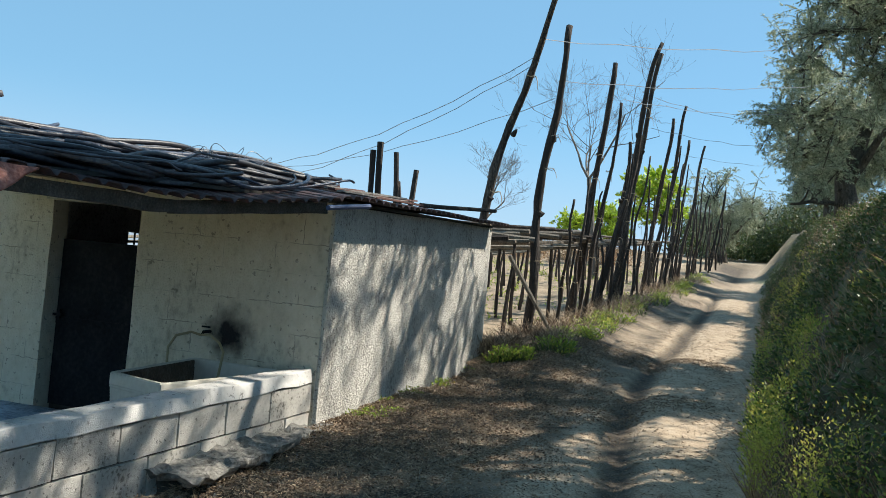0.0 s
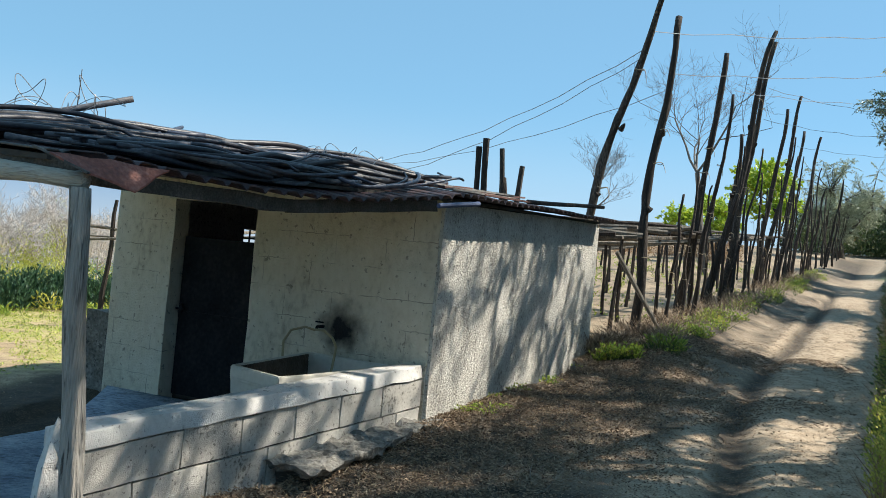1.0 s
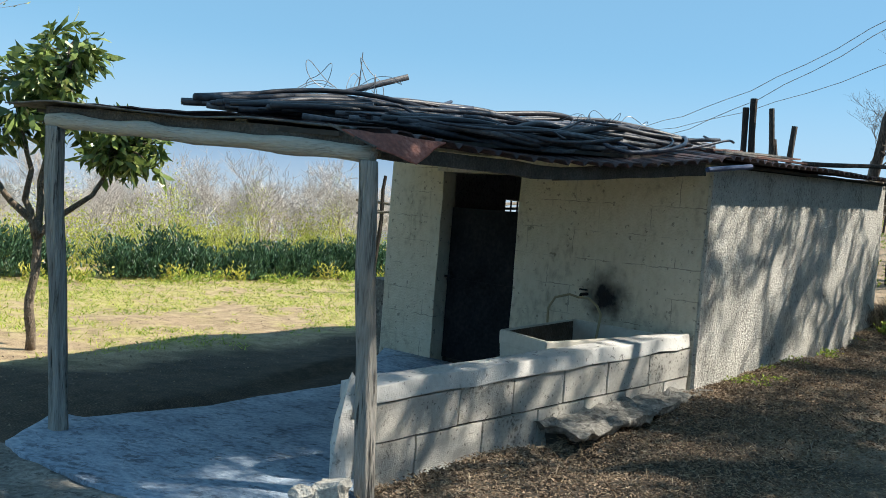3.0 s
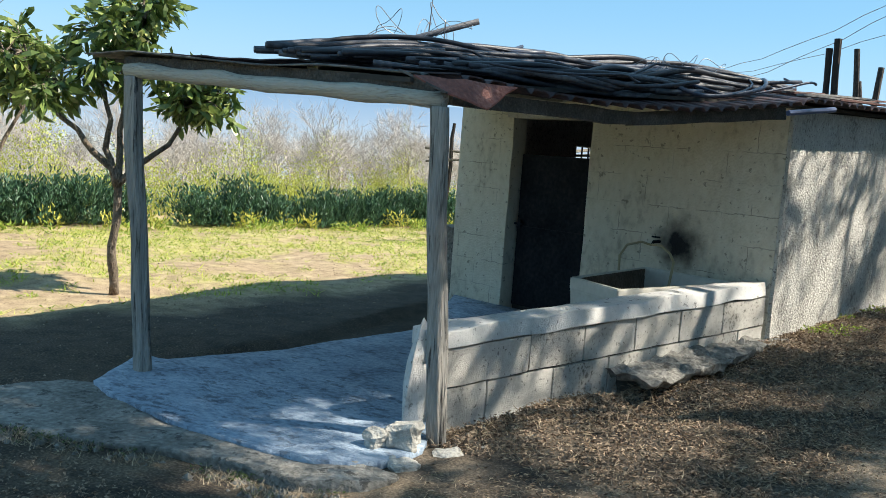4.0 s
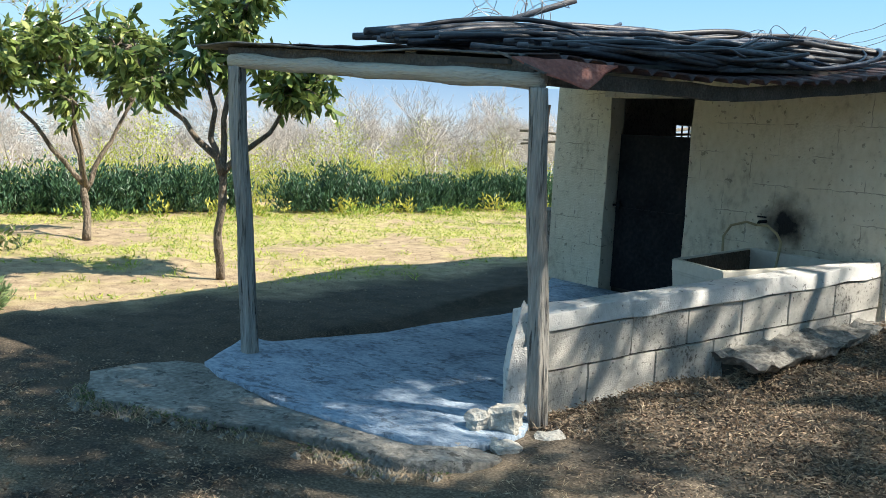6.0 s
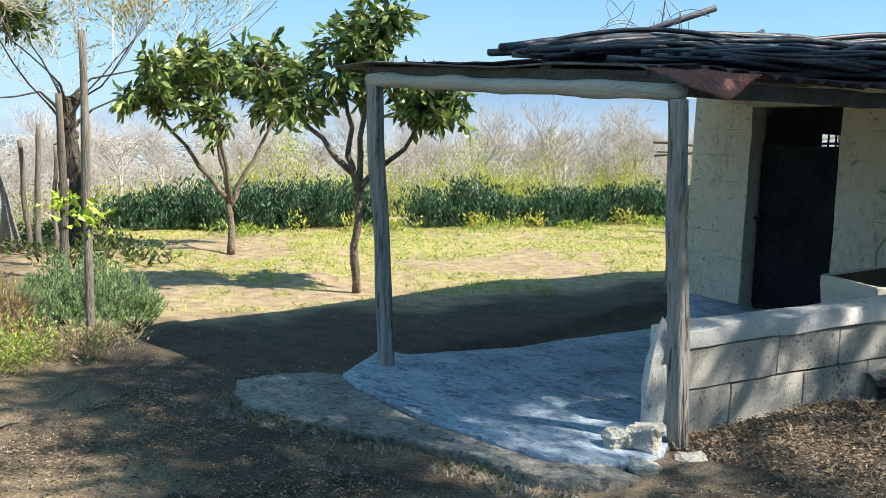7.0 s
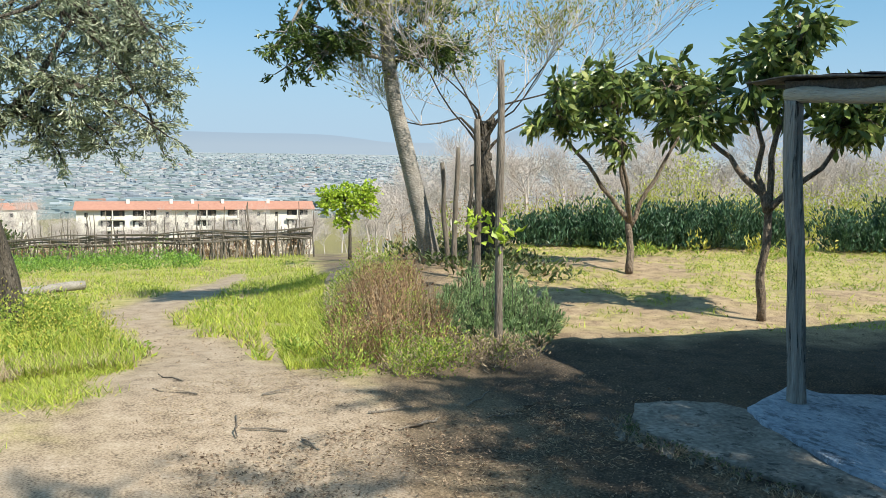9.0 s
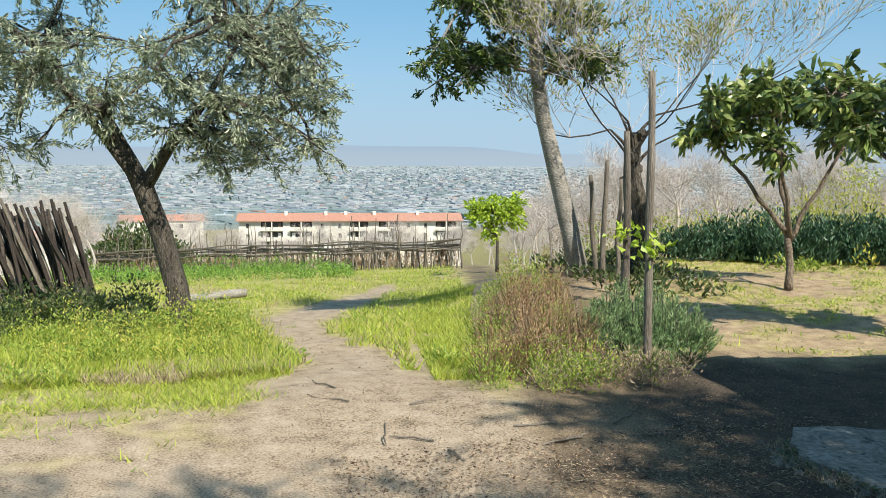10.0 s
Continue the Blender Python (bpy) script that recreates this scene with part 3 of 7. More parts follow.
chip.inputs["Detail"].default_value = 4.0
for nd in (warp, gate, chip):
    pl_.new(pg.outputs["Position"], nd.inputs[0])
wob = pn_.new("ShaderNodeVectorMath")
wob.operation, wob.inputs[1].default_value = "MULTIPLY_ADD", (0.03, 0.03, 0.03)
pl_.new(warp.outputs["Color"], wob.inputs[0])
pl_.new(pg.outputs["Position"], dot.inputs[0]), pl_.new(pg.outputs["Position"], sep.inputs[0])
pl_.new(dot.outputs["Value"], com.inputs[0]), pl_.new(sep.outputs[2], com.inputs[1])
pl_.new(com.outputs[0], wob.inputs[2]), pl_.new(wob.outputs[0], brick.inputs["Vector"])


def band(src, lo, hi):
    r = pn_.new("ShaderNodeMapRange")
    r.inputs[1].default_value, r.inputs[2].default_value = lo, hi
    pl_.new(src, r.inputs[0])
    return r.outputs[0]


both = pn_.new("ShaderNodeMath")
both.operation = "MULTIPLY"
pl_.new(brick.outputs["Color"], both.inputs[0]), pl_.new(band(gate.outputs[0], 0.45, 0.60), both.inputs[1])
spots = pn_.new("ShaderNodeMath")
spots.operation = "MAXIMUM"
pl_.new(both.outputs[0], spots.inputs[0]), pl_.new(band(chip.outputs[0], 0.635, 0.69), spots.inputs[1])
soft = pn_.new("ShaderNodeMath")
soft.operation, soft.inputs[1].default_value = "MULTIPLY", 0.52
pl_.new(spots.outputs[0], soft.inputs[0])
cmx = pn_.new("ShaderNodeMix")
cmx.data_type = "RGBA"
cmx.inputs[7].default_value = (0.07, 0.06, 0.045, 1)
pl_.new(soft.outputs[0], cmx.inputs[0]), pl_.new(old, cmx.inputs[6]), pl_.new(cmx.outputs[2], pmx.inputs[6])
pl_.new(pmx.outputs[2], base_in)

hut = thing("hut", tuple(hp(1.7, 2.2, 0.05)), "low block hut with cream front and rough grey plaster", "hut")
part("front_wall", joined(wall_piece(0.0, 1.85, 0, 0.2, -0.15, 2.09, 8), wall_piece(1.0, 1.85, 0.004, 0.196, 2.05, 2.14, 1, 0), wall_piece(1.85, 2.82, 0, 0.2, 1.95, 2.17, 3, 0.006), wall_piece(2.82, 3.55, 0, 0.2, -0.15, 2.2, 8)),
     M["plaster"], hut, "cream plaster over concrete blocks, cracked and chipped")
part("side_wall", joined(wall_piece(-0.03, 0.19, 0.012, 4.55, -0.2, 2.07, 10, 0.012, 0.19)), M["rough_plaster"], hut, "rough splattered grey plaster wall")
part("back_wall", joined(wall_piece(0.0, 3.55, 4.55, 4.75, -0.2, 2.2, 3)), M["rough_plaster"], hut)
part("rear_side_wall", joined(wall_piece(3.35, 3.55, 0.2, 1.72, -0.2, 2.15, 3), wall_piece(3.35, 3.55, 2.26, 4.55, -0.2, 2.15, 3), wall_piece(3.35, 3.55, 1.72, 2.26, -0.2, 1.54, 1), wall_piece(3.35, 3.55, 1.72, 2.26, 1.74, 2.15, 1)),
     M["rough_plaster"], hut)
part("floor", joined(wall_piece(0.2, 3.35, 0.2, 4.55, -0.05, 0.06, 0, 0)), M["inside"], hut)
grille = part("window_grille", joined(*[bar(hp(3.52, 1.80 + 0.13 * k, 1.52), hp(3.52, 1.80 + 0.13 * k, 1.76), 0.018, 0.018, up=(1, 0, 0)) for k in range(4)], bar(hp(3.52, 1.72, 1.64), hp(3.52, 2.26, 1.64), 0.018, 0.018)), M["dark_metal"], hut)
# the door, ajar at the top, of dark sheet metal
door = part("door", joined(wall_piece(1.87, 2.80, 0.15, 0.185, 0.07, 1.60, 2, 0.003)), M["dark_metal"], hut, "dark sheet metal half door")
part("door_rail", joined(wall_piece(1.88, 2.79, 0.135, 0.15, 0.82, 0.88, 0, 0)), M["dark_metal"], door)
part("latch", joined(bar(hp(2.74, 0.11, 0.86), hp(2.74, 0.11, 0.95), 0.03, 0.03, up=(1, 0, 0)), bar(hp(2.80, 0.11, 0.90), hp(2.70, 0.11, 0.90), 0.02, 0.02)), M["dark_metal"], door)
part("door_lintel", joined(wall_piece(1.80, 2.90, -0.012, 0.05, 1.955, 2.045, 2, 0.004)), M["block"], hut, "pale concrete lintel")
tap = part("tap", tubes([[(hp(1.03, 0.0, 0.93), 0.014), (hp(1.03, -0.10, 0.93), 0.014), (hp(1.03, -0.12, 0.90), 0.012)]], 6), M["dark_metal"], hut)
part("tap_handle", tubes([[(hp(0.99, -0.07, 0.97), 0.008), (hp(1.07, -0.07, 0.97), 0.008)]], 5), M["dark_metal"], tap)
part("water_hose", tubes([[(hp(1.03, -0.12, 0.90), 0.011), (hp(1.12, -0.14, 0.92), 0.011), (hp(1.24, -0.18, 0.88), 0.011), (hp(1.28, -0.22, 0.78), 0.011), (hp(1.22, -0.3, 0.66), 0.011), (hp(1.05, -0.42, 0.48), 0.011)],
                           [(hp(1.03, -0.12, 0.905), 0.011), (hp(0.92, -0.15, 0.91), 0.011), (hp(0.80, -0.2, 0.86), 0.011), (hp(0.72, -0.26, 0.80), 0.011), (hp(0.72, -0.3, 0.62), 0.011), (hp(0.74, -0.32, 0.46), 0.011)]], 6), M["hose"], hut, "yellowed rubber hose", smooth=True)

# roof of tile-profile sheets
ER = [Vector((-2.36, 3.86, 1.955)), Vector((-0.74, 6.95, 2.10)), Vector((0.80, 11.5, 2.27))]
EL = [Vector((-4.72, 3.95, 2.02)), Vector((-4.32, 8.40, 2.22)), Vector((-2.9, 12.4, 2.26))]
SB = 0.42


def on_line(e, s):
    return e[0].lerp(e[1], s / SB) if s < SB else e[1].lerp(e[2], (s - SB) / (1 - SB))


def roof_at(s, v):
    p = on_line(ER, s).lerp(on_line(EL, s), v)
    p.z += 0.10 * math.sin(math.pi * min(1, v * 1.1)) * smooth_step(0.0, 0.3, s)
    if s < SB:
        p.z -= 0.12 * math.sin(math.pi * s / SB) * max(0.0, 1 - 2.2 * v)
    return p


def roof_sheet(s0, s1, v0, v1, ns, nv, lift=0.0):
    vs, fs = [], []
    for top in (0, 1):
        for i in range(ns + 1):
            s = s0 + (s1 - s0) * i / ns
            for j in range(nv + 1):
                v = v0 + (v1 - v0) * j / nv
                p = roof_at(s, v)
                ph = (s * 55.0) % 1.0
                wave = 0.032 * smooth_step(0.0, 0.22, ph) * smooth_step(1.0, 0.78, ph)
                step = 0.016 * ((v * 7) % 1.0)
                p.z += wave - step + lift + (0.008 if top else 0) + 0.012 * noise.noise(p * 2)
                vs.append(tuple(p))
    k = (ns + 1) * (nv + 1)
    q = lambda i, j, t: t * k + i * (nv + 1) + j
    for i in range(ns):
        for j in range(nv):
            fs.append((q(i, j, 1), q(i + 1, j, 1), q(i + 1, j + 1, 1), q(i, j + 1, 1)))
            fs.append((q(i, j + 1, 0), q(i + 1, j + 1, 0), q(i + 1, j, 0), q(i, j, 0)))
        for j in (0, nv):
            fs.append((q(i, j, 0), q(i + 1, j, 0), q(i + 1, j, 1), q(i, j, 1)))
    for j in range(nv):
        for i in (0, ns):
            fs.append((q(i, j, 0), q(i, j, 1), q(i, j + 1, 1), q(i, j + 1, 0)))
    return vs, fs


roof = thing("roof", tuple(roof_at(0.4, 0.5)), "low roof of dark red tile-profile sheets on wood beams", "roof")
part("roof_sheet", roof_sheet(0.03, 0.40, 0.0, 1.0, 150, 16), M["sheet"], roof, "dark red tile-profile metal sheets")
part("roof_sheet", roof_sheet(0.40, 1.0, 0.0, 1.0, 220, 16, 0.006), M["sheet"], roof, "dark red tile-profile metal sheets")
down = lambda p, d: p - Vector((0, 0, d))
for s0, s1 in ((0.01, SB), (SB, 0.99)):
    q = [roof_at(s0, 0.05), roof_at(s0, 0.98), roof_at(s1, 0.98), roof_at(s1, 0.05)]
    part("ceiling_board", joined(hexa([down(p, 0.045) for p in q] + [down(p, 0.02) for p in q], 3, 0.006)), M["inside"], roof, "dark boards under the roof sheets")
part("fascia_board", joined(bar((-4.50, 3.985, 1.975), (-2.30, 3.975, 1.895), 0.03, 0.085, 8, 0.012), bar((-4.42, 4.10, 1.99), (-2.35, 4.08, 1.90), 0.06, 0.07, 6, 0.012)), M["eave_wood"], roof, "dark boards between the beam and the roof sheet")


def edge_sheet():
    """The weathered sheet that lies along the front of the porch roof, its free end drooping."""
    vs, fs = [], []
    nu, nv = 64, 10
    for top in (0, 1):
        for i in range(nu + 1):
            u = i / nu
            x = -4.77 + 2.36 * u
            for j in range(nv + 1):
                v = j / nv
                z = 2.035 - 0.088 * u - 0.022 * smooth_step(0.16, 0.0, u) + 0.010 * math.sin(u * 9.0) + 0.007 * math.sin(v * 25) + 0.012 * noise.noise(Vector((x * 2.5, v * 2, 4)))
                z += 0.012 * v
                y = 3.905 + 0.55 * v + 0.02 * noise.noise(Vector((x * 3, 1, 1))) + 0.03 * u * (1 - v)
                vs.append((x - 0.05 * v + 0.02 * noise.noise(Vector((v * 9, 2, 3))), y, z + 0.010 * top))
    k = (nu + 1) * (nv + 1)
    q = lambda i, j, t: t * k + i * (nv + 1) + j
    for i in range(nu):
        for j in range(nv):
            fs += [(q(i, j, 1), q(i + 1, j, 1), q(i + 1, j + 1, 1), q(i, j + 1, 1)), (q(i, j + 1, 0), q(i + 1, j + 1, 0), q(i + 1, j, 0), q(i, j, 0))]
        fs += [(q(i, 0, 0), q(i + 1, 0, 0), q(i + 1, 0, 1), q(i, 0, 1)), (q(i, nv, 1), q(i + 1, nv, 1), q(i + 1, nv, 0), q(i, nv, 0))]
    for j in range(nv):
        fs += [(q(0, j, 1), q(0, j + 1, 1), q(0, j + 1, 0), q(0, j, 0)), (q(nu, j, 0), q(nu, j + 1, 0), q(nu, j + 1, 1), q(nu, j, 1))]
    return vs, fs


part("edge_sheet", edge_sheet(), M["grey_sheet"], roof, "warped dusty grey sheet along the porch edge", smooth=True)
part("beam", tubes([[(Vector((-4.47, 3.965, 1.925)).lerp(Vector((-2.235, 3.95, 1.817)), t / 20) + noise.noise_vector(Vector((t * 0.35, 2, 1))) * 0.014, 0.044 + 0.005 * math.sin(t * 1.3)) for t in range(21)]], 12, 0.25), M["beam"], roof, "pale peeled log beam", smooth=True)
for a, b in ((0.10, 0.5), (0.5, 0.97)):
    pa, pb = (roof_at(SB * a, 0.05) - Vector((0, 0, 0.085)), roof_at(SB * b, 0.05) - Vector((0, 0, 0.085)))
    part("eave_beam", joined(bar(pa, pb, 0.06, 0.085, 6, 0.012)), M["eave_wood"], roof, "sagging dark eave beam")
part("bent_sheet", joined(hexa([(-2.36, 3.82, 1.930), (-2.29, 3.86, 1.885), (-2.08, 4.12, 1.80), (-2.02, 4.34, 1.925), (-2.36, 3.82, 1.940), (-2.29, 3.86, 1.895), (-2.08, 4.12, 1.810), (-2.02, 4.34, 1.935)], 5, 0.018)), M["rust"], roof, "bent rusty red corner sheet")
part("corner_strip", joined(bar((-2.44, 3.83, 1.955), (-2.20, 3.90, 1.86), 0.06, 0.012, 3, 0.008)), M["grey_sheet"], roof, "grey strip bent down at the corner")
part("blue_pipe", tubes([[(roof_at(SB - 0.055, -0.02) + Vector((0, 0, -0.02)), 0.02), (roof_at(SB + 0.005, -0.03) + Vector((0, 0, -0.02)), 0.02)]], 8), M["blue_paint"], roof, "blue plastic pipe along the eave")
part("rafter", joined(bar((-3.1, 4.0, 1.96), hp(2.3, 0.1, 2.16), 0.07, 0.08, 3, 0.01)), M["beam"], roof)
part("rafter", joined(bar((-4.1, 4.0, 1.97), hp(3.3, 0.1, 2.20), 0.07, 0.08, 3, 0.01)), M["beam"], roof)

# two posts that carry the porch
for a, b, r, lab in (((-2.155, 3.995, -0.1), (-2.262, 3.945, 1.79), 0.057, "cracked weathered grey wooden post beside the parapet"), ((-4.262, 3.985, 0.0), (-4.41, 3.965, 1.89), 0.058, "slim grey wooden post on the slab")):
    single("porch_post", gnarled(a, b, r, r * 0.88, a[0], 36, 60), M["post"], a, lab, "post", "porch posts", smooth=True)

# ---- parapet of concrete blocks ----
PA, PB = Vector((-2.29, 4.20, 0)), Vector((-0.97, 7.22, 0))
PD = (PB - PA).normalized()
PN = Vector((PD.y, -PD.x, 0))
PL = (PB - PA).length


def pp(s, o, z):
    """A place on the parapet: s along it, o out from its face, z above its sloping foot."""
    return PA + PD * s + PN * o + Vector((0, 0, z + 0.042 * s))


parapet = thing("parapet", tuple(pp(1.6, -0.1, 0)), "low parapet wall of pale concrete blocks with cement top", "wall")
part("core", joined(hexa([pp(0.02, -0.19, -0.15), pp(0.02, -0.028, -0.15), pp(PL, -0.028, -0.15), pp(PL, -0.19, -0.15), pp(0.02, -0.19, 0.52), pp(0.02, -0.028, 0.52), pp(PL, -0.028, 0.52), pp(PL, -0.19, 0.52)], 3, 0.004)), M["mortar"], parapet)
cuts1 = [0.0, 0.71, 1.2, 1.71, 2.2, 2.72, PL]
cuts2 = [0.0, 0.38, 0.93, 1.45, 1.95, 2.45, 2.95, PL]
for cuts_, z0, z1, sd in ((cuts1, 0.258, 0.478, 1), (cuts2, -0.02, 0.244, 5), ([0.0, 0.6, 1.1, 1.6, 2.1, 2.6, PL], -0.26, -0.03, 9)):
    for k in range(len(cuts_) - 1):
        a, b, o = cuts_[k] + 0.007, cuts_[k + 1] - 0.007, 0.004 * math.sin(k * 5 + sd)
        part("block", joined(hexa([pp(a, -0.2, z0), pp(a, o, z0), pp(b, o, z0), pp(b, -0.2, z0), pp(a, -0.2, z1), pp(a, o, z1), pp(b, o, z1), pp(b, -0.2, z1)], 3, 0.008, k + sd, 9)), M["block"], parapet)
part("cement_top", joined(hexa([pp(-0.03, -0.215, 0.488), pp(-0.03, 0.008, 0.488), pp(PL, 0.008, 0.488), pp(PL, -0.215, 0.488), pp(-0.03, -0.21, 0.585), pp(-0.03, -0.02, 0.58), pp(PL, -0.02, 0.585), pp(PL, -0.21, 0.585)], 14, 0.02, 2, 5)), M["cap"], parapet, "rough pale cement top layer", smooth=True)
part("broken_end", joined(rock(tuple(pp(-0.03, -0.12, 0.25)), (0.07, 0.14, 0.36), 4)), M["cap"], parapet)


def ledge(s_, o, d):
    p = pp(s_, o, 0)
    return Vector((p.x, p.y, land(p.x, p.y) + d))


part("foot_layer", joined(hexa([ledge(1.46, 0.0, 0.02), ledge(1.56, 0.30, 0.0), ledge(2.4, 0.27, 0.0), ledge(2.4, 0.0, 0.02), ledge(1.42, 0.0, 0.085), ledge(1.52, 0.34, 0.055), ledge(2.4, 0.29, 0.05), ledge(2.4, 0.0, 0.085)], 16, 0.045, 1, 13),
                          hexa([ledge(2.38, 0.0, 0.0), ledge(2.38, 0.26, -0.02), ledge(PL + 0.1, 0.15, -0.04), ledge(PL - 0.1, 0.0, -0.04), ledge(2.38, 0.0, 0.08), ledge(2.38, 0.27, 0.045), ledge(PL + 0.1, 0.16, 0.03), ledge(PL - 0.1, 0.0, 0.03)], 16, 0.045, 3, 13)), M["old_slab"], parapet, "broken old concrete footing")
part("earth_core", joined(hexa([ledge(1.56, 0.0, -0.16), ledge(1.66, 0.24, -0.16), ledge(PL, 0.12, -0.16), ledge(PL - 0.1, 0.0, -0.16), ledge(1.54, 0.0, 0.03), ledge(1.64, 0.22, 0.012), ledge(PL, 0.11, -0.03), ledge(PL - 0.1, 0.0, -0.03)], 20, 0.03, 5, 9)), M["mortar"], parapet, "dark washed-out earth under the footing")

# ---- basin ----
basin = thing("wash_basin", tuple(hp(1.1, -0.6, 0.06)), "cream wash basin on a block stand beside the parapet", "basin")


def tub(pts, z0, z1, th):
    """An open tub over a four-cornered plan."""
    c = sum((Vector(p) for p in pts), Vector((0, 0))) / 4
    ring = lambda k, z: [(c.x + (p[0] - c.x) * k, c.y + (p[1] - c.y) * k, z) for p in pts]
    bm = bmesh.new()
    r = [[bm.verts.new(p) for p in q] for q in (ring(0.93, z0), ring(0.99, z1 - 0.10), ring(1.0, z1 - 0.09), ring(1.0, z1), ring(1 - th, z1), ring(0.90 - th, z0 + 0.05))]
    for a, b in zip(r, r[1:]):
        for k in range(4):
            bm.faces.new((a[k], a[(k + 1) % 4], b[(k + 1) % 4], b[k]))
    bm.faces.new(r[0][::-1]), bm.faces.new(r[-1])
    bmesh.ops.bevel(bm, geom=bm.edges[:], offset=0.008, segments=2, affect="EDGES")
    return bm


bD, bC = hp(1.13, -0.04, 0), hp(0.16, -0.04, 0)
part("tub", tub([(-2.27, 6.28), (-1.80, 5.93), (bC.x - 0.06, bC.y - 0.06), (bD.x, bD.y)], 0.22, 0.70, 0.075), M["basin"], basin)
part("inside", tub([(-2.24, 6.28), (-1.81, 5.97), (bC.x - 0.10, bC.y - 0.08), (bD.x + 0.02, bD.y - 0.03)], 0.285, 0.687, 0.03), M["basin_grime"], basin, "grimy dark inside of the basin")
part("stand", joined(wall_piece(0.55, 0.95, -1.0, -0.3, 0.05, 0.225, 2, 0.006)), M["block"], basin)

# ---- porch floor ----
def flat_poly(pts, z0, z1, cuts=5, rough=0.015, seed=0.0):
    bm = bmesh.new()
    lo = [bm.verts.new((x, y, z0)) for x, y in pts]
    hi = [bm.verts.new((x, y, z1)) for x, y in pts]
    bm.faces.new(hi), bm.faces.new(lo[::-1])
    n = len(pts)
    for k in range(n):
        bm.faces.new((lo[k], lo[(k + 1) % n], hi[(k + 1) % n], hi[k]))
    bmesh.ops.triangulate(bm, faces=[f for f in bm.faces if len(f.verts) > 4])
    bmesh.ops.subdivide_edges(bm, edges=bm.edges[:], cuts=cuts, use_grid_fill=True)
    for v in bm.verts:
        k = noise.noise_vector(v.co * 3.0 + Vector((seed, 0, 0))) * rough * 1.4 + noise.noise_vector(v.co * 11.0) * rough * 0.6
        v.co += Vector((k.x, k.y, k.z * 0.35))
    return bm


hl, hr = hp(3.5, 0.02, 0), hp(0.1, 0.02, 0)
single("porch_floor", flat_poly([(-4.30, 3.62), (-4.05, 3.50), (-3.47, 3.36), (-3.06, 3.30), (-2.76, 3.29), (-2.5, 3.32), (-2.28, 3.40), (-2.18, 3.62), (-2.14, 3.80), (-2.30, 4.3), (hr.x - 0.05, hr.y), (hl.x, hl.y), (-3.62, 6.5), (-3.99, 5.06), (-4.36, 4.3), (-4.6, 4.28)], -0.12, 0.06, 5), M["slab"], (-3.3, 5, 0), "cement porch floor tinted sky blue, with worn streaks", "floor", kind="structure", smooth=True)
single("old_slab", flat_poly([(-4.66, 3.08), (-4.42, 2.87), (-4.15, 2.80), (-3.76, 2.84), (-3.42, 2.92), (-2.98, 3.11), (-2.68, 3.12), (-2.41, 3.14), (-2.14, 3.25), (-2.08, 3.42), (-2.24, 3.46), (-2.5, 3.37), (-2.76, 3.34), (-3.06, 3.35), (-3.47, 3.41), (-4.05, 3.55), (-4.30, 3.66), (-4.5, 3.6)], -0.12, 0.04, 6, 0.03, 4), M["old_slab"], (-3.9, 3.1, 0), "rough older concrete slab with broken edge", "slab", kind="structure", smooth=True)
def lump(at, size, turn, seed):
    """A broken, edgy lump of concrete: a block with knocked-off corners and rough faces."""
    bm = bmesh.new()
    bmesh.ops.create_cube(bm, size=1)
    bmesh.ops.bevel(bm, geom=bm.edges[:], offset=0.16, segments=1, affect="EDGES")
    bmesh.ops.subdivide_edges(bm, edges=bm.edges[:], cuts=2, use_grid_fill=True)
    c, s_ = math.cos(turn), math.sin(turn)
    for v in bm.verts:
        q = v.co + noise.noise_vector(v.co * 1.6 + Vector((seed, 0, 0))) * 0.20 + noise.noise_vector(v.co * 5 + Vector((0, seed, 0))) * 0.05
        x, y = q.x * size[0], q.y * size[1]
        v.co = Vector((x * c - y * s_, x * s_ + y * c, q.z * size[2])) + Vector(at)
    return bm


for k, (x, y, z, sx, sy, sz, a) in enumerate(((-2.25, 3.78, 0.11, 0.16, 0.16, 0.14, 0.3), (-2.36, 3.69, 0.09, 0.11, 0.11, 0.11, 1.1), (-2.15, 3.60, 0.0, 0.15, 0.13, 0.12, 0.6), (-2.31, 3.45, 0.0, 0.12, 0.10, 0.10, 2.0), (-2.02, 3.86, 0.0, 0.16, 0.12, 0.12, 0.9), (-1.90, 4.02, 0.0, 0.13, 0.10, 0.09, 1.7))):
    single("rubble_stone", lump((x, y, z), (sx, sy, sz), a, k * 3.1), M["stone"], (x, y, z - sz / 2), "pale lump of broken concrete at the slab corner", "stone", "rubble at the post")
single("concrete_stub", joined(wall_piece(3.56, 3.86, 0.02, 0.3, -0.1, 0.78, 4, 0.03)), M["old_slab"], tuple(hp(3.7, 0.1, 0)), "dark grey concrete stub against the hut corner", "block")

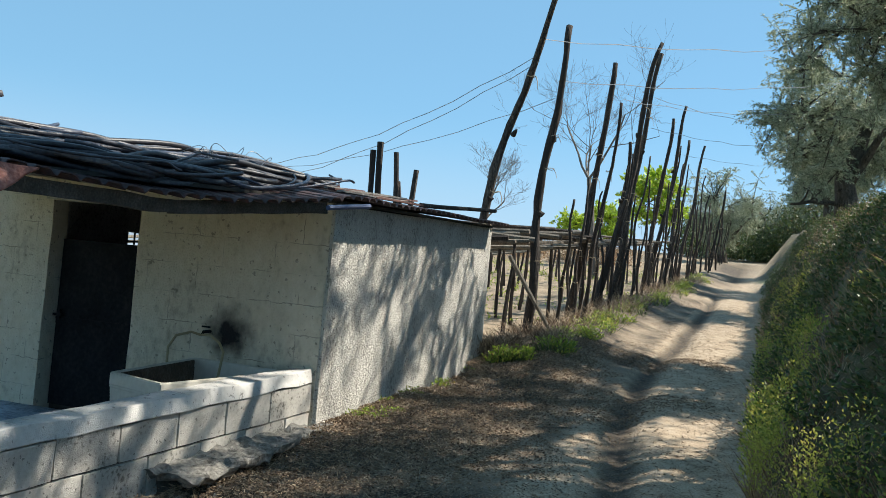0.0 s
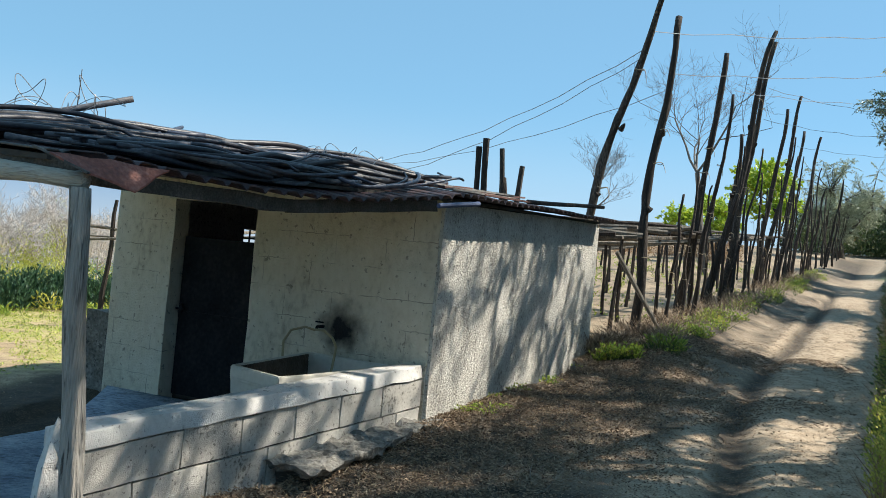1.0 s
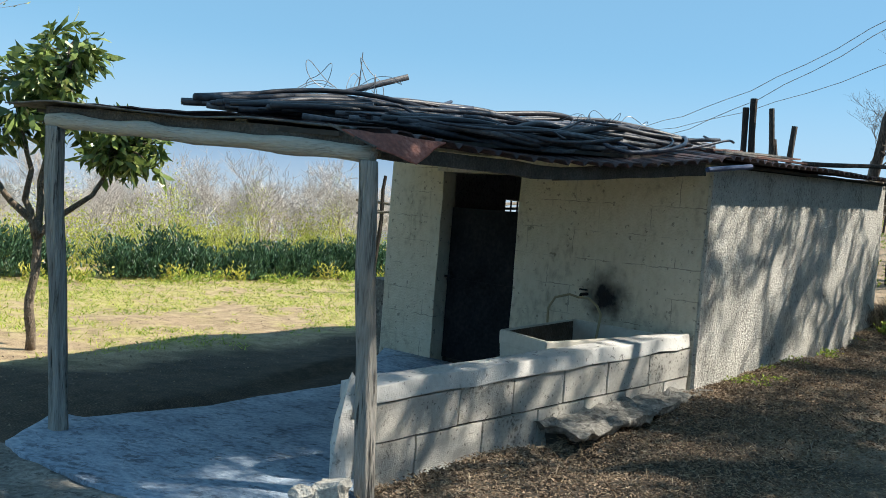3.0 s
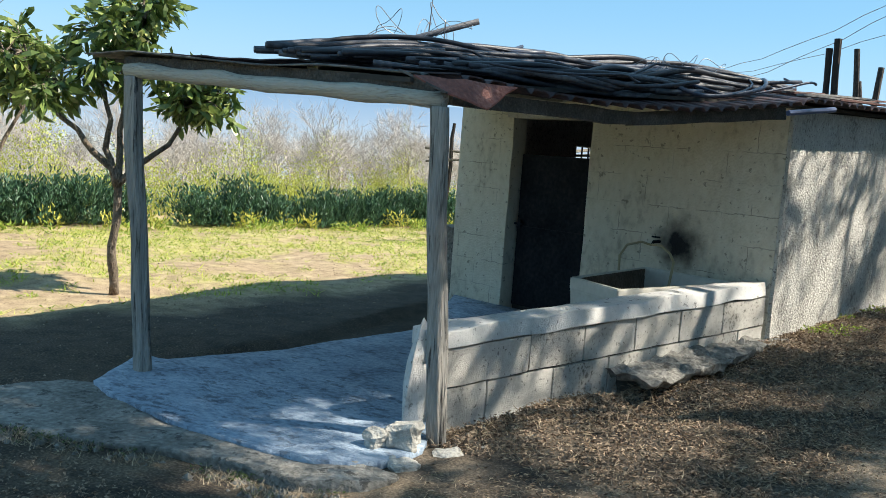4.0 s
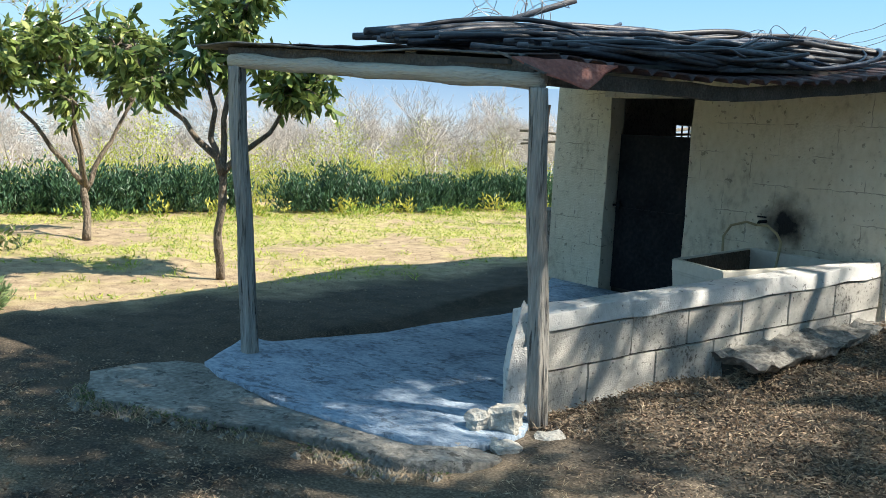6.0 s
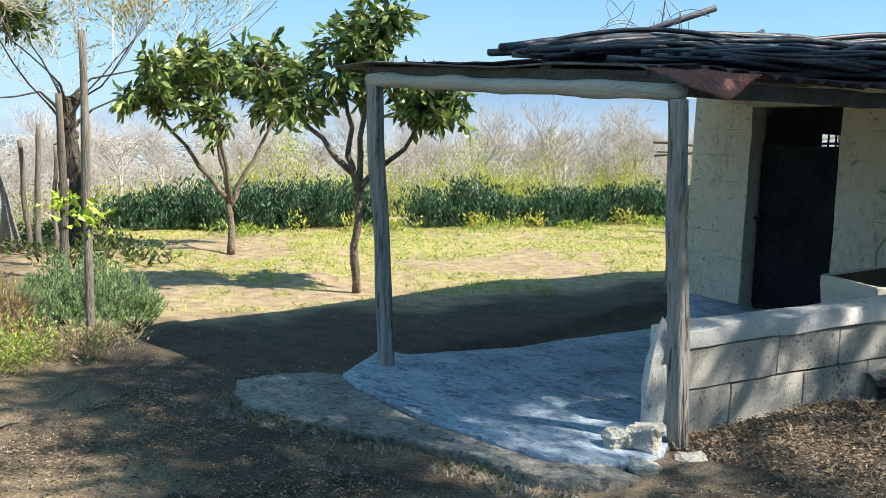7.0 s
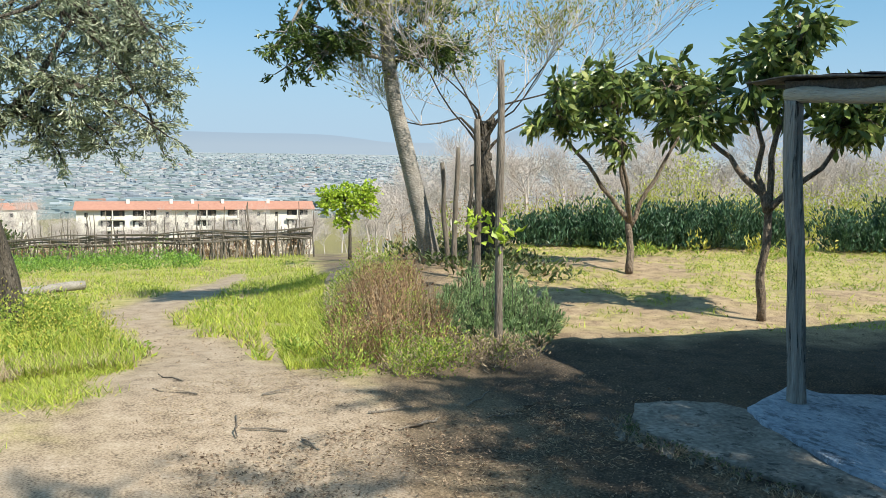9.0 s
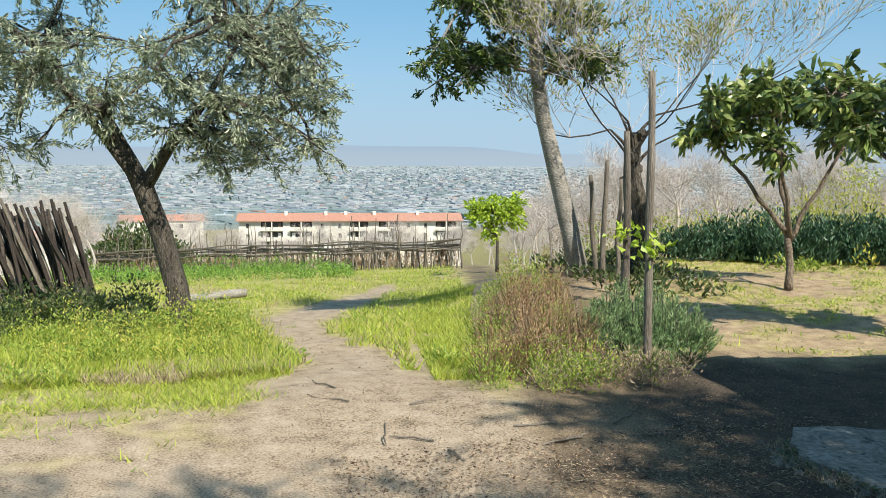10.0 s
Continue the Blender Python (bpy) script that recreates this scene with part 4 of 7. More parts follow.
# ---- hoses heaped on the roof ----
bundles = []
for k in range(14):
    s0 = rng.uniform(0.015, 0.09) if k < 7 else rng.uniform(0.12, 0.38)
    v0 = (0.08 + 0.085 * k if k < 7 else rng.uniform(0.08, 0.5)) + rng.uniform(-0.03, 0.03)
    bundles.append((s0, rng.uniform(0.18, 0.34), v0, min(0.8, max(0.08, v0 + rng.uniform(-0.30, 0.12))), rng.uniform(0.0, 0.07), rng.uniform(0, 6), rng.uniform(0.02, 0.07)))
for k in range(168):
    s0, ln, v0, v1, up, ph, sway = bundles[k % 14]
    s0, ln = max(0.02, s0 + rng.uniform(-0.03, 0.05)), ln * rng.uniform(0.6, 1.15)
    stray = rng.random() < 0.25
    v0, v1 = max(0.05, v0 + rng.gauss(0, 0.025)), v1 + rng.gauss(0, 0.22 if stray else 0.035)
    v1 = min(0.84, max(0.06, v1))
    r = rng.uniform(0.013, 0.022) if rng.random() < 0.72 else rng.uniform(0.006, 0.010)
    lift = up + (k // 14) * 0.007 + (0.035 if stray else 0.0)
    own, bow = rng.uniform(0, 6), rng.uniform(-0.03, 0.04)
    line = []
    for i in range(17):
        t = i / 16
        sv = min(0.70, s0 + ln * t)
        p = roof_at(sv, max(0.03 + 0.75 * max(0.0, sv - 0.34), v0 + (v1 - v0) * t + sway * math.sin(t * 4.2 + ph) + 0.012 * math.sin(t * 9 + own)))
        p.z += r + 0.035 + lift * (0.45 + 0.55 * math.sin(math.pi * min(1, t * 1.1))) + bow * math.sin(math.pi * t) + 0.022 * noise.noise(Vector((k, t * 3.5, 0)))
        line.append((p, r))
    if k % 8 == 3:
        p, _ = line[-1]
        side = HW * 0.10
        line += [(p + PD * 0.08 + side * 0.3, r), (p + PD * 0.10 + side * 0.9, r), (p + PD * 0.02 + side * 1.5, r), (p - PD * 0.25 + side * 1.7, r)]
    grey = rng.random() < 0.26
    single("hose_pipe", tubes([line], 7), M["pipe_grey"] if grey else M["pipe"], tuple(line[0][0]), "dusty grey plastic pipe heaped on the roof" if grey else "black plastic irrigation pipe heaped on the roof", "pipe", "pipes on the roof", smooth=True)
# weathered red-brown slats lying on the bare end of the roof
for k in range(16):
    s0, v0 = 0.40 + rng.uniform(0, 0.14), 0.03 + 0.017 * k + rng.uniform(-0.01, 0.01)
    a, b = roof_at(s0, v0), roof_at(min(0.80, s0 + rng.uniform(0.10, 0.2)), v0 + rng.uniform(-0.02, 0.03))
    a.z, b.z = a.z + 0.055 + 0.004 * (k % 4), b.z + 0.06 + rng.uniform(0, 0.04)
    single("wooden_slat", joined(bar(a, b, rng.uniform(0.04, 0.07), 0.016, 3, 0.006)), M["slat"] if k % 3 else M["board"], tuple(a), "weathered red-brown wooden slat lying on the roof", "slat", "slats on the roof")
bag = roof_at(0.36, 0.42)
single("plastic_bag", rock((bag.x, bag.y, bag.z + 0.16), (0.08, 0.07, 0.05), 7), M["bag"], tuple(bag), "crumpled white plastic bag among the pipes", "bag", smooth=False)
# thin stray hoses lying across the heap, some with raised ends
for k in range(26):
    s0, v0 = rng.uniform(0.03, 0.5), rng.uniform(0.05, 0.45)
    ds, dv, r = rng.uniform(0.05, 0.16), rng.uniform(-0.35, 0.35), rng.uniform(0.008, 0.016)
    line = []
    for i in range(13):
        t = i / 12
        p = roof_at(min(0.75, s0 + ds * t + 0.015 * math.sin(t * 7 + k)), min(0.85, max(0.02, v0 + dv * t + 0.05 * math.sin(t * 5 + k))))
        p.z += 0.12 + 0.05 * math.sin(k * 2.1) + 0.03 * math.sin(t * 6 + k) + (0.10 * t * t if k % 4 == 0 else 0.0)
        line.append((p, r))
    single("hose_pipe", tubes([line], 6), M["pipe"] if k % 3 else M["blue_hose"], tuple(line[0][0]), "thin black hose lying across the heap of pipes", "pipe", "pipes on the roof", smooth=True)
# a loop of blue-black hose at the eave end
for k in range(6):
    line = []
    for i in range(17):
        t = i / 16
        p = roof_at(0.26 + 0.13 * min(t * 1.5, 1) - 0.05 * max(0, t * 1.5 - 1), 0.10 + 0.035 * k + 0.10 * max(0, t - 0.6) * math.sin(k + 1))
        p.z += 0.06 + 0.018 * k + 0.02 * math.sin(t * 4 + k)
        line.append((p, 0.019))
    single("hose_pipe", tubes([line], 7), M["blue_hose"], tuple(line[0][0]), "blue-black hose coiled at the eave", "pipe", "pipes on the roof", smooth=True)
single("hose_pipe", tubes([[((-3.75, 5.0, 2.15), 0.021), ((-3.25, 5.16, 2.27), 0.021), ((-2.74, 5.34, 2.44), 0.021)]], 8), M["pipe_grey"], (-3.6, 5.0, 2.2), "grey pipe sticking up from the heap on the roof", "pipe", "pipes on the roof", smooth=True)


def tangle(at, size, n, seed, label):
    g = random.Random(seed)
    out = []
    for _ in range(n):
        c = Vector(at) + Vector((g.uniform(-1, 1) * size[0], g.uniform(-1, 1) * size[1], 0))
        ax, h, w, ph = g.uniform(0, 3.1), size[2] * g.uniform(0.5, 1.1), g.uniform(0.05, 0.16), g.uniform(0, 6)
        line = []
        for i in range(37):
            t = i / 36
            q = c + Vector((math.cos(ax), math.sin(ax), 0)) * (w * math.cos(t * 6.5 + ph)) * 1.2
            q.z += h * abs(math.sin(t * 3.1)) + 0.03 * math.sin(t * 15 + ph)
            line.append((q, 0.0028))
        out.append(line)
    ob = thing("wire_tangle", at, label, "wire")
    for line in out:
        part("loop", tubes([line], 4), M["wire"], ob)


tangle((-3.2, 5.3, 2.2), (0.36, 0.12, 0.34), 9, 3, "tangle of thin rusty wire on the roof")
tangle((-1.75, 6.6, 2.24), (0.28, 0.2, 0.12), 10, 5, "tangle of thin wire and twigs on the pipes")
for a, b, r in (((-1.08, 11.95, 2.4), (-1.12, 11.95, 3.20), 0.05), ((-0.96, 11.96, 2.4), (-1.03, 11.95, 3.32), 0.055), ((-0.62, 11.97, 2.4), (-0.80, 11.97, 3.2), 0.045), ((-0.68, 12.0, 2.35), (-0.50, 12.0, 2.98), 0.048), ((-0.50, 12.0, 2.35), (-0.74, 12.0, 2.8), 0.042)):
    single("forked_stick", tubes([crooked((a[0], a[1] + 0.4, a[2] - 1.8), (b[0], b[1] + 0.4, b[2] + 0.02), r, r * 0.8, 6, 0.03, a[0])], 7), M["bark_dark"], (a[0], a[1] + 0.4, a[2] - 1.8), "dark wooden stick rising behind the roof", "stick", "sticks behind the hut")
single("roof_stick", tubes([crooked(roof_at(0.72, 0.1) + Vector((0, 0, 0.07)), roof_at(0.88, -0.02) + Vector((0, 0, 0.16)), 0.025, 0.02, 5, 0.02, 2)], 6), M["bark_dark"], tuple(roof_at(0.8, 0.05)), "dark stick lying on the roof edge", "stick")

# ---- poles and pergola along the track ----


def line_x(y):
    """The line of poles beside the track."""
    return bank_foot(y) - 3.35 + 0.02 * (y - 13)


def vine_pole(foot, tip, r, label):
    foot = (foot[0], foot[1], ground_z(foot[0], foot[1]) - 0.1)
    sd = foot[0] + foot[1]
    ob = thing("vine_pole", foot, label, "pole", "poles along the track")
    part("shaft", tubes([crooked(foot, tip, r * 0.8, r * 0.45, 22, 0.16, sd)], 9, 0.42), M["bark_dark"], ob, smooth=True)
    a, b = Vector(foot), Vector(tip)
    for k in range(3 if r > 0.04 else 1):
        t = 0.30 + 0.2 * k + 0.06 * math.sin(sd * 5 + k * 3)
        p, w = a.lerp(b, t), r * (0.95 - 0.3 * t)
        ring = [(p + Vector((math.cos(q * 0.9) * w, math.sin(q * 0.9) * w, 0.012 * math.sin(q * 2.1 + sd))), 0.006) for q in range(8)]
        ring += [(p + Vector((w * 1.3, -w * 0.4, -0.06)), 0.005), (p + Vector((w * 1.5, -w * 0.6, -0.15 - 0.05 * math.sin(sd + k))), 0.003)]
        part("tie_string", tubes([ring], 4), M["straw"], ob, "frayed pale tie string")
    for k in range(3 if r > 0.08 else 0):
        p = a.lerp(b, 0.25 + 0.2 * k + 0.05 * math.sin(sd * 7 + k))
        q = p + Vector((math.cos(sd * 3 + k * 2) * 0.12, math.sin(sd * 3 + k * 2) * 0.12, 0.10))
        part("knot", tubes([[(p, r * 0.5), (p.lerp(q, 0.5), r * 0.32), (p.lerp(q, 0.75), r * 0.12)]], 6), M["bark_dark"], ob)
    return ob


tall = "tall dark chestnut pole leaning beside the dirt track"
for f, t, r in (((0.14, 12.83), (1.22, 11.9, 5.6), 0.09), ((1.33, 13.6), (1.62, 13.81, 5.63), 0.10), ((2.5, 17.42), (2.98, 17.25, 5.98), 0.105), ((3.37, 19.68), (4.36, 19.53, 7.1), 0.10),
                ((4.08, 21.53), (4.59, 20.49, 7.13), 0.105), ((4.3, 22.0), (4.25, 21.6, 5.2), 0.09), ((5.94, 26.45), (6.35, 26.1, 6.75), 0.10), ((6.3, 27.5), (7.0, 27.3, 7.4), 0.10), ((7.6, 31.0), (8.15, 31.0, 7.0), 0.10), ((9.3, 35.5), (9.95, 35.4, 7.6), 0.10)):
    vine_pole(f, t, r, tall)
for k in range(12):
    y = 16.5 + 2.6 * k + rng.uniform(-0.4, 0.4)
    x = line_x(y) + rng.uniform(-0.15, 0.3)
    vine_pole((x, y), (x + rng.uniform(-0.1, 0.6), y + rng.uniform(-0.4, 0.3), ground_z(x, y) + rng.uniform(3.2, 4.6)), rng.uniform(0.045, 0.06), tall)
short = "dark wooden vine stake in the row beside the track"
for k in range(40):
    y = 15.0 + 1.15 * k + rng.uniform(-0.3, 0.3)
    x = line_x(y) + rng.uniform(-0.35, 0.15) - 0.15
    h = rng.uniform(2.2, 3.4)
    vine_pole((x, y), (x + rng.uniform(-0.12, 0.22), y + rng.uniform(-0.2, 0.2), ground_z(x, y) + h), rng.uniform(0.032, 0.05), short)

pergola = thing("vine_pergola", (0.5, 17, ground_z(0.5, 17)), "low pergola of dark stakes and rails over a vine plot", "pergola")
for i in range(9):
    for j in range(13):
        y = 13.4 + j * 1.45 + rng.uniform(-0.25, 0.25)
        x = line_x(y) - 0.7 - i * 1.0 + rng.uniform(-0.25, 0.25)
        if y < 13.2 + 0.2 * i or (x < 0.9 and y < 13.0):
            continue
        z = ground_z(x, y)
        part("stake", tubes([crooked((x, y, z - 0.1), (x + rng.uniform(-0.15, 0.15), y + rng.uniform(-0.15, 0.15), z + 1.45), 0.035, 0.025, 4, 0.05, x + y)], 5), M["bark_dark"], pergola)
for j in range(14):
    y = 13.3 + j * 1.4
    a, b = line_x(y) - 0.2, line_x(y) - 8.8
    part("rail", tubes([crooked((a, y, ground_z(a, y) + 1.42 + rng.uniform(-0.05, 0.08)), (b, y + rng.uniform(-0.4, 0.4), ground_z(b, y) + 1.42), 0.03, 0.022, 8, 0.06, y)], 5), M["stake"], pergola)
for i in range(5):
    o = 0.4 + i * 1.9
    part("rail", tubes([crooked((line_x(13.2) - o, 13.2, ground_z(line_x(13.2) - o, 13.2) + 1.46), (line_x(32) - o, 32, ground_z(line_x(32) - o, 32) + 1.46), 0.03, 0.025, 10, 0.08, o)], 5), M["stake"], pergola)
for k in range(26):
    y, o = 13.25 + 0.16 * k + rng.uniform(-0.1, 0.1), rng.uniform(0.0, 0.5)
    a, b = (line_x(y) - o, y), (line_x(y) - o - rng.uniform(2.2, 4.5), y + rng.uniform(-0.3, 0.8))
    part("lying_pole", tubes([crooked((a[0], a[1], ground_z(*a) + 1.5 + rng.uniform(0, 0.16)), (b[0], b[1], ground_z(*b) + 1.5 + rng.uniform(0, 0.16)), 0.04, 0.03, 6, 0.06, k)], 6), M["stake"] if k % 3 else M["bark_dark"], pergola)
single("prop_stick", tubes([crooked((0.95, 13.1, 1.95), (1.7, 13.4, 0.85), 0.035, 0.03, 5, 0.03, 2)], 6), M["stake"], (1.3, 13.2, 0.8), "grey stick propped slantwise against the pole", "stick")

for a, b, sag in (((1.05, 12.05, 4.9), (8.3, 17.5, 6.9), 0.15), ((1.55, 13.8, 4.75), (8.4, 18.5, 6.4), 0.15), ((3.2, 17.3, 5.3), (9.2, 22.0, 6.5), 0.2), ((4.3, 19.6, 5.9), (9.4, 23.0, 6.3), 0.2), ((4.5, 20.6, 5.4), (9.0, 22.4, 5.6), 0.15),
                  ((7.0, 27.3, 5.9), (12.0, 29.0, 6.2), 0.15), ((1.05, 12.05, 4.7), (-3.5, 16.5, 3.3), 0.25), ((1.05, 12.05, 4.6), (-3.2, 15.5, 2.9), 0.2), ((1.55, 13.8, 4.5), (-4.5, 20.5, 3.6), 0.25), ((1.15, 11.95, 5.5), (0.9, 12.0, 7.5), 0.0)):
    a, b = Vector(a), Vector(b)
    line = [(a.lerp(b, t / 12) - Vector((0, 0, sag * 4 * t / 12 * (1 - t / 12) + 0.02 * math.sin(t * 2.3))), 0.0055) for t in range(13)]
    single("tie_wire", tubes([line], 4), M["wire"], tuple(a), "thin slack wire tied to the vine poles", "wire", "wires over the track")

# ---- trees ----


def bend(a, b, r0, r1, n=6, lift=0.25, wob=0.06, seed=0.0):
    a, b = Vector(a), Vector(b)
    c = a.lerp(b, 0.5) + Vector((0, 0, (b - a).length * lift))
    out = []
    for i in range(n + 1):
        t = i / n
        p = a.lerp(c, t).lerp(c.lerp(b, t), t) + noise.noise_vector(Vector((seed, t * 3, 1))) * wob * min(1, 3 * t * (1 - t) + 0.2)
        out.append((p, r0 + (r1 - r0) * t))
    return out


def leafy(name, base, trunks, crowns, wood, leaf, spec, label, seed, group=""):
    """A tree: trunk lines, and clumps of leaves in some ellipsoids, each clump carried by a limb.
    crowns: (centre, radii, clumps); spec: clump radius, twigs a clump, leaves a twig, leaf length, leaf width, droop."""
    g, gn = random.Random(seed), np.random.default_rng(seed)
    cr, tw, per, ll, lw, droop = spec
    lines = list(trunks)
    twigs = []
    P, D = [], []
    nodes = [p for t in trunks for p, _ in t[len(t) // 2:]]
    for c, rad, n in crowns:
        for k in range(n):
            d = Vector((g.gauss(0, 1), g.gauss(0, 1), g.gauss(0, 1))).normalized()
            q = Vector(c) + Vector((d.x * rad[0], d.y * rad[1], d.z * rad[2])) * g.uniform(0.25, 1.0) ** 0.5
            start = min(nodes, key=lambda v: (v - q).length * (1 + 0.25 * g.random()))
            limb = bend(start, q, 0.016 + 0.012 * (q - start).length, 0.007, 6, 0.10, 0.12, seed + k)
            lines.append(limb)
            if g.random() < 0.35:
                nodes.append(limb[3][0])
            for _ in range(tw):
                e = Vector((g.gauss(0, 1), g.gauss(0, 1), g.gauss(0, 0.8) - droop * 0.6)).normalized()
                a = limb[g.choice((4, 5, 6))][0]
                b = a + e * cr * g.uniform(0.6, 1.25)
                twigs.append([(a, 0.006), (a.lerp(b, 0.55) + Vector((0, 0, 0.03)), 0.004), (b, 0.002)])
                for i in range(per):
                    t = g.uniform(0.15, 1.0)
                    P.append(tuple(a.lerp(b, t) + Vector((g.gauss(0, 0.02), g.gauss(0, 0.02), g.gauss(0, 0.02)))))
                    D.append(tuple(e + Vector((g.gauss(0, 0.6), g.gauss(0, 0.6), g.gauss(0, 0.5)))))
    ob = thing(name, base, label, "tree", group)
    part("trunk", tubes(lines, 7, 0.12), wood, ob, smooth=True)
    part("branchwork", tubes(twigs, 3), wood, ob, kind="stuff")
    part("crown", leaves(P, D, ll, lw, droop=droop, gen=gn), leaf, ob, kind="stuff")
    return ob


def bare(name, base, height, r, wood, label, seed, levels=4, spread=0.75, buds=None, thick=1.0, group="", many=0, stem=None, twig=None):
    """A leafless tree by repeated forking; buds: leaf material for a dusting of young leaves."""
    g = random.Random(seed)
    lines, fine, P, D = [], [], [], []

    def go(p, d, length, rad, lev):
        line = [(p, rad)]
        n = 4
        for i in range(n):
            d = (d + Vector((g.gauss(0, 0.16), g.gauss(0, 0.16), g.gauss(0, 0.1) + 0.08))).normalized()
            p = p + d * length / n
            line.append((p, rad * (1 - 0.45 * (i + 1) / n)))
        (lines if lev < 2 else fine).append(line)
        if lev >= levels:
            for q, _ in line[1:]:
                P.append(tuple(q)), D.append(tuple(d))
            return
        for k in range((g.choice((3, 4)) if lev else 4) + many):
            q, rr = line[g.choice((2, 3, 4)) if lev else g.choice((3, 4, 4))]
            e = (d * 0.55 + Vector((g.gauss(0, spread), g.gauss(0, spread), g.gauss(0.15, spread * 0.5)))).normalized()
            go(q, e, length * g.uniform(0.5, 0.8), rr * 0.6, lev + 1)

    if stem:
        lines.append(crooked(base, stem, r, r * 0.72, 16, 0.14, seed))
        for k in range(9):
            s0 = Vector(stem) - Vector((0, 0, 0.05 * k))
            a = k * 2.4 + 0.9
            m1 = s0 + Vector((math.cos(a) * 0.13, math.sin(a) * 0.16, 0.10))
            m2 = m1 + Vector((math.cos(a) * 0.12, math.sin(a) * 0.18, 0.16))
            lines.append([(s0 - Vector((0, 0, 0.1)), r * 0.26), (m1, r * 0.18), (m2, r * 0.11)])
            knob = s0 + Vector((math.cos(a) * r * 0.8, math.sin(a) * r * 0.8, -0.12 * k))
            lines.append([(knob - Vector((0, 0, 0.06)), r * 0.3), (knob, r * 0.55), (knob + Vector((math.cos(a) * 0.05, math.sin(a) * 0.05, 0.07)), r * 0.25)])
            go(m2, Vector((math.cos(a) * 0.7, math.sin(a) * 1.0, g.uniform(-0.1, 1.0))).normalized(), height * g.uniform(0.26, 0.42), r * 0.10, 1)
    else:
        go(Vector(base), Vector((g.gauss(0, 0.1), g.gauss(0, 0.1), 1)).normalized(), height * 0.4, r, 0)
    ob = thing(name, base, label, "tree", group)
    part("trunk", tubes(lines, 6, 0.15), wood, ob)
    part("branchwork", tubes([[(p, max(q * thick, 0.003)) for p, q in ln] for ln in fine], 3), twig or wood, ob, kind="stuff")
    if buds:
        P2 = np.array(P)
        part("foliage", leaves(P2 + nrg.normal(0, 0.03, P2.shape), np.array(D), 0.07, 0.026), buds, ob)
    return ob


# old olive on the bank, and its neighbours
ob_ = Vector((9.75, 21.9, 3.7))
T = [(ob_ + Vector((0.1, 0, -0.2)), 0.40), (ob_ + Vector((0.0, 0, 0.5)), 0.28), (ob_ + Vector((-0.1, 0, 1.1)), 0.24), (ob_ + Vector((0.15, 0, 1.8)), 0.18), (ob_ + Vector((0.5, 0.2, 2.6)), 0.13), (ob_ + Vector((0.6, 0.3, 3.5)), 0.08)]
T2 = bend(ob_ + Vector((-0.1, 0, 1.0)), ob_ + Vector((-1.5, -0.6, 2.6)), 0.14, 0.06, 6, 0.12, 0.1, 1)
T3 = bend(ob_ + Vector((0, 0, 0.9)), ob_ + Vector((0.8, -1.2, 2.9)), 0.13, 0.05, 6, 0.1, 0.1, 3)
T4 = bend(ob_ + Vector((-0.05, 0, 0.45)), ob_ + Vector((-1.5, -0.3, 0.35)), 0.07, 0.03, 6, 0.05, 0.12, 5)
olive = leafy("olive_tree", tuple(ob_), [T, T2, T3, T4], [(tuple(ob_ + Vector((0.0, 0, 3.6))), (2.5, 2.6, 2.2), 70), (tuple(ob_ + Vector((-1.4, -0.4, 2.6))), (1.3, 1.4, 1.6), 26), (tuple(ob_ + Vector((1.2, 0.3, 2.4))), (1.4, 1.6, 1.3), 22), (tuple(ob_ + Vector((-1.2, -0.6, 1.3))), (0.9, 1.0, 0.7), 12)],
              M["olive_bark"], M["olive_leaf"], (0.55, 13, 34, 0.085, 0.026, 0.25), "old olive tree with grey-green crown on the bank", 21, "olives on the bank")
# a tall olive that leans over the track, and thinner ones along the bank
# added out of view; leaf clusters are set where their shade should fall
sb = Vector((3.2, 4.7, land(3.2, 4.7) - 0.1))
leafy("olive_tree", tuple(sb), [[(sb, 0.24), (sb + Vector((-0.1, 0.05, 1.2)), 0.19), (sb + Vector((-0.5, 0.0, 2.4)), 0.15), (sb + Vector((-0.9, -0.05, 3.4)), 0.11), (sb + Vector((-1.2, -0.1, 4.4)), 0.07)]],
      [(tuple(sb + Vector((-1.25, 0.0, 4.3))), (1.5, 1.35, 0.9), 32), (tuple(sb + Vector((-1.3, 1.5, 4.8))), (0.35, 0.3, 0.25), 14), (tuple(sb + Vector((-0.9, 2.0, 4.8))), (0.25, 0.25, 0.2), 8), (tuple(sb + Vector((-2.3, 0.7, 4.4))), (1.1, 1.0, 0.6), 24), (tuple(sb + Vector((-2.7, -0.4, 4.3))), (0.9, 0.9, 0.6), 17), (tuple(sb + Vector((-3.1, 0.3, 4.5))), (0.7, 0.7, 0.5), 9), (tuple(sb + Vector((-0.2, -1.6, 3.9))), (1.4, 1.3, 0.7), 12)], M["olive_bark"], M["olive_leaf"], (0.5, 12, 26, 0.085, 0.028, 0.2), "tall leafy olive tree out of view, added to shade the porch", 24, "olives on the bank")
# added to dapple the hut wall and track; most stay out of view
tb = Vector((4.6, 7.4, land(4.6, 7.4) - 0.1))
TT = [[(tb, 0.26), (tb + Vector((0.0, 0.1, 1.2)), 0.2), (tb + Vector((-0.2, 0.0, 2.6)), 0.15), (tb + Vector((-0.3, -0.1, 4.2)), 0.1)], bend(tb + Vector((0, 0.1, 1.3)), tb + Vector((1.4, -0.8, 4.4)), 0.13, 0.06, 6, 0.08, 0.12, 6), bend(tb + Vector((0, 0.1, 1.6)), tb + Vector((-1.2, 1.2, 4.2)), 0.12, 0.05, 6, 0.08, 0.12, 8)]
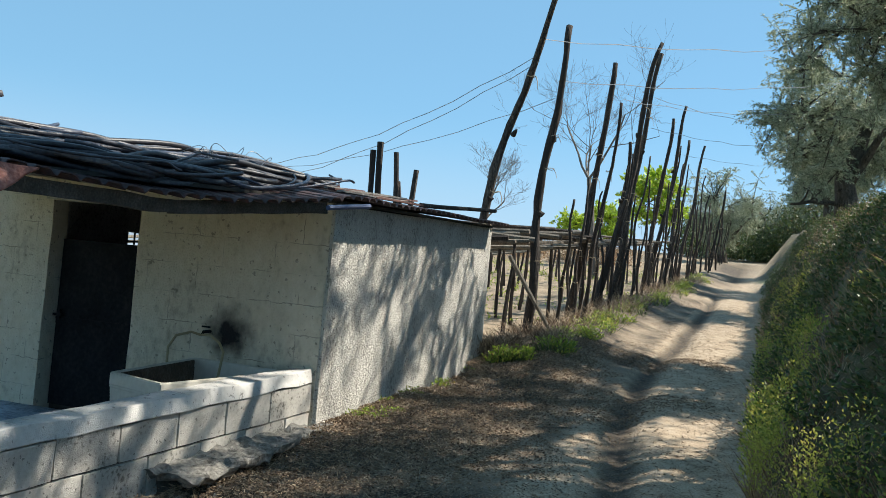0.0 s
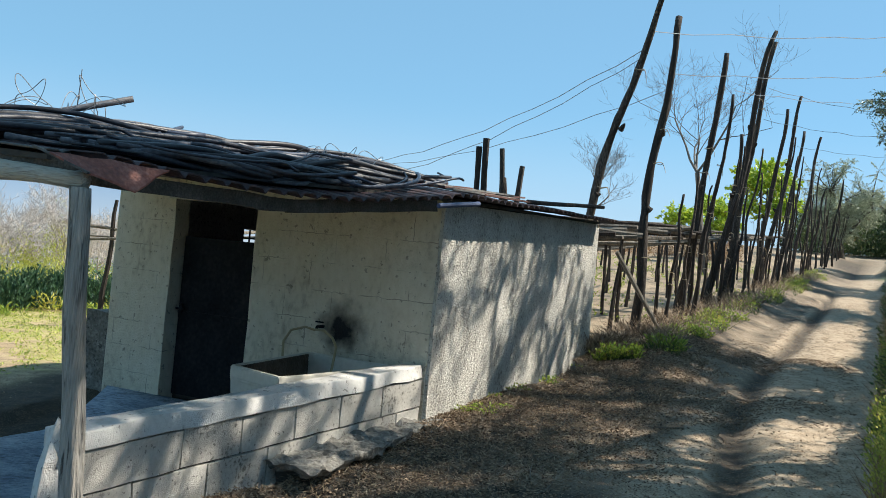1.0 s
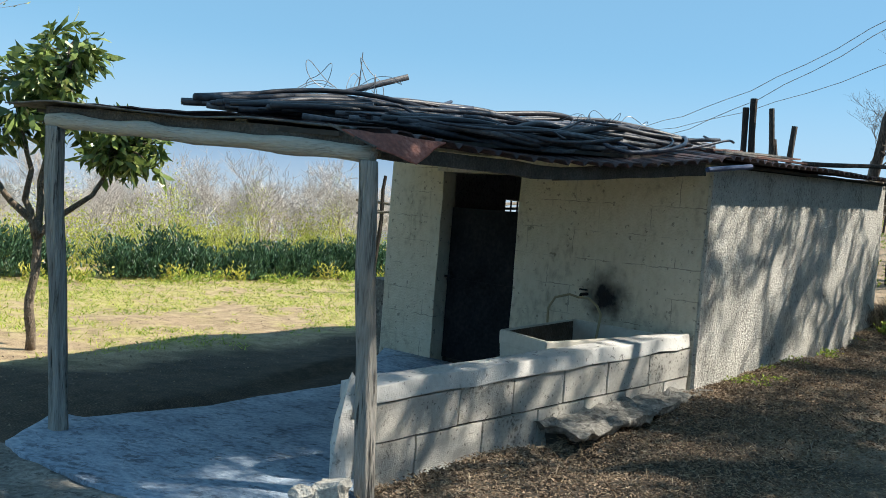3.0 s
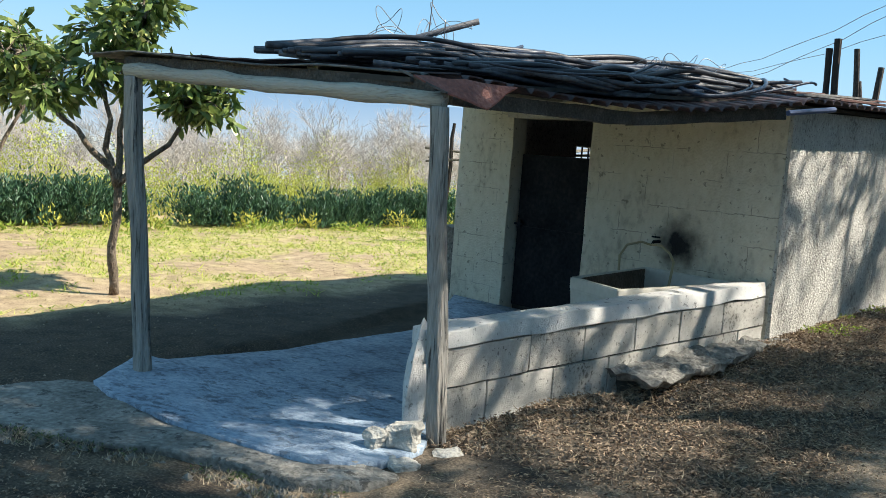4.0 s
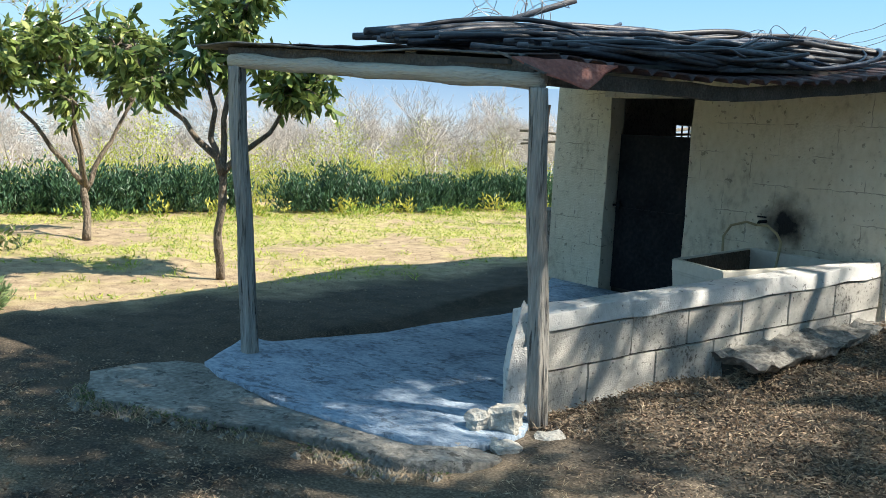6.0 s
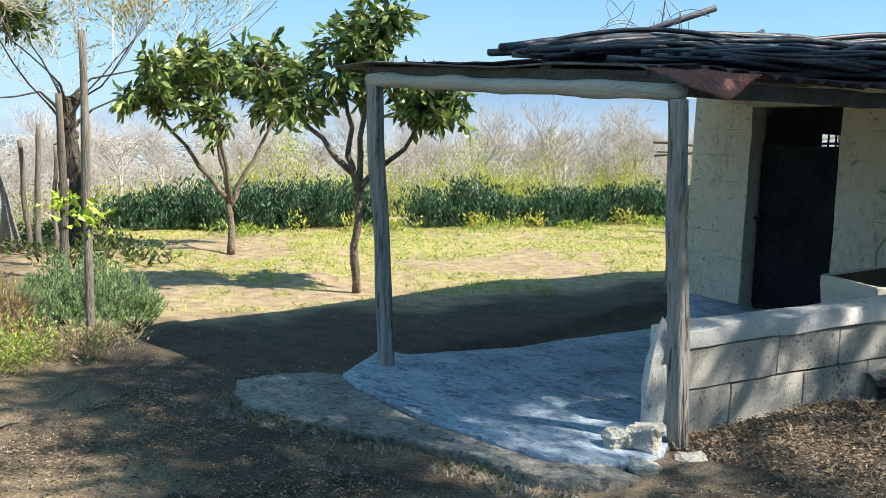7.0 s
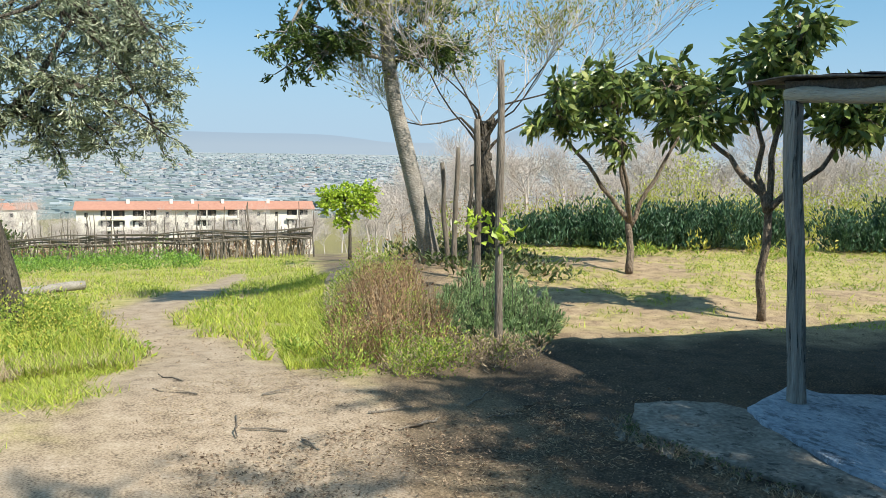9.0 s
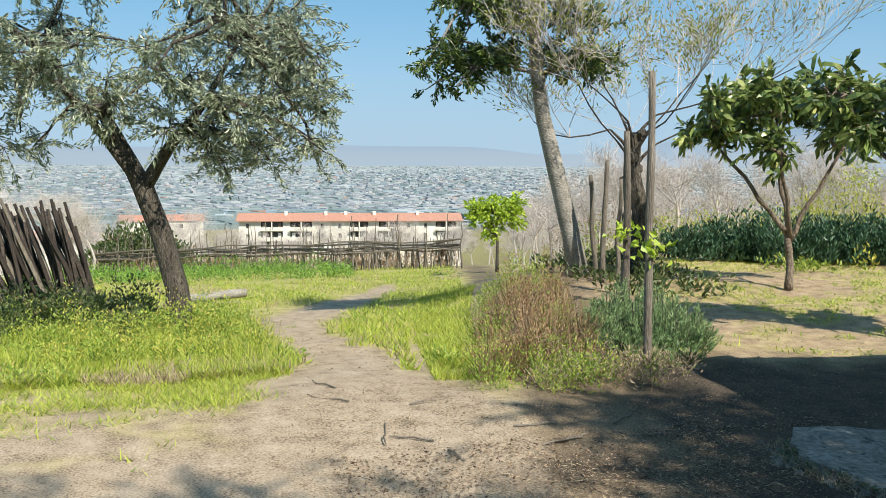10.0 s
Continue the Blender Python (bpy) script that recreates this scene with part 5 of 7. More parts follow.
thin = leafy("olive_tree", tuple(tb), TT, [(tuple(tb + Vector((-0.2, 0, 4.5))), (2.2, 2.3, 1.6), 34), (tuple(tb + Vector((0.9, -0.6, 3.6))), (1.5, 1.5, 1.0), 12), (tuple(tb + Vector((-1.4, -0.2, 4.4))), (1.2, 0.75, 0.8), 28)], M["olive_bark"], M["olive_leaf"], (0.55, 10, 22, 0.085, 0.026, 0.25), "old olive tree with a thin open crown on the bank", 27, "olives on the bank")
for x, y, turn, sc in ((3.7, 2.2, 100, 1.1), (3.4, -0.3, 230, 1.0), (6.0, 10.7, 320, 1.1), (5.15, 8.35, 60, 0.7), (7.2, 13.0, 190, 0.9)):
    m = pose(x, y, land(x, y) - 0.05, 0, 0, turn)
    o = copy_thing(thin, m)
    o.scale = (sc,) * 3
for x, y, turn, sc in ((7.3, 12.7, 110, 1.0), (13.5, 30.5, 75, 1.0), (17.5, 41, 250, 1.1)):
    m = pose(x, y, land(x, y) - 0.05, 0, 0, turn)
    o = copy_thing(olive, m)
    o.scale = (sc,) * 3

# olive beside the lower track
lo = Vector((-11.1, -0.65, -0.55))
LT = [(lo, 0.21), (lo + Vector((0.03, 0.04, 0.25)), 0.165), (lo + Vector((0.02, 0.02, 0.6)), 0.14), (lo + Vector((-0.1, -0.14, 1.2)), 0.13), (lo + Vector((-0.15, -0.34, 1.75)), 0.125), (lo + Vector((-0.2, -0.55, 2.2)), 0.09), (lo + Vector((-0.2, -0.9, 2.9)), 0.06)]
LT2 = bend(LT[4][0], lo + Vector((0.2, 0.35, 2.7)), 0.09, 0.04, 6, 0.1, 0.06, 2)
LT3 = bend(LT[4][0], lo + Vector((-0.1, -1.4, 3.1)), 0.07, 0.03, 6, 0.12, 0.06, 4)
leafy("olive_tree", tuple(lo), [LT, LT2, LT3], [(tuple(lo + Vector((0, -0.6, 3.6))), (1.6, 2.3, 1.4), 60), (tuple(lo + Vector((0.2, 0.8, 3.1))), (1.0, 1.2, 1.3), 34), (tuple(lo + Vector((0.1, 1.2, 2.3))), (0.7, 0.8, 0.7), 14), (tuple(lo + Vector((0, -2.2, 2.8))), (1.2, 1.3, 1.0), 26)],
      M["olive_bark"], M["olive_leaf"], (0.42, 11, 26, 0.078, 0.024, 0.3), "slender olive tree in grass beside the track", 33)

# loquats on the terrace
for base, fk, crowns, sd in (((-9.78, 6.68, 0.0), (-9.85, 6.70, 0.75), [((-9.9, 6.5, 2.35), (0.8, 0.9, 0.42), 21), ((-9.6, 7.3, 2.2), (0.45, 0.5, 0.5), 12), ((-10.2, 5.8, 2.15), (0.4, 0.45, 0.42), 9), ((-9.5, 6.3, 1.8), (0.35, 0.3, 0.2), 4)], 41),
                             ((-6.66, 5.96, 0.0), (-6.55, 5.86, 1.2), [((-6.7, 5.75, 2.3), (0.45, 0.45, 0.35), 12), ((-6.12, 6.33, 1.95), (0.4, 0.45, 0.28), 12), ((-6.45, 5.95, 2.7), (0.3, 0.3, 0.22), 5), ((-7.0, 5.3, 2.1), (0.35, 0.4, 0.3), 8)], 43)):
    f = Vector(fk)
    tr = [crooked(base, fk, 0.054 if sd < 42 else 0.045, 0.036, 12, 0.055, sd)]
    for c, rad, n in crowns:
        tr.append(bend(f - Vector((0, 0, 0.03 * n % 0.2)), Vector(c) - Vector((0, 0, rad[2] * 0.6)), 0.036, 0.016, 8, -0.08, 0.12, sd + n))
    leafy("loquat_tree", base, tr, crowns, M["loquat_bark"], M["loquat_leaf"], (0.24, 6, 13, 0.17, 0.048, 0.42), "small loquat tree with large drooping dark leaves", sd, "loquats on the terrace")

# tree with a pale leaning trunk
pb = Vector((-11.49, 4.64, -0.05))
PT = [(pb, 0.165), (pb + Vector((-0.05, -0.12, 0.6)), 0.13), (pb + Vector((-0.14, -0.33, 1.5)), 0.12), (pb + Vector((-0.2, -0.5, 2.2)), 0.11), (pb + Vector((-0.24, -0.58, 2.75)), 0.095), (pb + Vector((-0.28, -0.66, 3.8)), 0.08), (pb + Vector((-0.3, -0.7, 4.8)), 0.05)]
leafy("carob_tree", tuple(pb), [PT], [((-11.75, 3.2, 3.35), (0.6, 0.85, 0.7), 26), ((-11.75, 4.6, 3.1), (0.5, 0.6, 0.55), 15), ((-11.7, 3.9, 4.3), (0.9, 1.2, 0.6), 26), ((-11.7, 2.8, 2.75), (0.35, 0.45, 0.4), 10)], M["grey_bark"], M["dark_leaf"], (0.27, 9, 20, 0.09, 0.034, 0.15),
      "leafy tree with a smooth pale leaning trunk", 51)

# pruned tree just coming into leaf
bare("budding_tree", (-11.75, 5.65, -0.05), 4.6, 0.13, M["olive_bark"], "pruned tree with thin budding twigs and dark trunk", 8, 4, 0.5, M["bud_leaf"], 1.3, stem=(-11.85, 5.55, 1.95), many=2, twig=M["twig"])

# young lemon by the track
lb = (-23.9, 7.45, land(-23.9, 7.45))
leafy("lemon_tree", lb, [crooked(lb, (lb[0], lb[1], lb[2] + 0.9), 0.06, 0.04, 4, 0.03, 3)], [((lb[0], lb[1] - 0.15, lb[2] + 1.45), (0.5, 0.5, 0.5), 14), ((lb[0] + 0.1, lb[1] + 0.5, lb[2] + 1.6), (0.4, 0.4, 0.4), 8), ((lb[0], lb[1] - 0.65, lb[2] + 1.65), (0.35, 0.4, 0.32), 7), ((lb[0], lb[1] + 0.2, lb[2] + 2.05), (0.3, 0.4, 0.3), 5)], M["olive_bark"], M["lime_leaf"], (0.28, 6, 12, 0.13, 0.06, 0.1), "young lemon tree with bright green leaves", 61)

# trees behind the vine poles
bare("walnut_tree", (5.1, 30.0, ground_z(5.1, 30.0)), 8.4, 0.13, M["walnut_twig"], "bare walnut tree behind the vine poles", 17, 5, 0.62, None, 1.0)
bare("walnut_tree", (1.5, 33.0, ground_z(1.5, 33.0)), 5.6, 0.1, M["walnut_twig"], "bare walnut tree behind the vine poles", 19, 5, 0.62, None, 1.0)
lb = (10.2, 44.5, land(10.2, 44.5))
green = leafy("lemon_tree", lb, [crooked(lb, (lb[0], lb[1], lb[2] + 2), 0.14, 0.1, 4, 0.05, 3)], [((lb[0], lb[1], lb[2] + 3.4), (1.6, 1.8, 1.7), 40)], M["olive_bark"], M["lime_leaf"], (0.6, 7, 12, 0.26, 0.12, 0.1), "bright green tree behind the row of poles", 63)
o = copy_thing(olive, pose(18.0, 58.0, land(18, 58) - 0.1, 0, 0, 30))
o.scale = (1.15,) * 3
o = copy_thing(olive, pose(25.5, 70.0, land(25.5, 70) - 0.1, 0, 0, 130))
o = copy_thing(olive, pose(21.0, 72.0, land(21.0, 72) - 0.5, 0, 0, 210))

o = copy_thing(olive, pose(26.5, 76.0, land(26.5, 76) - 0.8, 0, 0, 300))
o = copy_thing(olive, pose(29.5, 80.0, land(29.5, 80) - 1.2, 0, 0, 20))

for x, y, sc, turn in ((5.2, 37.0, 0.5, 120), (7.4, 40.5, 0.62, 310)):
    o = copy_thing(green, pose(x, y, land(x, y) - 0.1, 0, 0, turn))
    o.scale = (sc,) * 3
# bare orchard beyond the bean rows
kinds = [bare("bare_fruit_tree", (0, 0, 0), 3.7, 0.06, M["twig"], "bare fruit tree with pale tangled twigs", 70 + k, 4, 0.6, None, 1.15, "bare orchard", 2) for k in range(4)]
spots = []
for i in range(27):
    for j in range(11):
        az = radians(22 + i * 2.5 + rng.uniform(-1.2, 1.2))
        d = 20 + j * 4.0 + rng.uniform(-1.5, 1.5)
        x, y = -math.sin(az) * d, math.cos(az) * d
        if x < -9.5 and (y - terrace_edge(x) > 2.5 or d > 70) and x > -62:
            spots.append((x, y))
for k, (x, y) in enumerate(spots):
    m = pose(x, y, land(x, y) - 0.05, 0, 0, rng.uniform(0, 360))
    if k < 4:
        o = kinds[k]
        o.matrix_basis = m
    else:
        o = copy_thing(kinds[k % 4], m)
    o.scale = (rng.uniform(0.5, 0.78),) * 3
for x, y, sc in ((-31, -5.5, 0.9), (-34, -8.5, 1.0), (-29, -10.5, 0.9), (-38, -5.0, 1.0), (-41, -9.0, 1.1), (-36, -12.5, 1.0), (-46, -7, 1.2), (-50, -10, 1.2), (-44, -13, 1.2), (-39, -15.5, 1.1), (-52, -5.5, 1.2), (-56, -12, 1.3), (-48, -16, 1.2), (-33, -11.5, 0.9), (-60, -8, 1.3), (-63, -15, 1.3), (-55, -1.5, 1.2), (-66, -3, 1.3), (-42, -18, 1.2), (-27, 9.9, 0.7), (-31, 11.0, 0.8), (-35, 12.2, 0.85), (-40, 13.6, 0.9), (-46, 15.5, 1.0), (-29.5, 11.6, 0.75), (-52, 16, 1.0)):
    o = copy_thing(kinds[int(-x) % 4], pose(x, y, land(x, y) - 0.05, 0, 0, x * 37))
    o.scale = (sc,) * 3

for k in range(110):
    az, d = radians(rng.uniform(58, 104)), rng.uniform(64, 150) if k < 64 else rng.uniform(150, 250)
    x, y = -math.sin(az) * d, math.cos(az) * d
    o = copy_thing(kinds[k % 4], pose(x, y, land(x, y) - 0.1, 0, 0, rng.uniform(0, 360)))
    o.scale = (0.6 + d * 0.0085,) * 3

for x, y, sc in ((-15.5, 7.6, 0.62), (-17.2, 10.0, 0.66), (-16.8, 13.0, 0.6), (-14.6, 15.5, 0.55), (-18.5, 7.0, 0.62), (-19.8, 8.6, 0.7), (-16.0, 6.4, 0.5)):
    o = copy_thing(kinds[int(-x * 3) % 4], pose(x, y, land(x, y) - 0.05, 0, 0, x * 71))
    o.scale = (sc,) * 3

trellis = thing("trellis_post", (-7.6, 14.6, 0), "crooked dark trellis post with a short crosspiece", "post")
part("shaft", tubes([crooked((-7.6, 14.6, -0.05), (-7.5, 14.65, 2.1), 0.05, 0.03, 8, 0.1, 5)], 7, 0.3), M["bark_dark"], trellis)
part("crosspiece", tubes([crooked((-7.95, 14.4, 1.62), (-7.15, 14.85, 1.58), 0.03, 0.02, 5, 0.05, 6)], 6), M["stake"], trellis)
part("crosspiece", tubes([crooked((-7.9, 14.45, 1.45), (-7.2, 14.8, 1.43), 0.015, 0.012, 5, 0.04, 8)], 5), M["stake"], trellis)

# ---- low plants ----


def scatter(n, fn, gen=None):
    """n places from fn(u, v), dropped on the ground."""
    gen = gen or nrg
    out = []
    for u, v in gen.uniform(0, 1, (n, 2)).tolist():
        p = fn(u, v)
        if p:
            out.append((p[0], p[1], ground_z(p[0], p[1]) + (p[2] if len(p) > 2 else 0)))
    return np.array(out)


def plants(spots, height, per, ll, lw, radius, gen=None, up=1.0, bumpy=False):
    """Upright leafy stems: leaves up each stem."""
    gen = gen or nrg
    s = np.repeat(spots, per, 0)
    n = len(s)
    tall_ = gen.uniform(0.55, 1.1, len(spots)) * height
    if bumpy:
        tall_ *= np.array([1.0 + 1.1 * noise.noise(Vector((q[0] * 1.1, q[1] * 1.1, 2))) for q in spots.tolist()])
    h = np.repeat(tall_, per) * gen.uniform(0.05, 1, n)
    a = gen.uniform(0, 6.283, n)
    r = radius * gen.uniform(0.1, 1, n)
    p = s + np.stack([np.cos(a) * r, np.sin(a) * r, h], 1)
    d = np.stack([np.cos(a), np.sin(a), np.full(n, up)], 1)
    return leaves(p, d, ll, lw, gen=gen)


def bed(name, data, material, label, at=(0, 0, 0)):
    return single(name, data, material, at, label, "plants", kind="stuff")


BEAN_GAPS = (0, 13, 14, 15, 22)


def bean_clumps(n, height, seed):
    """Stems gathered in clumps along the row, the row broken by gaps."""
    g = random.Random(seed)
    out = []
    for k in range(34):
        u = k / 33 + g.uniform(-0.012, 0.012)
        if k in BEAN_GAPS:
            continue
        cx, cy, r, hh = -13.1 + 4.7 * u, 6.9 + 10.2 * u, g.uniform(0.20, 0.32), g.uniform(0.62, 1.18)
        pts = [(cx + g.gauss(0, r * 0.7), cy + g.gauss(0, r)) for _ in range(n)]
        out.append(plants(np.array([(x, y, ground_z(x, y)) for x, y in pts]), height * hh, 30, 0.10, 0.036, 0.12, up=1.5))
    return merge(*out)


bed("bean_row", bean_clumps(42, 0.74, 4), M["bean_leaf"], "row of dark green broad bean clumps with gaps")
bed("bean_foot_weeds", plants(scatter(110, lambda u, v: (-12.7 + 4.7 * u + 0.35 * v, 6.8 + 10.2 * u) if noise.noise(Vector((u * 14, 0, 1))) > 0.05 else None), 0.3, 12, 0.1, 0.035, 0.1), M["yellow_weed"], "yellowing lower leaves at the foot of the beans")


def sulphur(u, v):
    k = noise.noise(Vector((u * 7, v, 2)))
    return (-14.0 + 4.8 * u - 0.9 * v, 8.0 + 11 * u) if k > 0.08 else None


bed("yellow_bushes", plants(scatter(900, sulphur), 1.35, 40, 0.055, 0.026, 0.2, bumpy=True), M["sulphur"], "bright yellow-green bushes behind the beans")
bed("yellow_shrubs", plants(scatter(600, lambda u, v: (-14.8 + 4.6 * u - v * 1.5, 6.0 + 16 * u + v)), 0.75, 16, 0.07, 0.03, 0.22), M["weed"], "yellow-green weeds behind the bean rows")
bed("yellow_shrubs", plants(scatter(420, lambda u, v: (-14.2 + 4.6 * u - v * 1.2, 6.5 + 15 * u + v)), 0.85, 14, 0.06, 0.028, 0.25), M["yellow_weed"], "tall yellow flowering weeds behind the beans")
bed("dry_shrubs", plants(scatter(500, lambda u, v: (-16.5 + 5 * u - v * 3, 6.0 + 17 * u + v)), 1.1, 14, 0.07, 0.02, 0.3), M["dry_weed"], "reddish dry shrubs below the orchard")
bed("bean_edge_weeds", plants(scatter(170, lambda u, v: (-12.1 + 4.2 * u + v * 0.7, 6.5 + 10.8 * u) if noise.noise(Vector((u * 11, v, 9))) > 0 else None), 0.2, 12, 0.09, 0.03, 0.1), M["weed"], "bright weeds at the foot of the beans")


def field(u, v):
    x, y = -14 + 10.5 * u, 3 + 16 * v
    if y < terrace_edge(x) + 0.4 or x > -3.2 + 0.1 * (y - 8) or (x > -5.2 and y < 9) or in_porch(x, y):
        return None
    k = cover(x, y)[0] + 0.45 * noise.noise(Vector((x * 2.2, y * 2.2, 1)))
    return (x, y) if k > 0.40 else None


bed("field_grass", blades(scatter(60000, field), 0.045, 0.006, 1.0), M["grass"], "sparse short grass on the terrace")
bed("field_weeds", plants(scatter(1900, field), 0.05, 9, 0.035, 0.016, 0.05, up=0.5), M["weed"], "scattered low weeds on the terrace")


def meadow(u, v):
    x = -7.2 - 40 * u * u
    y = terrace_edge(x) - 0.2 - v * (4.5 + 14 * u)
    k = cover(x, y)
    return (x, y) if k[0] > 0.35 + 0.35 * noise.noise(Vector((x * 1.5, y * 1.5, 0))) + 0.45 * rng.random() else None


def meadow_patch(lo, zz):
    def spot(u, v):
        p = meadow(u, v)
        return p if p and noise.noise(Vector((p[0] * 0.35, p[1] * 0.6, zz))) > lo else None
    return spot


bed("meadow_grass", blades(scatter(80000, meadow_patch(-0.25, 1)), 0.10, 0.008, 0.6), M["grass"], "lush green grass on the slope")
bed("meadow_dry_grass", blades(scatter(40000, meadow_patch(0.1, 5)), 0.09, 0.007, 0.7), M["straw"], "pale dry grass among the green")
bed("meadow_herbs", plants(scatter(2600, meadow_patch(0.05, 9)), 0.12, 10, 0.05, 0.025, 0.1), M["weed"], "low green herbs in the meadow")


def left_verge(u, v):
    x, y = -4.8 - 7.6 * u, 0.65 - 4.4 * v
    y += 0.10 * (-x - 7) - 0.3
    k = cover(x, y)[0] + 0.5 * noise.noise(Vector((x * 2.4, y * 2.4, 4))) + 0.25 * noise.noise(Vector((x * 8, y * 8, 4)))
    return (x, y) if k * smooth_step(-4.6, -7.4, x + 1.5 * noise.noise(Vector((x * 0.8, y * 0.8, 2))) + 0.8 * noise.noise(Vector((x * 2.5, y * 2.5, 2)))) > 0.05 + 0.75 * rng.random() else None


bed("verge_grass", blades(scatter(95000, left_verge), 0.055, 0.0045, 0.9), M["grass"], "tall bright grass under the olive")
def verge_clump(x0, dx, y0, dy, lo, zz):
    def spot(u, v):
        x, y = x0 - dx * u, y0 - dy * v
        return (x, y) if noise.noise(Vector((x * 0.9, y * 0.9, zz))) + 0.5 * noise.noise(Vector((x * 2.6, y * 2.6, zz))) > lo else None
    return spot


bed("verge_weeds", plants(scatter(1500, verge_clump(-8.2, 3.8, 0.3, 4.0, 0.02, 3)), 0.34, 22, 0.042, 0.02, 0.09, bumpy=True), M["weed"], "leafy weeds with yellow flowers under the olive")
bed("verge_tall_grass", blades(scatter(13000, verge_clump(-7.8, 4.4, 0.35, 4.2, 0.02, 7)), 0.22, 0.005, 0.5), M["grass"], "tall bright grass among the weeds")
bed("verge_nettles", plants(scatter(520, verge_clump(-10.0, 2.6, -0.9, 2.9, 0.0, 19)), 0.46, 26, 0.055, 0.028, 0.11, bumpy=True), M["ivy"], "dark nettles behind the bright weeds")
bed("verge_flowers", plants(scatter(170, lambda u, v: (-8.0 - 3.0 * u, 0.35 - 2.0 * v)), 0.42, 12, 0.03, 0.018, 0.08, bumpy=True), M["yellow_weed"], "yellow flowering weeds at the verge")


def bank_bed(u, v):
    x = -5.7 - 5.6 * u
    n = noise.noise(Vector((x * 1.9, v * 2.4, 7)))
    return (x, terrace_edge(x) - 0.32 + 0.15 * u + 1.0 * v) if n > -0.1 else None


def dry_bed(u, v):
    p = bank_bed(0.12 + 0.62 * u, v)
    return p if p and noise.noise(Vector((p[0] * 1.2, p[1] * 1.6, 3))) > -0.1 else None


def green_bed(u, v):
    p = bank_bed(u, v)
    return p if p and noise.noise(Vector((p[0] * 1.4, p[1] * 1.8, 13))) > 0.05 - 0.4 * smooth_step(0.55, 0.8, u) else None


def fringe(u, v):
    x = -6.6 - 9 * u
    y = float(np.interp(-x, (6.6, 8.85, 12.2, 16), (1.62, 2.07, 2.87, 3.95))) + (v - 0.5) * (0.45 + 0.6 * u)
    return (x, y) if noise.noise(Vector((x * 2.1, y * 2.1, 5))) > -0.3 else None


bed("dry_bank_weeds", plants(scatter(520, dry_bed), 0.36, 30, 0.034, 0.012, 0.09, bumpy=True), M["dry_weed"], "brown dried weeds on the little bank")
bed("dry_bank_stalks", blades(scatter(2000, dry_bed), 0.40, 0.005, 0.3), M["dry_weed"], "standing brown stalks on the little bank")
bed("pale_bank_stalks", blades(scatter(2200, dry_bed), 0.32, 0.004, 0.45), M["straw"], "bleached grass stems on the little bank")
bed("track_fringe", blades(scatter(14000, fringe), 0.085, 0.005, 0.7), M["grass"], "tall bright grass beside the ruts")
bed("green_bank_weeds", plants(scatter(460, green_bed), 0.28, 30, 0.034, 0.016, 0.11, bumpy=True), M["weed"], "green weeds on the little bank")
bed("yellow_bank_weeds", plants(scatter(150, lambda u, v: (-5.7 - 1.9 * u, terrace_edge(-5.7 - 1.9 * u) - 0.32 + 0.9 * v) if noise.noise(Vector((u * 4, v * 3, 2))) > -0.1 else None), 0.28, 34, 0.028, 0.014, 0.12, bumpy=True), M["weed"], "yellowing weeds on the little bank")
def slope_bed(u, v):
    x, y = -5.75 - 1.1 * u, 1.95 + 1.25 * v
    return (x, y) if noise.noise(Vector((x * 2.5, y * 2.5, 31))) > -0.1 else None


bed("slope_weeds", plants(scatter(60, slope_bed), 0.24, 26, 0.032, 0.015, 0.11, bumpy=True), M["weed"], "leafy weeds on the earth slope by the rosemary")
bed("slope_dry_weeds", plants(scatter(150, slope_bed), 0.26, 24, 0.04, 0.009, 0.1, bumpy=True), M["straw"], "dried brown stalks on the earth slope")
bed("olive_nettles", plants(scatter(420, lambda u, v: (-11.3 - 2.6 * u, -1.0 - 2.6 * v) if noise.noise(Vector((u * 5, v * 5, 17))) > -0.15 else None), 0.5, 22, 0.07, 0.03, 0.14, bumpy=True), M["ivy"], "dark green nettles beside the olive trunk")
bed("dark_terrace_plants", plants(scatter(90, lambda u, v: (-9.5 - 4 * u, 4.2 + 1.6 * v + 0.3 * u)), 0.22, 14, 0.1, 0.04, 0.14), M["ivy"], "low dark plants round the trunks")


def bush(at, radius, height, n, ll, lw, mat, label, name, seed):
    g = np.random.default_rng(seed)
    a, t, r = g.uniform(0, 6.283, n), np.arccos(g.uniform(0.05, 1, n)), g.uniform(0.35, 1, n) ** 0.5
    d = np.stack([np.sin(t) * np.cos(a), np.sin(t) * np.sin(a), np.cos(t)], 1)
    k = 1 + 0.25 * np.sin(a * 5 + seed) * np.sin(t * 4)
    p = np.array(at) + d * (r * k)[:, None] * np.array([radius, radius, height])
    ob = thing(name, at, label, "shrub")
    stems = [[(Vector(at), 0.012), (Vector(at) + Vector(v) * 0.7 * min(radius, height), 0.004)] for v in d[:24].tolist()]
    part("woody_base", tubes(stems, 4), M["olive_bark"], ob, kind="stuff")
    part("foliage", leaves(p, d + np.array([0, 0, 0.8]), ll, lw, gen=g), mat, ob)
    return ob


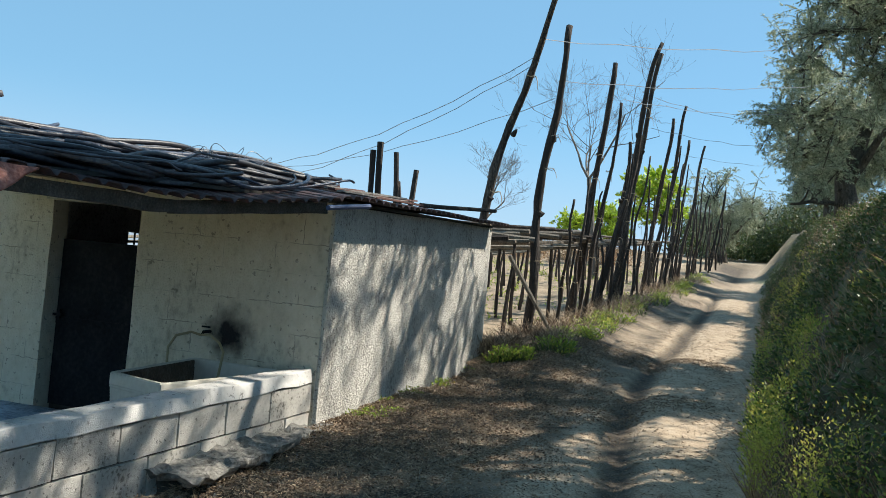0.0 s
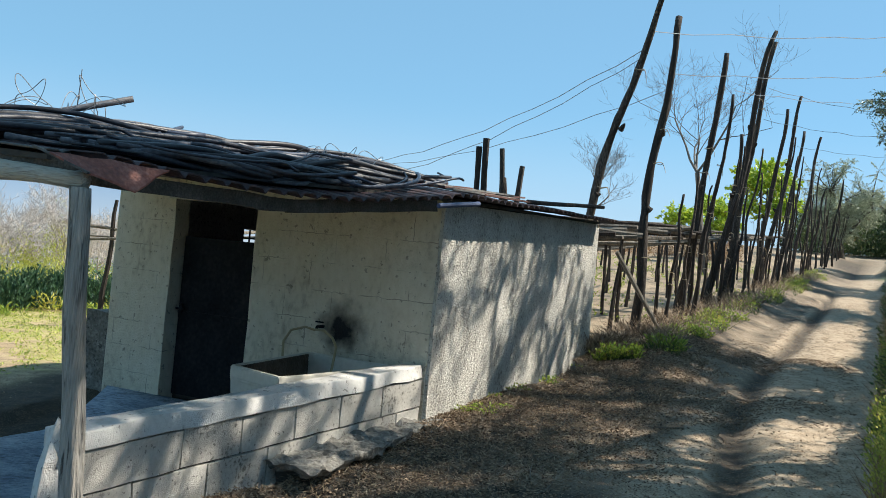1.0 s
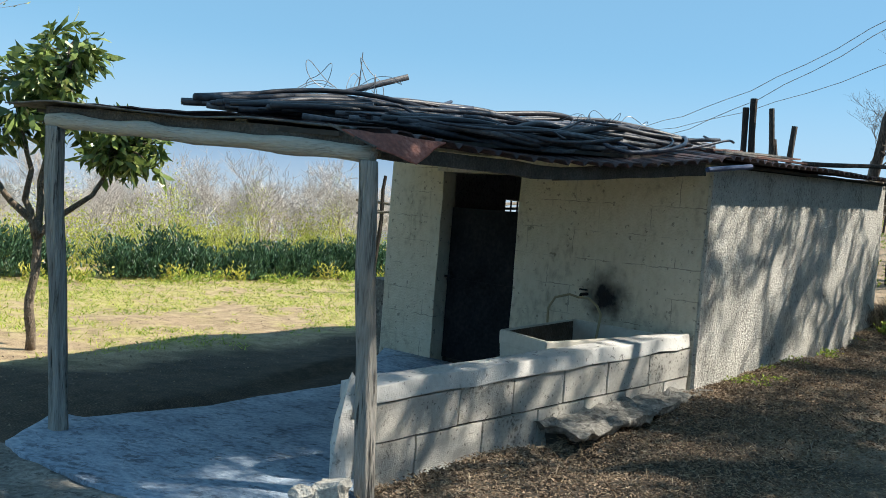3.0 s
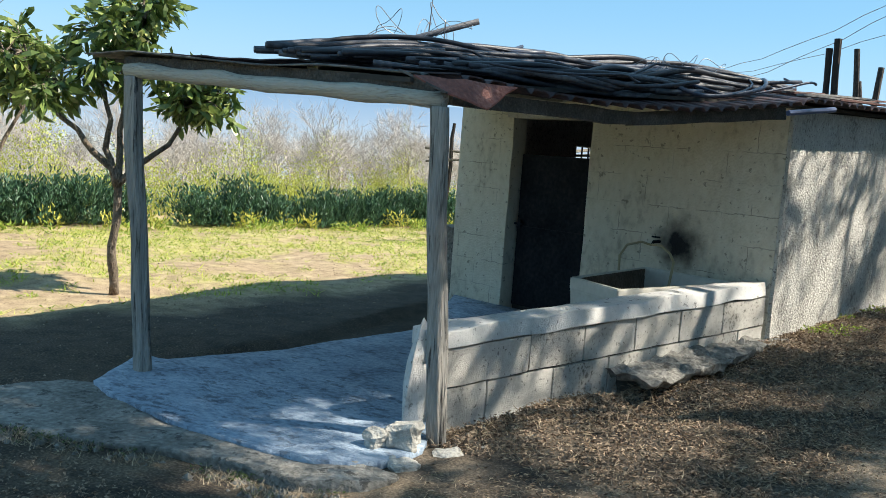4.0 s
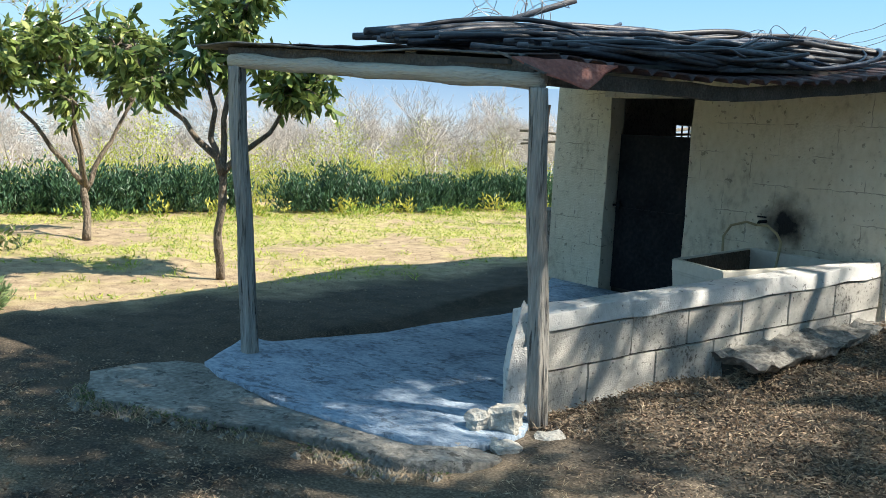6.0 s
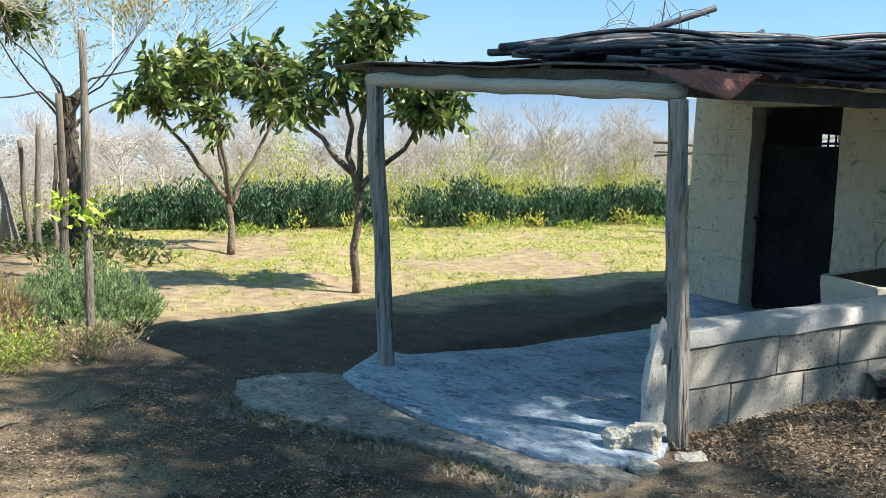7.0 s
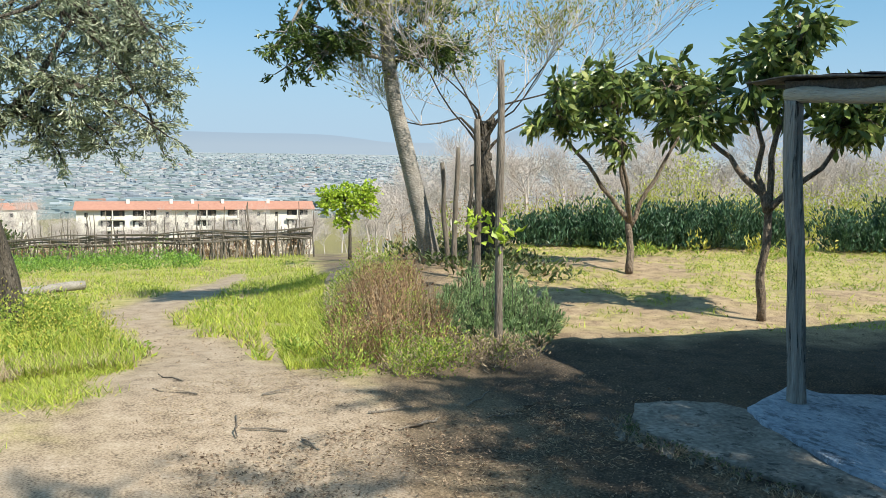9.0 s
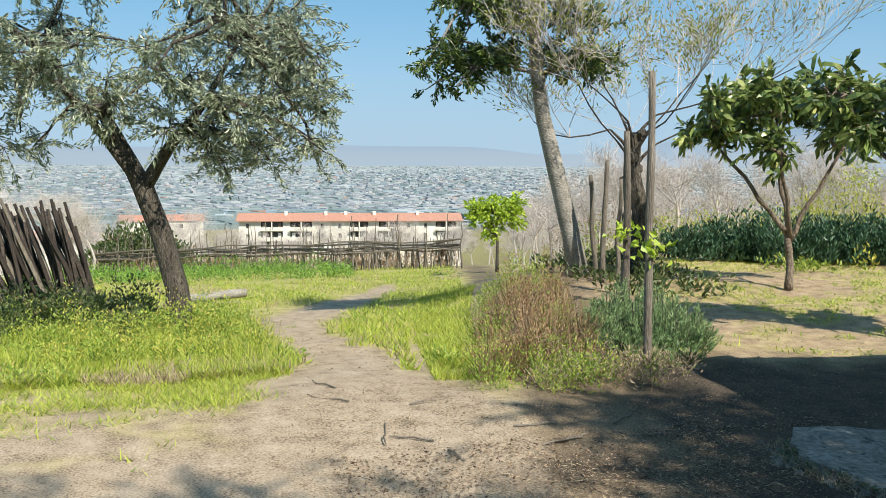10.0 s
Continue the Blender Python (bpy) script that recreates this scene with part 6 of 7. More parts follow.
def rosemary(at, radius, height, shoots, seed):
    """Rosemary: many woody shoots that rise outward, each set with needles."""
    g, gn = random.Random(seed), np.random.default_rng(seed)
    ob = thing("rosemary_bush", at, "rounded grey-green rosemary bush beside the stakes", "shrub")
    stems, P, D = [], [], []
    for _ in range(shoots):
        a, r = g.uniform(0, 6.283), radius * g.random() ** 0.5
        foot = Vector(at) + Vector((math.cos(a) * r * 0.55, math.sin(a) * r * 0.55, 0.0))
        top = Vector(at) + Vector((math.cos(a) * r * 1.1, math.sin(a) * r * 1.1, height * (1.12 - 0.75 * (r / radius) ** 2) * g.uniform(0.6, 1.15)))
        mid_p = foot.lerp(top, 0.5) + Vector((math.cos(a), math.sin(a), -0.2)) * 0.06
        stems.append([(foot, 0.007), (mid_p, 0.005), (top, 0.002)])
        for i in range(44):
            t = g.uniform(0.2, 1.0)
            p = foot.lerp(mid_p, t).lerp(mid_p.lerp(top, t), t)
            P.append(tuple(p))
            D.append(tuple((top - mid_p).normalized() * 0.9 + Vector((g.gauss(0, 0.5), g.gauss(0, 0.5), g.gauss(0.1, 0.4)))))
    part("woody_base", tubes(stems, 3), M["olive_bark"], ob, kind="stuff")
    part("foliage", leaves(P, D, 0.055, 0.009, gen=gn), M["rosemary"], ob)


rosemary((-7.0, 3.42, -0.04), 0.5, 0.44, 210, 3)
rosemary((-7.75, 3.6, -0.03), 0.46, 0.42, 170, 5)
rosemary((-6.55, 3.3, -0.05), 0.24, 0.22, 60, 9)
bush((-48, -4.0, land(-48, -4) - 0.1), 2.6, 2.4, 6000, 0.22, 0.1, M["ivy"], "round dark green bush beyond the meadow", "bush", 7)

# stakes round the rosemary
for x, y, h, lean, r in ((-6.28, 2.98, 2.25, (-0.12, 0.02), 0.036), (-9.05, 4.12, 1.9, (-0.05, 0.0), 0.05), (-9.71, 4.46, 1.86, (0.0, -0.04), 0.035), (-10.9, 4.7, 1.6, (0, 0.03), 0.04), (-11.2, 4.75, 1.4, (0.0, -0.12), 0.04), (-11.1, 5.0, 1.35, (0.05, 0), 0.035)):
    z = ground_z(x, y)
    st = thing("garden_stake", (x, y, z), "rough grey wooden stake with a young vine", "stake", "stakes by the rosemary")
    part("shaft", tubes([crooked((x, y, z - 0.1), (x + lean[0], y + lean[1], z + h), r, r * 0.7, 10, 0.04, x)], 8, 0.25), M["stake"], st, smooth=True)
    if x > -10:
        q = np.array([[x, y, z]]) + nrg.normal(0, 0.07, (26, 3)) + np.array([0, 0, h * 0.42])
        part("vine_foliage", leaves(q, nrg.normal(0, 1, (26, 3)), 0.09, 0.06), M["lime_leaf"], st, "yellow-green young leaves")

# bank and track edges


def bank_face(u, v):
    y = 3.0 + 30 * u * u
    x = bank_foot(y) + 0.05 + 2.6 * v
    return (x, y) if noise.noise(Vector((x * 1.1, y * 1.1, 14))) + 0.5 * noise.noise(Vector((x * 4, y * 4, 1))) > 0.06 else None


bed("bank_ivy", plants(scatter(8500, bank_face), 0.26, 12, 0.06, 0.034, 0.13, up=0.5, bumpy=True), M["ivy"], "dark ivy and weeds covering the bank")
def bank_edge(n0, zz, width, reach):
    """Places in clumps along the foot of the bank, thicker here and there."""
    def spot(u, v):
        y = 3.8 + reach * u * u
        x = bank_foot(y) + 0.02 + width * v * v
        return (x, y) if noise.noise(Vector((x * 2.0, y * 1.3, zz))) + 0.3 * noise.noise(Vector((x * 6, y * 6, zz))) > n0 else None
    return spot


bed("bank_weeds", plants(scatter(1100, bank_edge(0.14, 5, 0.7, 11)), 0.34, 34, 0.030, 0.016, 0.10, bumpy=True), M["weed"], "yellowing weeds at the foot of the bank")
bed("bank_flowers", plants(scatter(700, bank_edge(0.22, 8, 0.5, 9)), 0.42, 34, 0.026, 0.014, 0.09, bumpy=True), M["yellow_weed"], "yellow flowering stems at the foot of the bank")
bed("bank_stalks", blades(scatter(12000, bank_edge(-0.15, 12, 2.6, 22)), 0.22, 0.005, 0.7), M["dry_weed"], "dry brown stalks on the bank")
bed("bank_straw", blades(scatter(7000, bank_edge(0.0, 15, 2.4, 22)), 0.2, 0.004, 0.8), M["straw"], "bleached grass on the bank")
bed("bank_crest_weeds", plants(scatter(900, lambda u, v: (bank_foot(8 + 16 * u) + 0.25 + 0.8 * v, 8 + 16 * u) if noise.noise(Vector((u * 9, v * 2, 3))) > 0.15 else None), 0.22, 16, 0.05, 0.025, 0.1, bumpy=True), M["yellow_weed"], "yellow lit weeds on the brow of the bank")
bed("bank_litter", (lambda q: leaves(q, np.stack([nrg.normal(0, 1, len(q)), nrg.normal(0, 1, len(q)), nrg.normal(0.1, 0.4, len(q))], 1), 0.05, 0.018, jitter=0.05))(scatter(12000, lambda u, v: (bank_foot(3 + 30 * u * u) + 0.05 + 2.6 * v, 3 + 30 * u * u, 0.015))), M["litter"], "dead leaves on the bank")
bed("bank_grass", blades(scatter(16000, bank_face), 0.15, 0.006, 0.7), M["ivy"], "grass tufts on the bank")


def pole_strip(u, v):
    y = 11 + 24 * u * u
    x = line_x(y) + 0.1 + 0.9 * v
    return (x, y) if noise.noise(Vector((x * 1.6, y * 1.1, 6))) > 0.12 else None


bed("track_grass", blades(scatter(8000, pole_strip), 0.13, 0.007, 0.8), M["ivy"], "grass between the poles and the track")
bed("track_weeds", plants(scatter(700, pole_strip), 0.18, 12, 0.06, 0.03, 0.1), M["weed"], "green weeds beside the track")


def pole_foot(u, v):
    y = 11.5 + 22 * u * u
    return (line_x(y) - 0.35 + 1.1 * v, y) if noise.noise(Vector((u * 18, v * 2, 16))) > -0.1 else None


bed("pole_brush", plants(scatter(900, pole_foot), 0.22, 14, 0.14, 0.008, 0.16, bumpy=True), M["litter"], "dry brown stalks round the feet of the poles")
bed("pole_straw", plants(scatter(500, pole_foot), 0.22, 12, 0.12, 0.007, 0.16), M["straw"], "pale dead grass round the feet of the poles")
bed("plot_weeds", plants(scatter(500, lambda u, v: (-7 + 10 * u + 6 * v, 15 + 22 * v)), 0.16, 10, 0.07, 0.03, 0.12), M["weed"], "weeds between the stakes of the vine plot")
bed("plot_brambles", plants(scatter(900, lambda u, v: (-9 + 18 * u, 36 + 6 * v + 3 * u)), 1.1, 34, 0.10, 0.03, 0.4), M["dry_weed"], "brown brambles behind the vine plot")


bed("road_end_shrubs", plants(scatter(700, lambda u, v: (18 + 14 * u, 66 + 8 * v)), 3.0, 34, 0.22, 0.1, 0.6, bumpy=True), M["ivy"], "dark shrubs where the track ends")


def litter_spot(u, v):
    y = 0.4 + 12.6 * u
    x = bank_foot(y) - 0.3 - (4.3 - 0.1 * y + 3.6 * smooth_step(4.5, 3.0, y)) * v
    if in_porch(x, y) or (y < 4.3 and -4.8 < x < -2.0 and y > 2.7) or x < -4.9:
        return None
    k = noise.noise(Vector((x * 0.9, y * 0.9, 2))) + 0.9 * v + 0.35 * noise.noise(Vector((x * 31, y * 31, 2)))
    return (x, y, 0.01) if k > 0.35 else None


bed("leaf_litter", (lambda q: leaves(q, np.stack([nrg.normal(0, 1, len(q)), nrg.normal(0, 1, len(q)), nrg.normal(0.05, 0.22, len(q))], 1), 0.026, 0.011, jitter=0.05))(scatter(80000, litter_spot)), M["litter"], "dead leaves and twigs on the ground")


def pebbles(spots, size, gen=None):
    gen = gen or nrg
    p = np.asarray(spots)
    n = len(p)
    d = np.array([[1, 0, 0], [-0.5, 0.87, 0], [-0.5, -0.87, 0], [0, 0, 0.8]])
    r = size * gen.uniform(0.4, 1.5, (n, 1, 1)) * gen.uniform(0.7, 1.3, (n, 4, 1))
    a = gen.uniform(0, 6.283, n)
    c, s_ = np.cos(a)[:, None], np.sin(a)[:, None]
    q = np.broadcast_to(d, (n, 4, 3))
    q = np.stack([q[..., 0] * c - q[..., 1] * s_, q[..., 0] * s_ + q[..., 1] * c, q[..., 2]], -1) * r + p[:, None, :]
    i = np.arange(n)[:, None] * 4
    return q.reshape(-1, 3), np.concatenate([i + np.array(f) for f in ((0, 1, 3), (1, 2, 3), (2, 0, 3))], 1).reshape(-1, 3)


def track_spot(u, v):
    if u < 0.5:
        y = 4 + 40 * u * u
        return (bank_foot(y) - 0.1 - 2.6 * v, y)
    return (-4.2 - 6.0 * (2 * u - 1), -2.2 + 4.2 * v) if u > 0.75 else None


def crumb_spot(u, v):
    if u < 0.45:
        return (-5.6 + 6.1 * v, 0.2 + 3.2 * (u / 0.45)) if not (-4.8 < -5.6 + 6.1 * v < -2.1 and u > 0.36) else None
    y = 3.6 + 26 * ((u - 0.45) / 0.55) ** 1.6
    return (bank_foot(y) - 0.05 - 2.9 * v, y) if not in_porch(bank_foot(y) - 0.05 - 2.9 * v, y) else None


def straw_spot(u, v):
    x, y = -6.6 + 7.6 * u, 0.3 + 5.6 * v
    if in_porch(x, y) or (-4.8 < x < -2.0 and y > 2.7) or x > bank_foot(y) - 1.2 or (x < -4.9 and y > 1.7) or (x < -2.2 and y > 3):
        return None
    return (x, y, 0.012) if noise.noise(Vector((x * 1.3, y * 1.3, 21))) > -0.05 else None


def wall_side(u, v):
    y = 3.9 + 9.0 * u
    x = -2.2 + 0.437 * (y - 4.2) if y < 7.2 else -0.9 + 0.344 * (y - 7.25)
    return (x + 0.05 + (1.7 - 0.02 * y) * v * v, y, 0.012)


def wall_foot(u, v):
    p = wall_side(u, 0.45 * v)
    return (p[0], p[1], 0.0)


bed("wall_litter", (lambda q: leaves(q, np.stack([nrg.normal(0, 1, len(q)), nrg.normal(0, 1, len(q)), nrg.normal(0.1, 0.3, len(q))], 1), 0.032, 0.014, jitter=0.05))(scatter(24000, wall_side)), M["litter"], "dead leaves drifted along the hut and parapet")
bed("wall_straw", (lambda q: leaves(q, np.stack([nrg.normal(0, 1, len(q)), nrg.normal(0, 1, len(q)), nrg.normal(0.15, 0.3, len(q))], 1), 0.06, 0.004, jitter=0.05))(scatter(9000, wall_side)), M["straw"], "dry stalks drifted along the hut and parapet")
bed("wall_rubble", pebbles(scatter(700, wall_foot), 0.018), M["old_slab"], "bits of broken concrete at the foot of the walls")
bed("wall_clods", pebbles(scatter(1600, wall_side), 0.012), M["clod"], "clods of earth at the foot of the walls")
def slab_edge(u, v):
    x = -4.6 + 2.5 * u
    y = float(np.interp(x, (-4.6, -4.15, -3.42, -2.98, -2.41, -2.1), (2.98, 2.78, 2.9, 3.09, 3.12, 3.24))) - 0.03 - 0.14 * v * v
    return (x, y, 0.0) if noise.noise(Vector((x * 3.1, 2, 7))) > -0.12 else None


bed("slab_edge_grass", blades(scatter(1800, slab_edge), 0.035, 0.0025, 1.1), M["straw"], "dry grass along the broken slab edge")
bed("slab_edge_weeds", plants(scatter(60, slab_edge), 0.04, 12, 0.018, 0.009, 0.04, up=0.6), M["ivy"], "small green weeds along the broken slab edge")
bed("slab_edge_rubble", pebbles(scatter(260, slab_edge), 0.022), M["old_slab"], "crumbs of broken concrete along the slab edge")
bed("wall_moss", plants(scatter(260, lambda u, v: wall_foot(0.42 + 0.4 * u, v) if noise.noise(Vector((u * 9, v, 4))) > 0.1 else None), 0.05, 10, 0.03, 0.02, 0.06, up=0.5), M["weed"], "mossy weeds at the foot of the hut wall")
bed("earth_crumbs", pebbles(scatter(26000, crumb_spot), 0.006), M["clod"], "crumbs of dry earth on the track")
bed("straw_litter", (lambda q: leaves(q, np.stack([nrg.normal(0, 1, len(q)), nrg.normal(0, 1, len(q)), nrg.normal(0.05, 0.25, len(q))], 1), 0.036, 0.0035, jitter=0.05))(scatter(42000, straw_spot)), M["straw"], "dry straw and grass stems strewn on the earth")
bed("track_straw", (lambda q: leaves(q, np.stack([nrg.normal(0, 1, len(q)), nrg.normal(0, 1, len(q)), nrg.normal(0.05, 0.2, len(q))], 1), 0.035, 0.006, jitter=0.05))(scatter(22000, lambda u, v: (bank_foot(4 + 20 * u * u) - 0.1 - 2.9 * v, 4 + 20 * u * u, 0.01) if noise.noise(Vector((u * 14, v * 5, 3))) > -0.1 else None)), M["litter"], "dead leaves and straw strewn on the track")
bed("track_pebbles", pebbles(scatter(3000, track_spot), 0.012), M["clod"], "small brown stones strewn on the track")
bed("field_clods", pebbles(scatter(2600, lambda u, v: (-4.6 - 8 * u, 2.6 + 11 * v) if not in_porch(-4.6 - 8 * u, 2.6 + 11 * v) and 2.6 + 11 * v > terrace_edge(-4.6 - 8 * u) + 0.6 else None), 0.011), M["clod"], "small brown clods of earth on the terrace")
for k in range(26):
    x, y = (rng.uniform(-6.5, -1.5), rng.uniform(0.4, 2.7)) if k < 14 else (rng.uniform(-0.6, 1.6), rng.uniform(5.6, 10))
    a, ln = rng.uniform(0, 6.283), rng.uniform(0.12, 0.4)
    z = ground_z(x, y) + 0.012
    e = (x + math.cos(a) * ln, y + math.sin(a) * ln)
    single("fallen_twig", tubes([crooked((x, y, z), (e[0], e[1], ground_z(*e) + 0.015), 0.007, 0.004, 4, 0.03, k)], 5), M["stake"], (x, y, z), "thin dry twig lying on the dirt", "twig", "fallen twigs")

# stack of poles, a log and a far fence
stack = thing("pole_stack", (-20.3, -4.6, land(-20.3, -4.6)), "stack of dark poles leaning together in the grass", "wood stack")
for k in range(170):
    x, y = -20.3 + rng.uniform(-0.9, 0.7), rng.uniform(-6.4, -2.7)
    z = land(x, y)
    lean = 0.2 + 0.3 * rng.random()
    h = rng.uniform(1.5, 2.1)
    part("pole", tubes([crooked((x, y, z - 0.05), (x - 0.3, y - h * lean, z + h), 0.055, 0.034, 5, 0.06, k)], 5), M["bark_dark"] if k % 9 else M["stake"], stack)
lz = land(-16.4, -0.3) + 0.2
single("fallen_log", tubes([crooked((-15.9, -1.0, lz - 0.02), (-16.5, 0.32, lz), 0.085, 0.08, 6, 0.02, 3)], 9, 0.1), M["grey_bark"], (-16.2, -0.4, lz), "grey cut log lying in the grass", "log", smooth=True)

fence = thing("stake_fence", (-38, 3, land(-38, 3)), "old fence of grey stakes and brushwood rails below the meadow", "fence")
FA, FB = Vector((-46.0, -6.0, 0)), Vector((-33.5, 9.0, 0))
for k in range(230):
    t = k / 229
    p = FA.lerp(FB, t) + Vector((rng.uniform(-0.3, 0.3), rng.uniform(-0.1, 0.1), 0))
    z = land(p.x, p.y)
    part("stake", tubes([crooked((p.x, p.y, z - 0.1), (p.x + rng.uniform(-0.15, 0.15), p.y + rng.uniform(-0.2, 0.2), z + rng.uniform(0.8, 1.4) + (rng.random() < 0.28) * rng.uniform(0.3, 1.0)), 0.036, 0.014, 4, 0.12, k)], 5), M["stake"], fence)
for k in range(9):
    o = Vector((rng.uniform(-0.3, 0.3), 0, 0))
    a, b = FA + o, FB + o
    part("rail", tubes([[(a.lerp(b, i / 14) + Vector((0, 0, land(*a.lerp(b, i / 14).xy) + 0.72 + 0.045 * k + rng.uniform(-0.12, 0.12))), 0.03) for i in range(15)]], 5), M["stake"], fence)

bed("fence_brush", plants(scatter(900, lambda u, v: (-47 + 12.8 * u - v, -6.5 + 15.5 * u)), 0.7, 12, 0.2, 0.02, 0.3), M["dry_weed"], "dry brushwood stacked along the fence")
bed("meadow_shrubs", plants(scatter(900, lambda u, v: (-27 - 12 * v, -7 + 11 * u + 1.5 * v) if noise.noise(Vector((u * 5, v * 4, 2))) > -0.05 else None), 0.5, 16, 0.10, 0.045, 0.22, bumpy=True), M["lush"], "bright green nettles at the end of the meadow")

# ---- the apartment block and the plain ----
BO = Vector((-271.4, 6.4, 0))
BD = Vector((0.13, 0.99, 0)).normalized()
BN = Vector((BD.y, -BD.x, 0))
BZ0, BZ1, BL = -34.0, -17.3, 66.6


def bp_(s, o, z):
    return BO + BD * s + BN * o + Vector((0, 0, z))


def box_bp(s0, s1, o0, o1, z0, z1):
    return hexa([bp_(s0, o0, z0), bp_(s0, o1, z0), bp_(s1, o1, z0), bp_(s1, o0, z0), bp_(s0, o0, z1), bp_(s0, o1, z1), bp_(s1, o1, z1), bp_(s1, o0, z1)])


block = thing("apartment_building", tuple(bp_(48, -6, BZ0)), "long cream apartment building with terracotta roof and balconies", "building")
part("wall", joined(box_bp(0, BL, -13, 0, BZ0, BZ1)), M["wall_paint"], block)
rb = bmesh.new()
rv = [rb.verts.new(bp_(*c)) for c in ((-0.7, 1.1, BZ1), (BL + 0.7, 1.1, BZ1), (BL + 0.7, -5.0, BZ1 + 2.0), (-0.7, -5.0, BZ1 + 2.0), (-0.7, -11.0, BZ1), (BL + 0.7, -11.0, BZ1))]
for q in ((0, 1, 2, 3), (3, 2, 5, 4), (0, 3, 4), (1, 5, 2), (0, 4, 5, 1)):
    rb.faces.new([rv[k] for k in q])
roof_b = part("roof", rb, M["tile_roof"], block)
part("gutter", joined(box_bp(-0.7, BL + 0.7, 1.05, 1.2, BZ1 - 0.18, BZ1 + 0.02)), M["tile_roof"], roof_b)
for f0, f1 in ((0.098, 0.195), (0.228, 0.325), (0.496, 0.577), (0.626, 0.715), (0.886, 0.98)):
    s0, s1 = f0 * BL, f1 * BL
    mid_s = (s0 + s1) / 2
    for f in range(4):
        z = BZ1 - 2.75 - 3.0 * f
        # a flat dark panel on the wall gives the recess its shade
        rec = part("loggia", joined(box_bp(s0, s1, -0.05, 0.04, z, z + 2.45)), M["window_dark"], block)
        part("balcony_slab", joined(box_bp(s0 - 0.15, s1 + 0.15, 0.04, 1.35, z - 0.22, z)), M["wall_paint"], rec)
        part("parapet", joined(box_bp(s0 - 0.15, mid_s - 0.3, 1.22, 1.32, z + 0.12, z + 0.85), box_bp(mid_s + 0.3, s1 + 0.15, 1.22, 1.32, z + 0.12, z + 0.85)), M["wall_paint"], rec)
        part("divider", joined(box_bp(mid_s - 0.14, mid_s + 0.14, 0.04, 1.2, z, z + 2.5)), M["wall_paint"], rec)
        for sa, sb in ((s0 + 0.5, s0 + 1.5), (s1 - 1.4, s1 - 0.6)):
            part("shutter", joined(box_bp(sa, sb, 0.04, 0.10, z, z + 2.1)), M["wall_paint"] if f % 2 else M["stake"], rec)
for f0 in (0.04, 0.37, 0.45, 0.76, 0.84):
    for f in range(4):
        z = BZ1 - 2.2 - 3.0 * f
        win = part("window", joined(box_bp(f0 * BL - 0.45, f0 * BL + 0.45, -0.05, 0.04, z, z + 1.3)), M["window_dark"], block)
        part("sill", joined(box_bp(f0 * BL - 0.6, f0 * BL + 0.6, 0.0, 0.14, z - 0.12, z)), M["wall_paint"], win)
for f0 in (0.2, 0.38, 0.47, 0.6, 0.8):
    part("chimney", joined(box_bp(f0 * BL, f0 * BL + 0.9, -4.2, -3.2, BZ1 + 1.0, BZ1 + 2.6)), M["wall_paint"], block)


def house(x, y, w, d, h, turn, label):
    z = land(x, y)
    c, s = math.cos(turn), math.sin(turn)
    r = lambda a, b, zz: (x + a * c - b * s, y + a * s + b * c, zz)
    ob = thing("house", (x, y, z), label, "house", "houses below the slope")
    part("wall", hexa([r(-w, -d, z - 2), r(w, -d, z - 2), r(w, d, z - 2), r(-w, d, z - 2), r(-w, -d, z + h), r(w, -d, z + h), r(w, d, z + h), r(-w, d, z + h)]), M["wall_paint"], ob)
    bm = bmesh.new()
    v = [bm.verts.new(r(*q)) for q in ((-w - 0.5, -d - 0.5, z + h), (w + 0.5, -d - 0.5, z + h), (w + 0.5, d + 0.5, z + h), (-w - 0.5, d + 0.5, z + h), (0, -d - 0.5, z + h + 1.8), (0, d + 0.5, z + h + 1.8))]
    for q in ((0, 1, 4), (1, 2, 5, 4), (2, 3, 5), (3, 0, 4, 5), (3, 2, 1, 0)):
        bm.faces.new([v[k] for k in q])
    part("roof", bm, M["tile_roof"], ob)
    for k in (-0.5, 0.4):
        part("window", hexa([r(w - 0.1, d * k, z + h - 2.2), r(w + 0.03, d * k, z + h - 2.2), r(w + 0.03, d * k + 1.2, z + h - 2.2), r(w - 0.1, d * k + 1.2, z + h - 2.2),
                             r(w - 0.1, d * k, z + h - 0.9), r(w + 0.03, d * k, z + h - 0.9), r(w + 0.03, d * k + 1.2, z + h - 0.9), r(w - 0.1, d * k + 1.2, z + h - 0.9)]), M["window_dark"], ob)


for x, y, w, d, h, t in ((-299, -17, 5.5, 12.5, 18.3, 0.1), (-230, -40, 5, 11, 10, -0.2), (-250, -75, 5, 9, 11, 0.1)):
    house(x, y, w, d, h, t, "cream house with terracotta roof below the slope")


def town(n, near, far, az0, az1, size, tall_, gen):
    vs, fs = [], []
    for k in range(n):
        az = math.radians(gen.uniform(az0, az1))
        d = 1 / gen.uniform(1 / far, 1 / near)
        x, y = -math.sin(az) * d, math.cos(az) * d
        z = land(x, y)
        w, e, h, t = gen.uniform(*size), gen.uniform(*size), gen.uniform(*tall_), gen.uniform(0, 1.5)
        c, s = math.cos(t), math.sin(t)
        i = len(vs)
        for zz in (z - 2, z + h):
            for a, b in ((-w, -e), (w, -e), (w, e), (-w, e)):
                vs.append((x + a * c - b * s, y + a * s + b * c, zz))
        fs += [(i + 4, i + 5, i + 6, i + 7)] + [(i + k2, i + (k2 + 1) % 4, i + 4 + (k2 + 1) % 4, i + 4 + k2) for k2 in range(4)]
    return vs, fs


